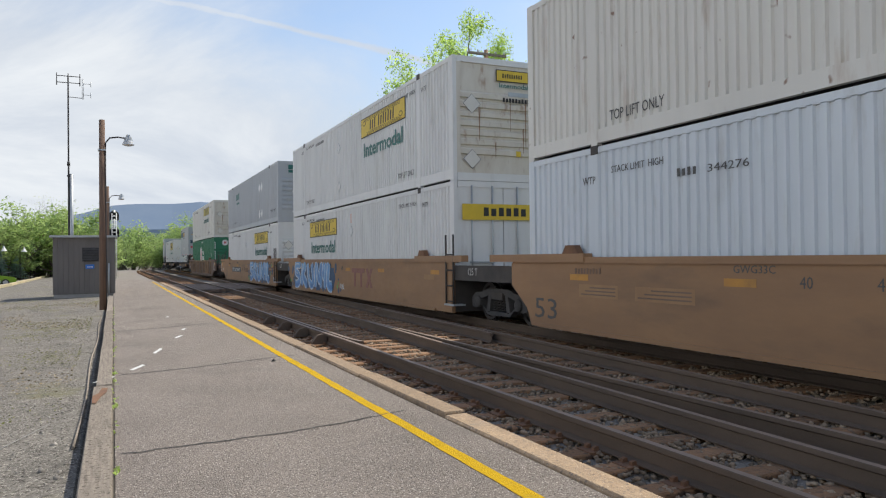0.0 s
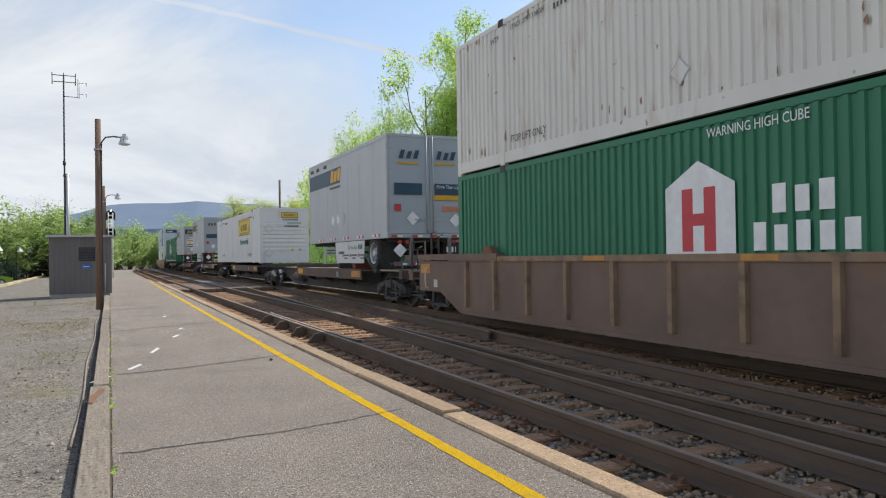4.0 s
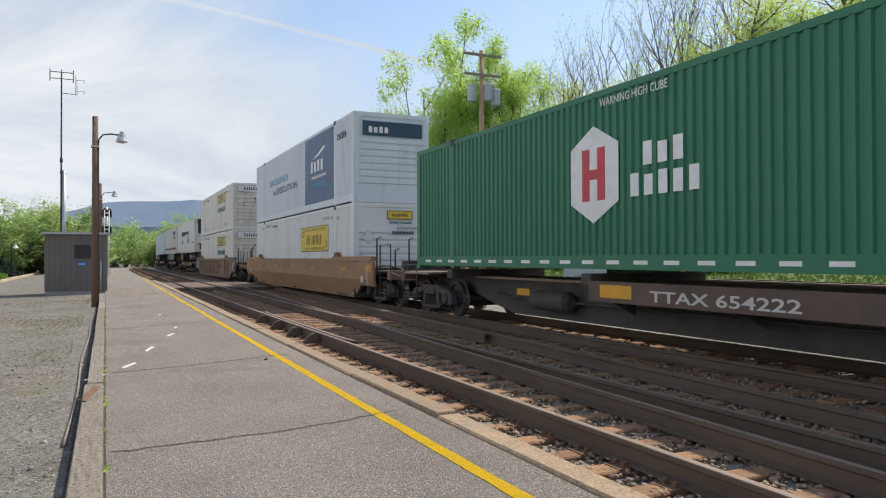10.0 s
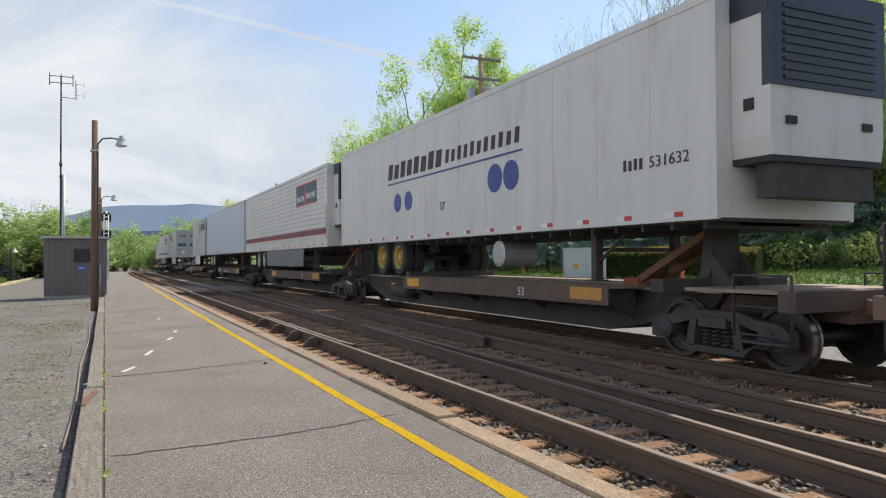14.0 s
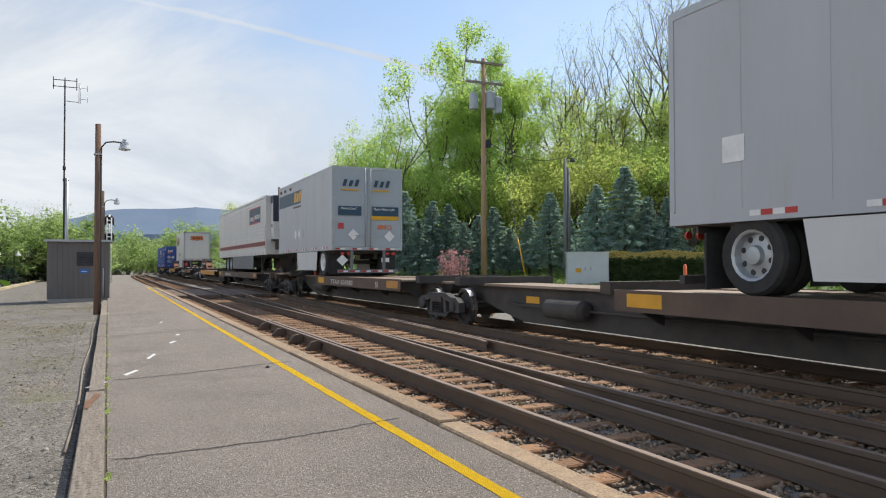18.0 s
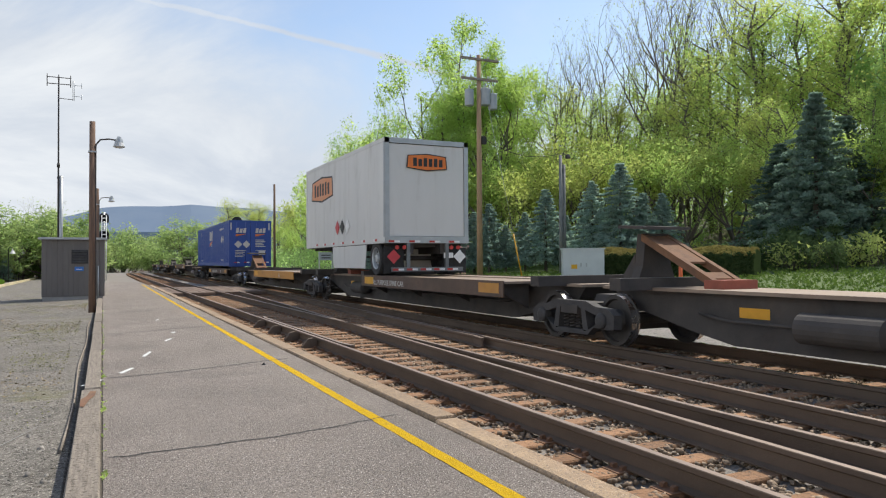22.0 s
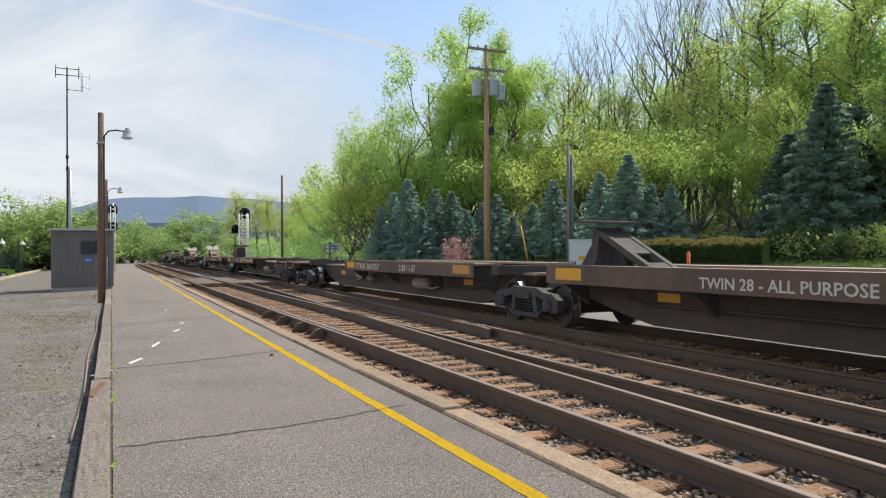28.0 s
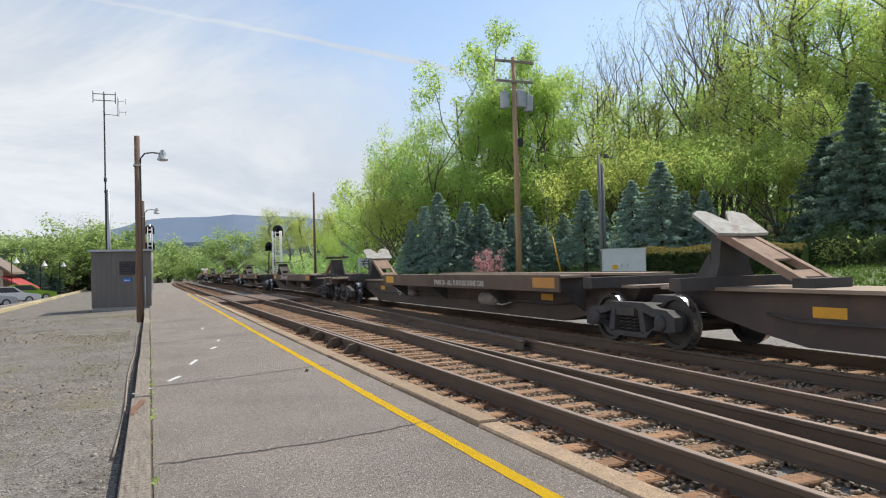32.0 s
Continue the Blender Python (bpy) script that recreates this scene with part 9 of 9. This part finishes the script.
def far_canopy():
    """The wood high on the slope and along the line far off: leaf masses nobody could count."""
    rs = np.random.RandomState(21)
    cs, sp = [], []
    for _ in range(2200):
        x, y = rs.uniform(60, 230), rs.uniform(120, 620)
        if not 8.5 < math.degrees(math.atan2(x, y)) < 32:
            continue
        z = lie(x, y)
        cs.append((x, y, z + rs.uniform(3, 11)))
        sp.append(rs.uniform(1.5, 3.0))
    ob = new("far_woods", leaf_mesh("far_woods", cs, np.array(sp), 40, 0.36, M_LEAF, rs))
    tagged(ob, "distant spring wood on the hillside", "wood", kind="stuff")
    # saplings and thickets between the trees, in uneven heaps up the slope
    cs, sp, cnt = [], [], []
    for _ in range(170):
        az, d = rs.uniform(15.5, 62), rs.uniform(60, 98)
        x, y = at_angle(az, d)
        if x < 25 or along(TRACK_B, min(y, 300))[0] + 9 > x:
            continue
        g = lie(x, y)
        h = min(d * math.tan(radians(rs.uniform(4.0, 11.5 if az < 36 else 13.0))), 15.0)
        wide = rs.uniform(1.8, 3.4)
        for _ in range(12):
            q = rs.rand()
            a, w = rs.uniform(0, 6.28), wide * math.sqrt(rs.rand()) * (0.5 + math.sin(math.pi * (0.12 + 0.8 * q)) * 0.6)
            cs.append((x + w * math.cos(a), y + w * math.sin(a), g + 0.4 + (h - 0.4) * q))
            sp.append(rs.uniform(0.7, 1.5))
            cnt.append(int((60 if az < 36 else 44) * sp[-1]))
    for tone, (a, b) in ((M_LEAF, (0, 3)), (M_LEAF_DEEP, (3, 4))):
        pick = [k for k in range(len(cs)) if a <= (k // 12) % 4 < b]
        ob = new("understorey", leaf_mesh("understorey", [cs[k] for k in pick], np.array([sp[k] for k in pick]), np.array([cnt[k] for k in pick]), 0.13, tone, rs))
        tagged(ob, "green understorey of saplings in the wood", "undergrowth", kind="stuff")
    # dark brush at the foot of the wood, along the verge and the line
    cs, sp = [], []
    for k in range(760):
        az = rs.uniform(9.5, 61) if k % 3 else rs.uniform(9.5, 18)
        d = rs.uniform(49, 60) if az > 18 else rs.uniform(70, 120)
        x, y = at_angle(az, d)
        if along(TRACK_B, min(y, 300))[0] + 8 > x:
            continue
        cs.append((x, y, lie(x, y) + rs.uniform(0.2, 2.2)))
        sp.append(rs.uniform(0.5, 1.1))
    ob = new("undergrowth", leaf_mesh("undergrowth", cs, np.array(sp), 60, 0.10, M_LEAF_DEEP, rs))
    tagged(ob, "shaded brush at the foot of the wood", "undergrowth", kind="stuff")
    cs = [(*at_angle(rs.uniform(-14, 9.5), rs.uniform(190, 330)), 0) for _ in range(700)]
    cs = [(x, y, lie(min(x, 9), y) + rs.uniform(0, 5)) for x, y, _ in cs]
    ob = new("far_woods", leaf_mesh("far_woods", cs, 2.2, 30, 0.33, M_LEAF_HAZED, rs))
    tagged(ob, "distant spring trees in the valley with haze in their colour", "wood", kind="stuff")


far_canopy()


def grass_tufts():
    """Blades of the verge and weeds on the lot."""
    rs = np.random.RandomState(5)
    cs = []
    for _ in range(9000):
        az, d = rs.uniform(12, 60), rs.uniform(17, 45)
        x, y = at_angle(az, d)
        if x < 13.5 or x > 34:
            continue
        cs.append((x, y, lie(x, y) + 0.05))
    ob = new("verge_grass", leaf_mesh("verge_grass", cs, 0.13, 5, 0.055, M_BLADE, rs, -0.6))
    tagged(ob, "rough green verge grass", "grass", kind="stuff")
    cs = [(0.005 + rs.uniform(-0.015, 0.02), y, 0.0) for y in np.concatenate([rs.uniform(4, 24, 70), np.repeat([5.3, 7.6, 7.7, 9.9, 12.4], 7) + rs.normal(size=35) * 0.04])]
    ob = new("platform_weeds", leaf_mesh("platform_weeds", cs, 0.025, 3, 0.016, M_LEAF, rs, -0.5))
    tagged(ob, "small green weeds in the joint of the platform", "weeds", kind="stuff")


grass_tufts()


# ---- pieces: ties, kerb stones, sills, planks, fastenings, ballast ----
def pieces():
    r = random.Random(12)

    def slab(w, d, h, name, material, chip=0.012):
        """A worn block with its top at z = 0, w along x and d along y."""
        me = Mesher()
        q = lambda: r.uniform(0, chip)
        v = [(0, 0, -h), (w, 0, -h), (w, d, -h), (0, d, -h), (q(), q(), -chip), (w - q(), q(), -chip), (w - q(), d - q(), -chip), (q(), d - q(), -chip),
             (0.02, 0.02, 0), (w - 0.02, 0.02, 0), (w - 0.02, d - 0.02, 0), (0.02, d - 0.02, 0)]
        f = [(0, 3, 2, 1), (8, 9, 10, 11)]
        for k in range(4):
            j = (k + 1) % 4
            f += [(k, j, 4 + j, 4 + k), (4 + k, 4 + j, 8 + j, 8 + k)]
        return me.add(v, f).data(name, material)

    # kerb stones along the platform edge
    lengths = [3.05, 2.4, 3.3, 2.75]
    meshes = [slab(0.225, n - 0.02, 0.42, "kerb_stone", M_KERB, 0.018) for n in lengths]
    y, k = 5.76 - 3.05 * 5, 0
    while y < 47:
        n = lengths[k % 4] if y > 5 else 3.05
        ob = new("kerb_stone", meshes[k % 4] if y > 5 else meshes[0])
        ob.parent = platform
        ob.matrix_basis = pose(2.604 + r.uniform(-0.006, 0.006), y, 0.035 + r.uniform(-0.006, 0.008), 0, 0, r.uniform(-0.12, 0.12))
        y += n
        k += 1
    # timber sills along the left edge
    cuts = [-7.0, -1.2, 3.0, 8.85, 12.75, 15.6, 19.0, 22.2, 25.4, 28.6, 31.8]
    for a, b in zip(cuts, cuts[1:]):
        w = 0.215 if a < 8 else 0.19
        ob = new("sill_timber", slab(w, b - a - 0.035, 0.34, "sill_timber", M_TIMBER, 0.02))
        ob.parent = platform
        ob.matrix_basis = pose(-0.215 + (0 if a < 8 else 0.02) + r.uniform(-0.006, 0.006), a, 0.03 + r.uniform(-0.008, 0.006), 0, 0, r.uniform(-0.1, 0.1))
    # soil in the joint between the sills and the asphalt
    tagged(new("joint_soil", Mesher().box(-0.04, -7, -0.3, 0.012, 32, -0.008).data("joint_soil", surface("joint_soil", (0.12, 0.1, 0.075), (0.075, 0.065, 0.05), 9, 0.95, bump=0.8, bump_scale=60))), "dark soil in the platform joint", kind="structure")
    # rust stain plate on a sill
    st = part("rust_stain", Mesher().add([(-0.195, 7.75, 0.034), (-0.16, 7.72, 0.034), (-0.12, 8.1, 0.034), (-0.07, 8.35, 0.034), (-0.06, 8.6, 0.034), (-0.12, 8.62, 0.034), (-0.15, 8.3, 0.034), (-0.2, 8.15, 0.034)], [tuple(range(8))]), M_RUST, platform, "rusty stain")
    cable = [(-0.30 + 0.02 * math.sin(y * 0.9), y, lie(-0.30, y) + 0.02) for y in [6.6 + 0.6 * k for k in range(26)]]
    solid("ground_cable", Mesher().tube(cable, 0.013, 6), M_TIMBER, "grey cable lying along the sill", "cable")

    # ties of both tracks and the long ones of the crossover
    tie_short = slab(2.6, 0.225, 0.2, "tie", M_TIE, 0.015)
    long_ties = [slab(3.1 + 0.25 * q, 0.225, 0.2, "tie", M_TIE, 0.015) for q in range(5)]
    bed = new("track_bed", Mesher().box(2.9, -14, -0.5, 9.95, 60, -0.232).data("track_bed", M_BALLAST))
    tagged(bed, "stone ballast bed with timber ties", kind="structure")
    far_ties = Mesher()
    plate, clip, spike = Mesher().box(-0.17, -0.1, -0.198, 0.17, 0.1, -0.182).data("tie_plate", M_RUST), None, None
    cl = Mesher().prism([(0.07, -0.185), (0.115, -0.185), (0.11, -0.155), (0.085, -0.145), (0.068, -0.15)], "y", -0.07, -0.035)
    clip = cl.prism([(0.07, -0.185), (0.115, -0.185), (0.11, -0.155), (0.085, -0.145), (0.068, -0.15)], "y", 0.035, 0.07).data("rail_spike", M_RUST)
    count = 0
    for k in range(260):
        y = -6 + k * 0.515 + r.uniform(-0.03, 0.03)
        jog = r.uniform(-0.04, 0.04)
        reach = crossover(y) + HALF + 0.5
        for which in (0, 1):
            if which == 0:
                q = max(0, min(4, int((reach - 3.08 - 3.1) / 0.25 + 0.5)))
                me = long_ties[q] if -8 < y < 40 and q >= 0 and reach > 6.0 else tie_short
                x0 = 3.08 + jog
            else:
                me, x0 = tie_short, TRACK_B - 1.3 + jog
                if 34 < y < 62:
                    x0 -= 0.2
            if 36.0 < y < 45.2 and which == 0:
                continue
            if y < 40:
                ob = new("tie", me)
                ob.parent = bed
                ob.matrix_basis = pose(x0, y, -0.185 + r.uniform(-0.012, 0.004), 0, 0, r.uniform(-0.6, 0.6))
                count += 1
                if 1.5 < y < 26:
                    rails = (TRACK_A - HALF, TRACK_A + HALF) if which == 0 else (TRACK_B - HALF,)
                    for xr in rails:
                        p = new("tie_plate", plate)
                        p.parent = bed
                        p.matrix_basis = pose(xr, y + 0.11, 0.0)
                    if which == 0:
                        for xr in (TRACK_A + HALF, TRACK_A - HALF):
                            p = new("rail_spike", clip)
                            p.parent = bed
                            p.matrix_basis = pose(xr, y + 0.11, 0.0, 0, 0, 180)
            else:
                x, yy, a = along(x0 + 1.3, y)
                far_ties.box(x - 1.3, yy, -0.35, x + 1.3, yy + 0.22, -0.185)
    tagged(part("far_ties", far_ties, M_TIE, bed), kind="stuff")
    # rail braces at the guard rail
    brace = Mesher().prism([(-0.02, -0.18), (-0.3, -0.18), (-0.3, -0.15), (-0.2, -0.02), (-0.1, 0.0), (-0.03, -0.03)], "y", -0.06, 0.06).data("rail_brace", M_RAIL)
    for xr, ys in ((TRACK_A - HALF - 0.01, (13.2, 14.6, 16.2, 17.9)),):
        for y in ys:
            p = new("rail_brace", brace)
            p.parent = bed
            p.matrix_basis = pose(xr, y, 0.0)
    for y in (12.5, 13.9, 15.4, 16.9):
        p = new("rail_brace", brace)
        p.parent = bed
        p.matrix_basis = pose(crossover(y) + HALF + 0.01, y, 0.0, 0, 0, 180)
    # planked crossing
    plank = slab(0.285, 2.95, 0.14, "crossing_plank", surface("crossing_timber", (0.2, 0.135, 0.095), (0.13, 0.095, 0.075), 2, 0.9, bump=0.5, bump_scale=15, stretch=(6, 0.5, 6), vary=0.2), 0.012)
    for x0, n in ((2.86, 2), (3.76, 4), (5.28, 7)):
        for j in range(n):
            for m in range(3):
                p = new("crossing_plank", plank)
                p.parent = bed
                p.matrix_basis = pose(x0 + j * 0.3, 36.2 + m * 3.0, -0.012 + r.uniform(-0.006, 0.004))
    # loose ballast stones
    rs = np.random.RandomState(2)
    oct_v = np.array([(1, 0, 0), (-1, 0, 0), (0, 1, 0), (0, -1, 0), (0, 0, 1), (0, 0, -1)], float)
    oct_f = np.array([(0, 2, 4), (2, 1, 4), (1, 3, 4), (3, 0, 4), (2, 0, 5), (1, 2, 5), (3, 1, 5), (0, 3, 5)])
    n = 40000
    y = 2.5 + 34 * rs.rand(n) ** 1.7
    x = rs.uniform(2.83, 10.6, n)
    z = np.where(x > 9.75, -0.31 - 0.15 * (x - 9.75), -0.228 + 0.036 * rs.rand(n))
    size = rs.uniform(0.018, 0.038, n)
    v = oct_v[None] * size[:, None, None] * rs.uniform(0.7, 1.25, (n, 6, 1))
    v = v @ np.linalg.qr(rs.normal(size=(n, 3, 3)))[0]
    v[..., 2] *= 0.75
    ang = rs.uniform(0, 6.28, n)
    c, s = np.cos(ang), np.sin(ang)
    v = np.stack([v[..., 0] * c[:, None] - v[..., 1] * s[:, None], v[..., 0] * s[:, None] + v[..., 1] * c[:, None], v[..., 2]], -1)
    v += np.stack([x, y, z], -1)[:, None]
    f = oct_f[None] + 6 * np.arange(n)[:, None, None]
    me = bpy.data.meshes.new("ballast_stones")
    me.vertices.add(6 * n), me.loops.add(24 * n), me.polygons.add(8 * n)
    me.vertices.foreach_set("co", v.ravel().astype(np.float32))
    me.loops.foreach_set("vertex_index", f.ravel().astype(np.int32))
    me.polygons.foreach_set("loop_start", np.arange(0, 24 * n, 3, dtype=np.int32))
    me.materials.append(M_STONE)
    me.update(calc_edges=True)
    tagged(new("ballast_stones", me), "loose grey and brown ballast stones", "stones", kind="stuff")
    # loose gravel on the lot
    n = 14000
    y = 3.5 + 30 * rs.rand(n) ** 1.7
    x = -0.28 - 6.5 * rs.rand(n)
    size = rs.uniform(0.005, 0.016, n) * (1 + 1.2 * (rs.rand(n) > 0.95))
    v = oct_v[None] * size[:, None, None] * rs.uniform(0.6, 1.3, (n, 6, 1)) @ np.linalg.qr(rs.normal(size=(n, 3, 3)))[0]
    zz = np.array([lie(a, b) for a, b in zip(x, y)])
    v += np.stack([x, y, zz], -1)[:, None]
    f = oct_f[None] + 6 * np.arange(n)[:, None, None]
    me = bpy.data.meshes.new("lot_gravel_stones")
    me.vertices.add(6 * n), me.loops.add(24 * n), me.polygons.add(8 * n)
    me.vertices.foreach_set("co", v.ravel().astype(np.float32))
    me.loops.foreach_set("vertex_index", f.ravel().astype(np.int32))
    me.polygons.foreach_set("loop_start", np.arange(0, 24 * n, 3, dtype=np.int32))
    me.materials.append(M_LOT_STONE)
    me.update(calc_edges=True)
    tagged(new("lot_gravel_stones", me), "loose grey gravel on the lot", "stones", kind="stuff")
    # fallen leaves and moss on the lot, in drifts
    for name, label, category, material, seed, n, y0, y1, size in (
            ("leaf_litter", "dry straw-coloured leaf litter drifted on gravel", "leaves", surface("dry_leaf", (0.29, 0.235, 0.14), (0.2, 0.15, 0.09), 5, 0.9, island=0.4), 4, 13000, 9.0, 33.0, 0.019),
            ("moss", "thin olive moss growing between gravel stones", "moss", surface("olive_moss", (0.13, 0.14, 0.035), (0.17, 0.165, 0.06), 5, 1.0, island=0.3), 6, 34000, 6.0, 34.0, 0.013)):
        y = rs.uniform(y0, y1, n)
        x = -0.5 - 6.2 * rs.rand(n) ** 1.2
        keep = np.array([noise.noise(Vector((a * 0.55, b * 0.32, seed))) + 0.25 * noise.noise(Vector((a * 3, b * 2, seed))) for a, b in zip(x, y)]) > 0.12 + 0.3 * rs.rand(n) - 0.1
        x, y = x[keep], y[keep]
        n = len(x)
        z = np.array([lie(a, b) for a, b in zip(x, y)]) + 0.004
        ang, w = rs.uniform(0, 6.28, n), size * rs.uniform(0.5, 1.4, n)
        a = np.stack([np.cos(ang) * w, np.sin(ang) * w, rs.rand(n) * w * 0.5], -1)
        b = np.stack([-np.sin(ang) * w * 0.5, np.cos(ang) * w * 0.5, rs.rand(n) * w * 0.5], -1)
        p = np.stack([x, y, z + 0.5 * w], -1)
        v = np.stack([p - a, p - b, p + a, p + b], 1)
        me = bpy.data.meshes.new(name)
        me.vertices.add(4 * n), me.loops.add(4 * n), me.polygons.add(n)
        me.vertices.foreach_set("co", v.ravel().astype(np.float32))
        me.loops.foreach_set("vertex_index", np.arange(4 * n, dtype=np.int32))
        me.polygons.foreach_set("loop_start", np.arange(0, 4 * n, 4, dtype=np.int32))
        me.materials.append(material)
        me.update(calc_edges=True)
        tagged(new(name, me), label, category, kind="stuff")
    # pale kerb of the yard road
    kerb = new("yard_kerb", Mesher().box(-7.0, 20, -0.7, -6.85, 160, -0.55).data("yard_kerb", M_KERB))
    tagged(kerb, "pale kerb of the yard road", kind="structure")
    km = slab(0.2, 2.9, 0.3, "kerb_stone", surface("yellowed_kerb", (0.5, 0.42, 0.24), (0.42, 0.36, 0.24), 2, 0.85, vary=0.15), 0.02)
    for j in range(40):
        p = new("kerb_stone", km)
        p.parent = kerb
        yy = 24 + j * 2.95
        p.matrix_basis = pose(-7.05, yy, lie(-7.0, yy) + 0.14)


pieces()


# ---- everything that moves ----
def motions():
    times = [2.0 * k for k in range(17)]
    for ob, u in MOVERS:
        rows = []
        for t in times:
            x, y, a = along(TRACK_B, u - SPEED * t)
            # chord of a long item on the bend
            rows.append((t, Matrix.Translation((x, y, 0)) @ Matrix.Rotation(a, 4, "Z")))
        walk(ob, rows)
    step = math.degrees(SPEED / FPS / 0.42)
    first = WHEELSETS[0]
    walk(first, [(k / FPS, pose(0, 0, 0, step * k)) for k in range(0, 32 * FPS + 1)])
    keys = first.animation_data
    for w in WHEELSETS[1:]:
        w.rotation_mode = "QUATERNION"
        d = w.animation_data_create()
        d.action, d.action_slot = keys.action, keys.action_slot


motions()
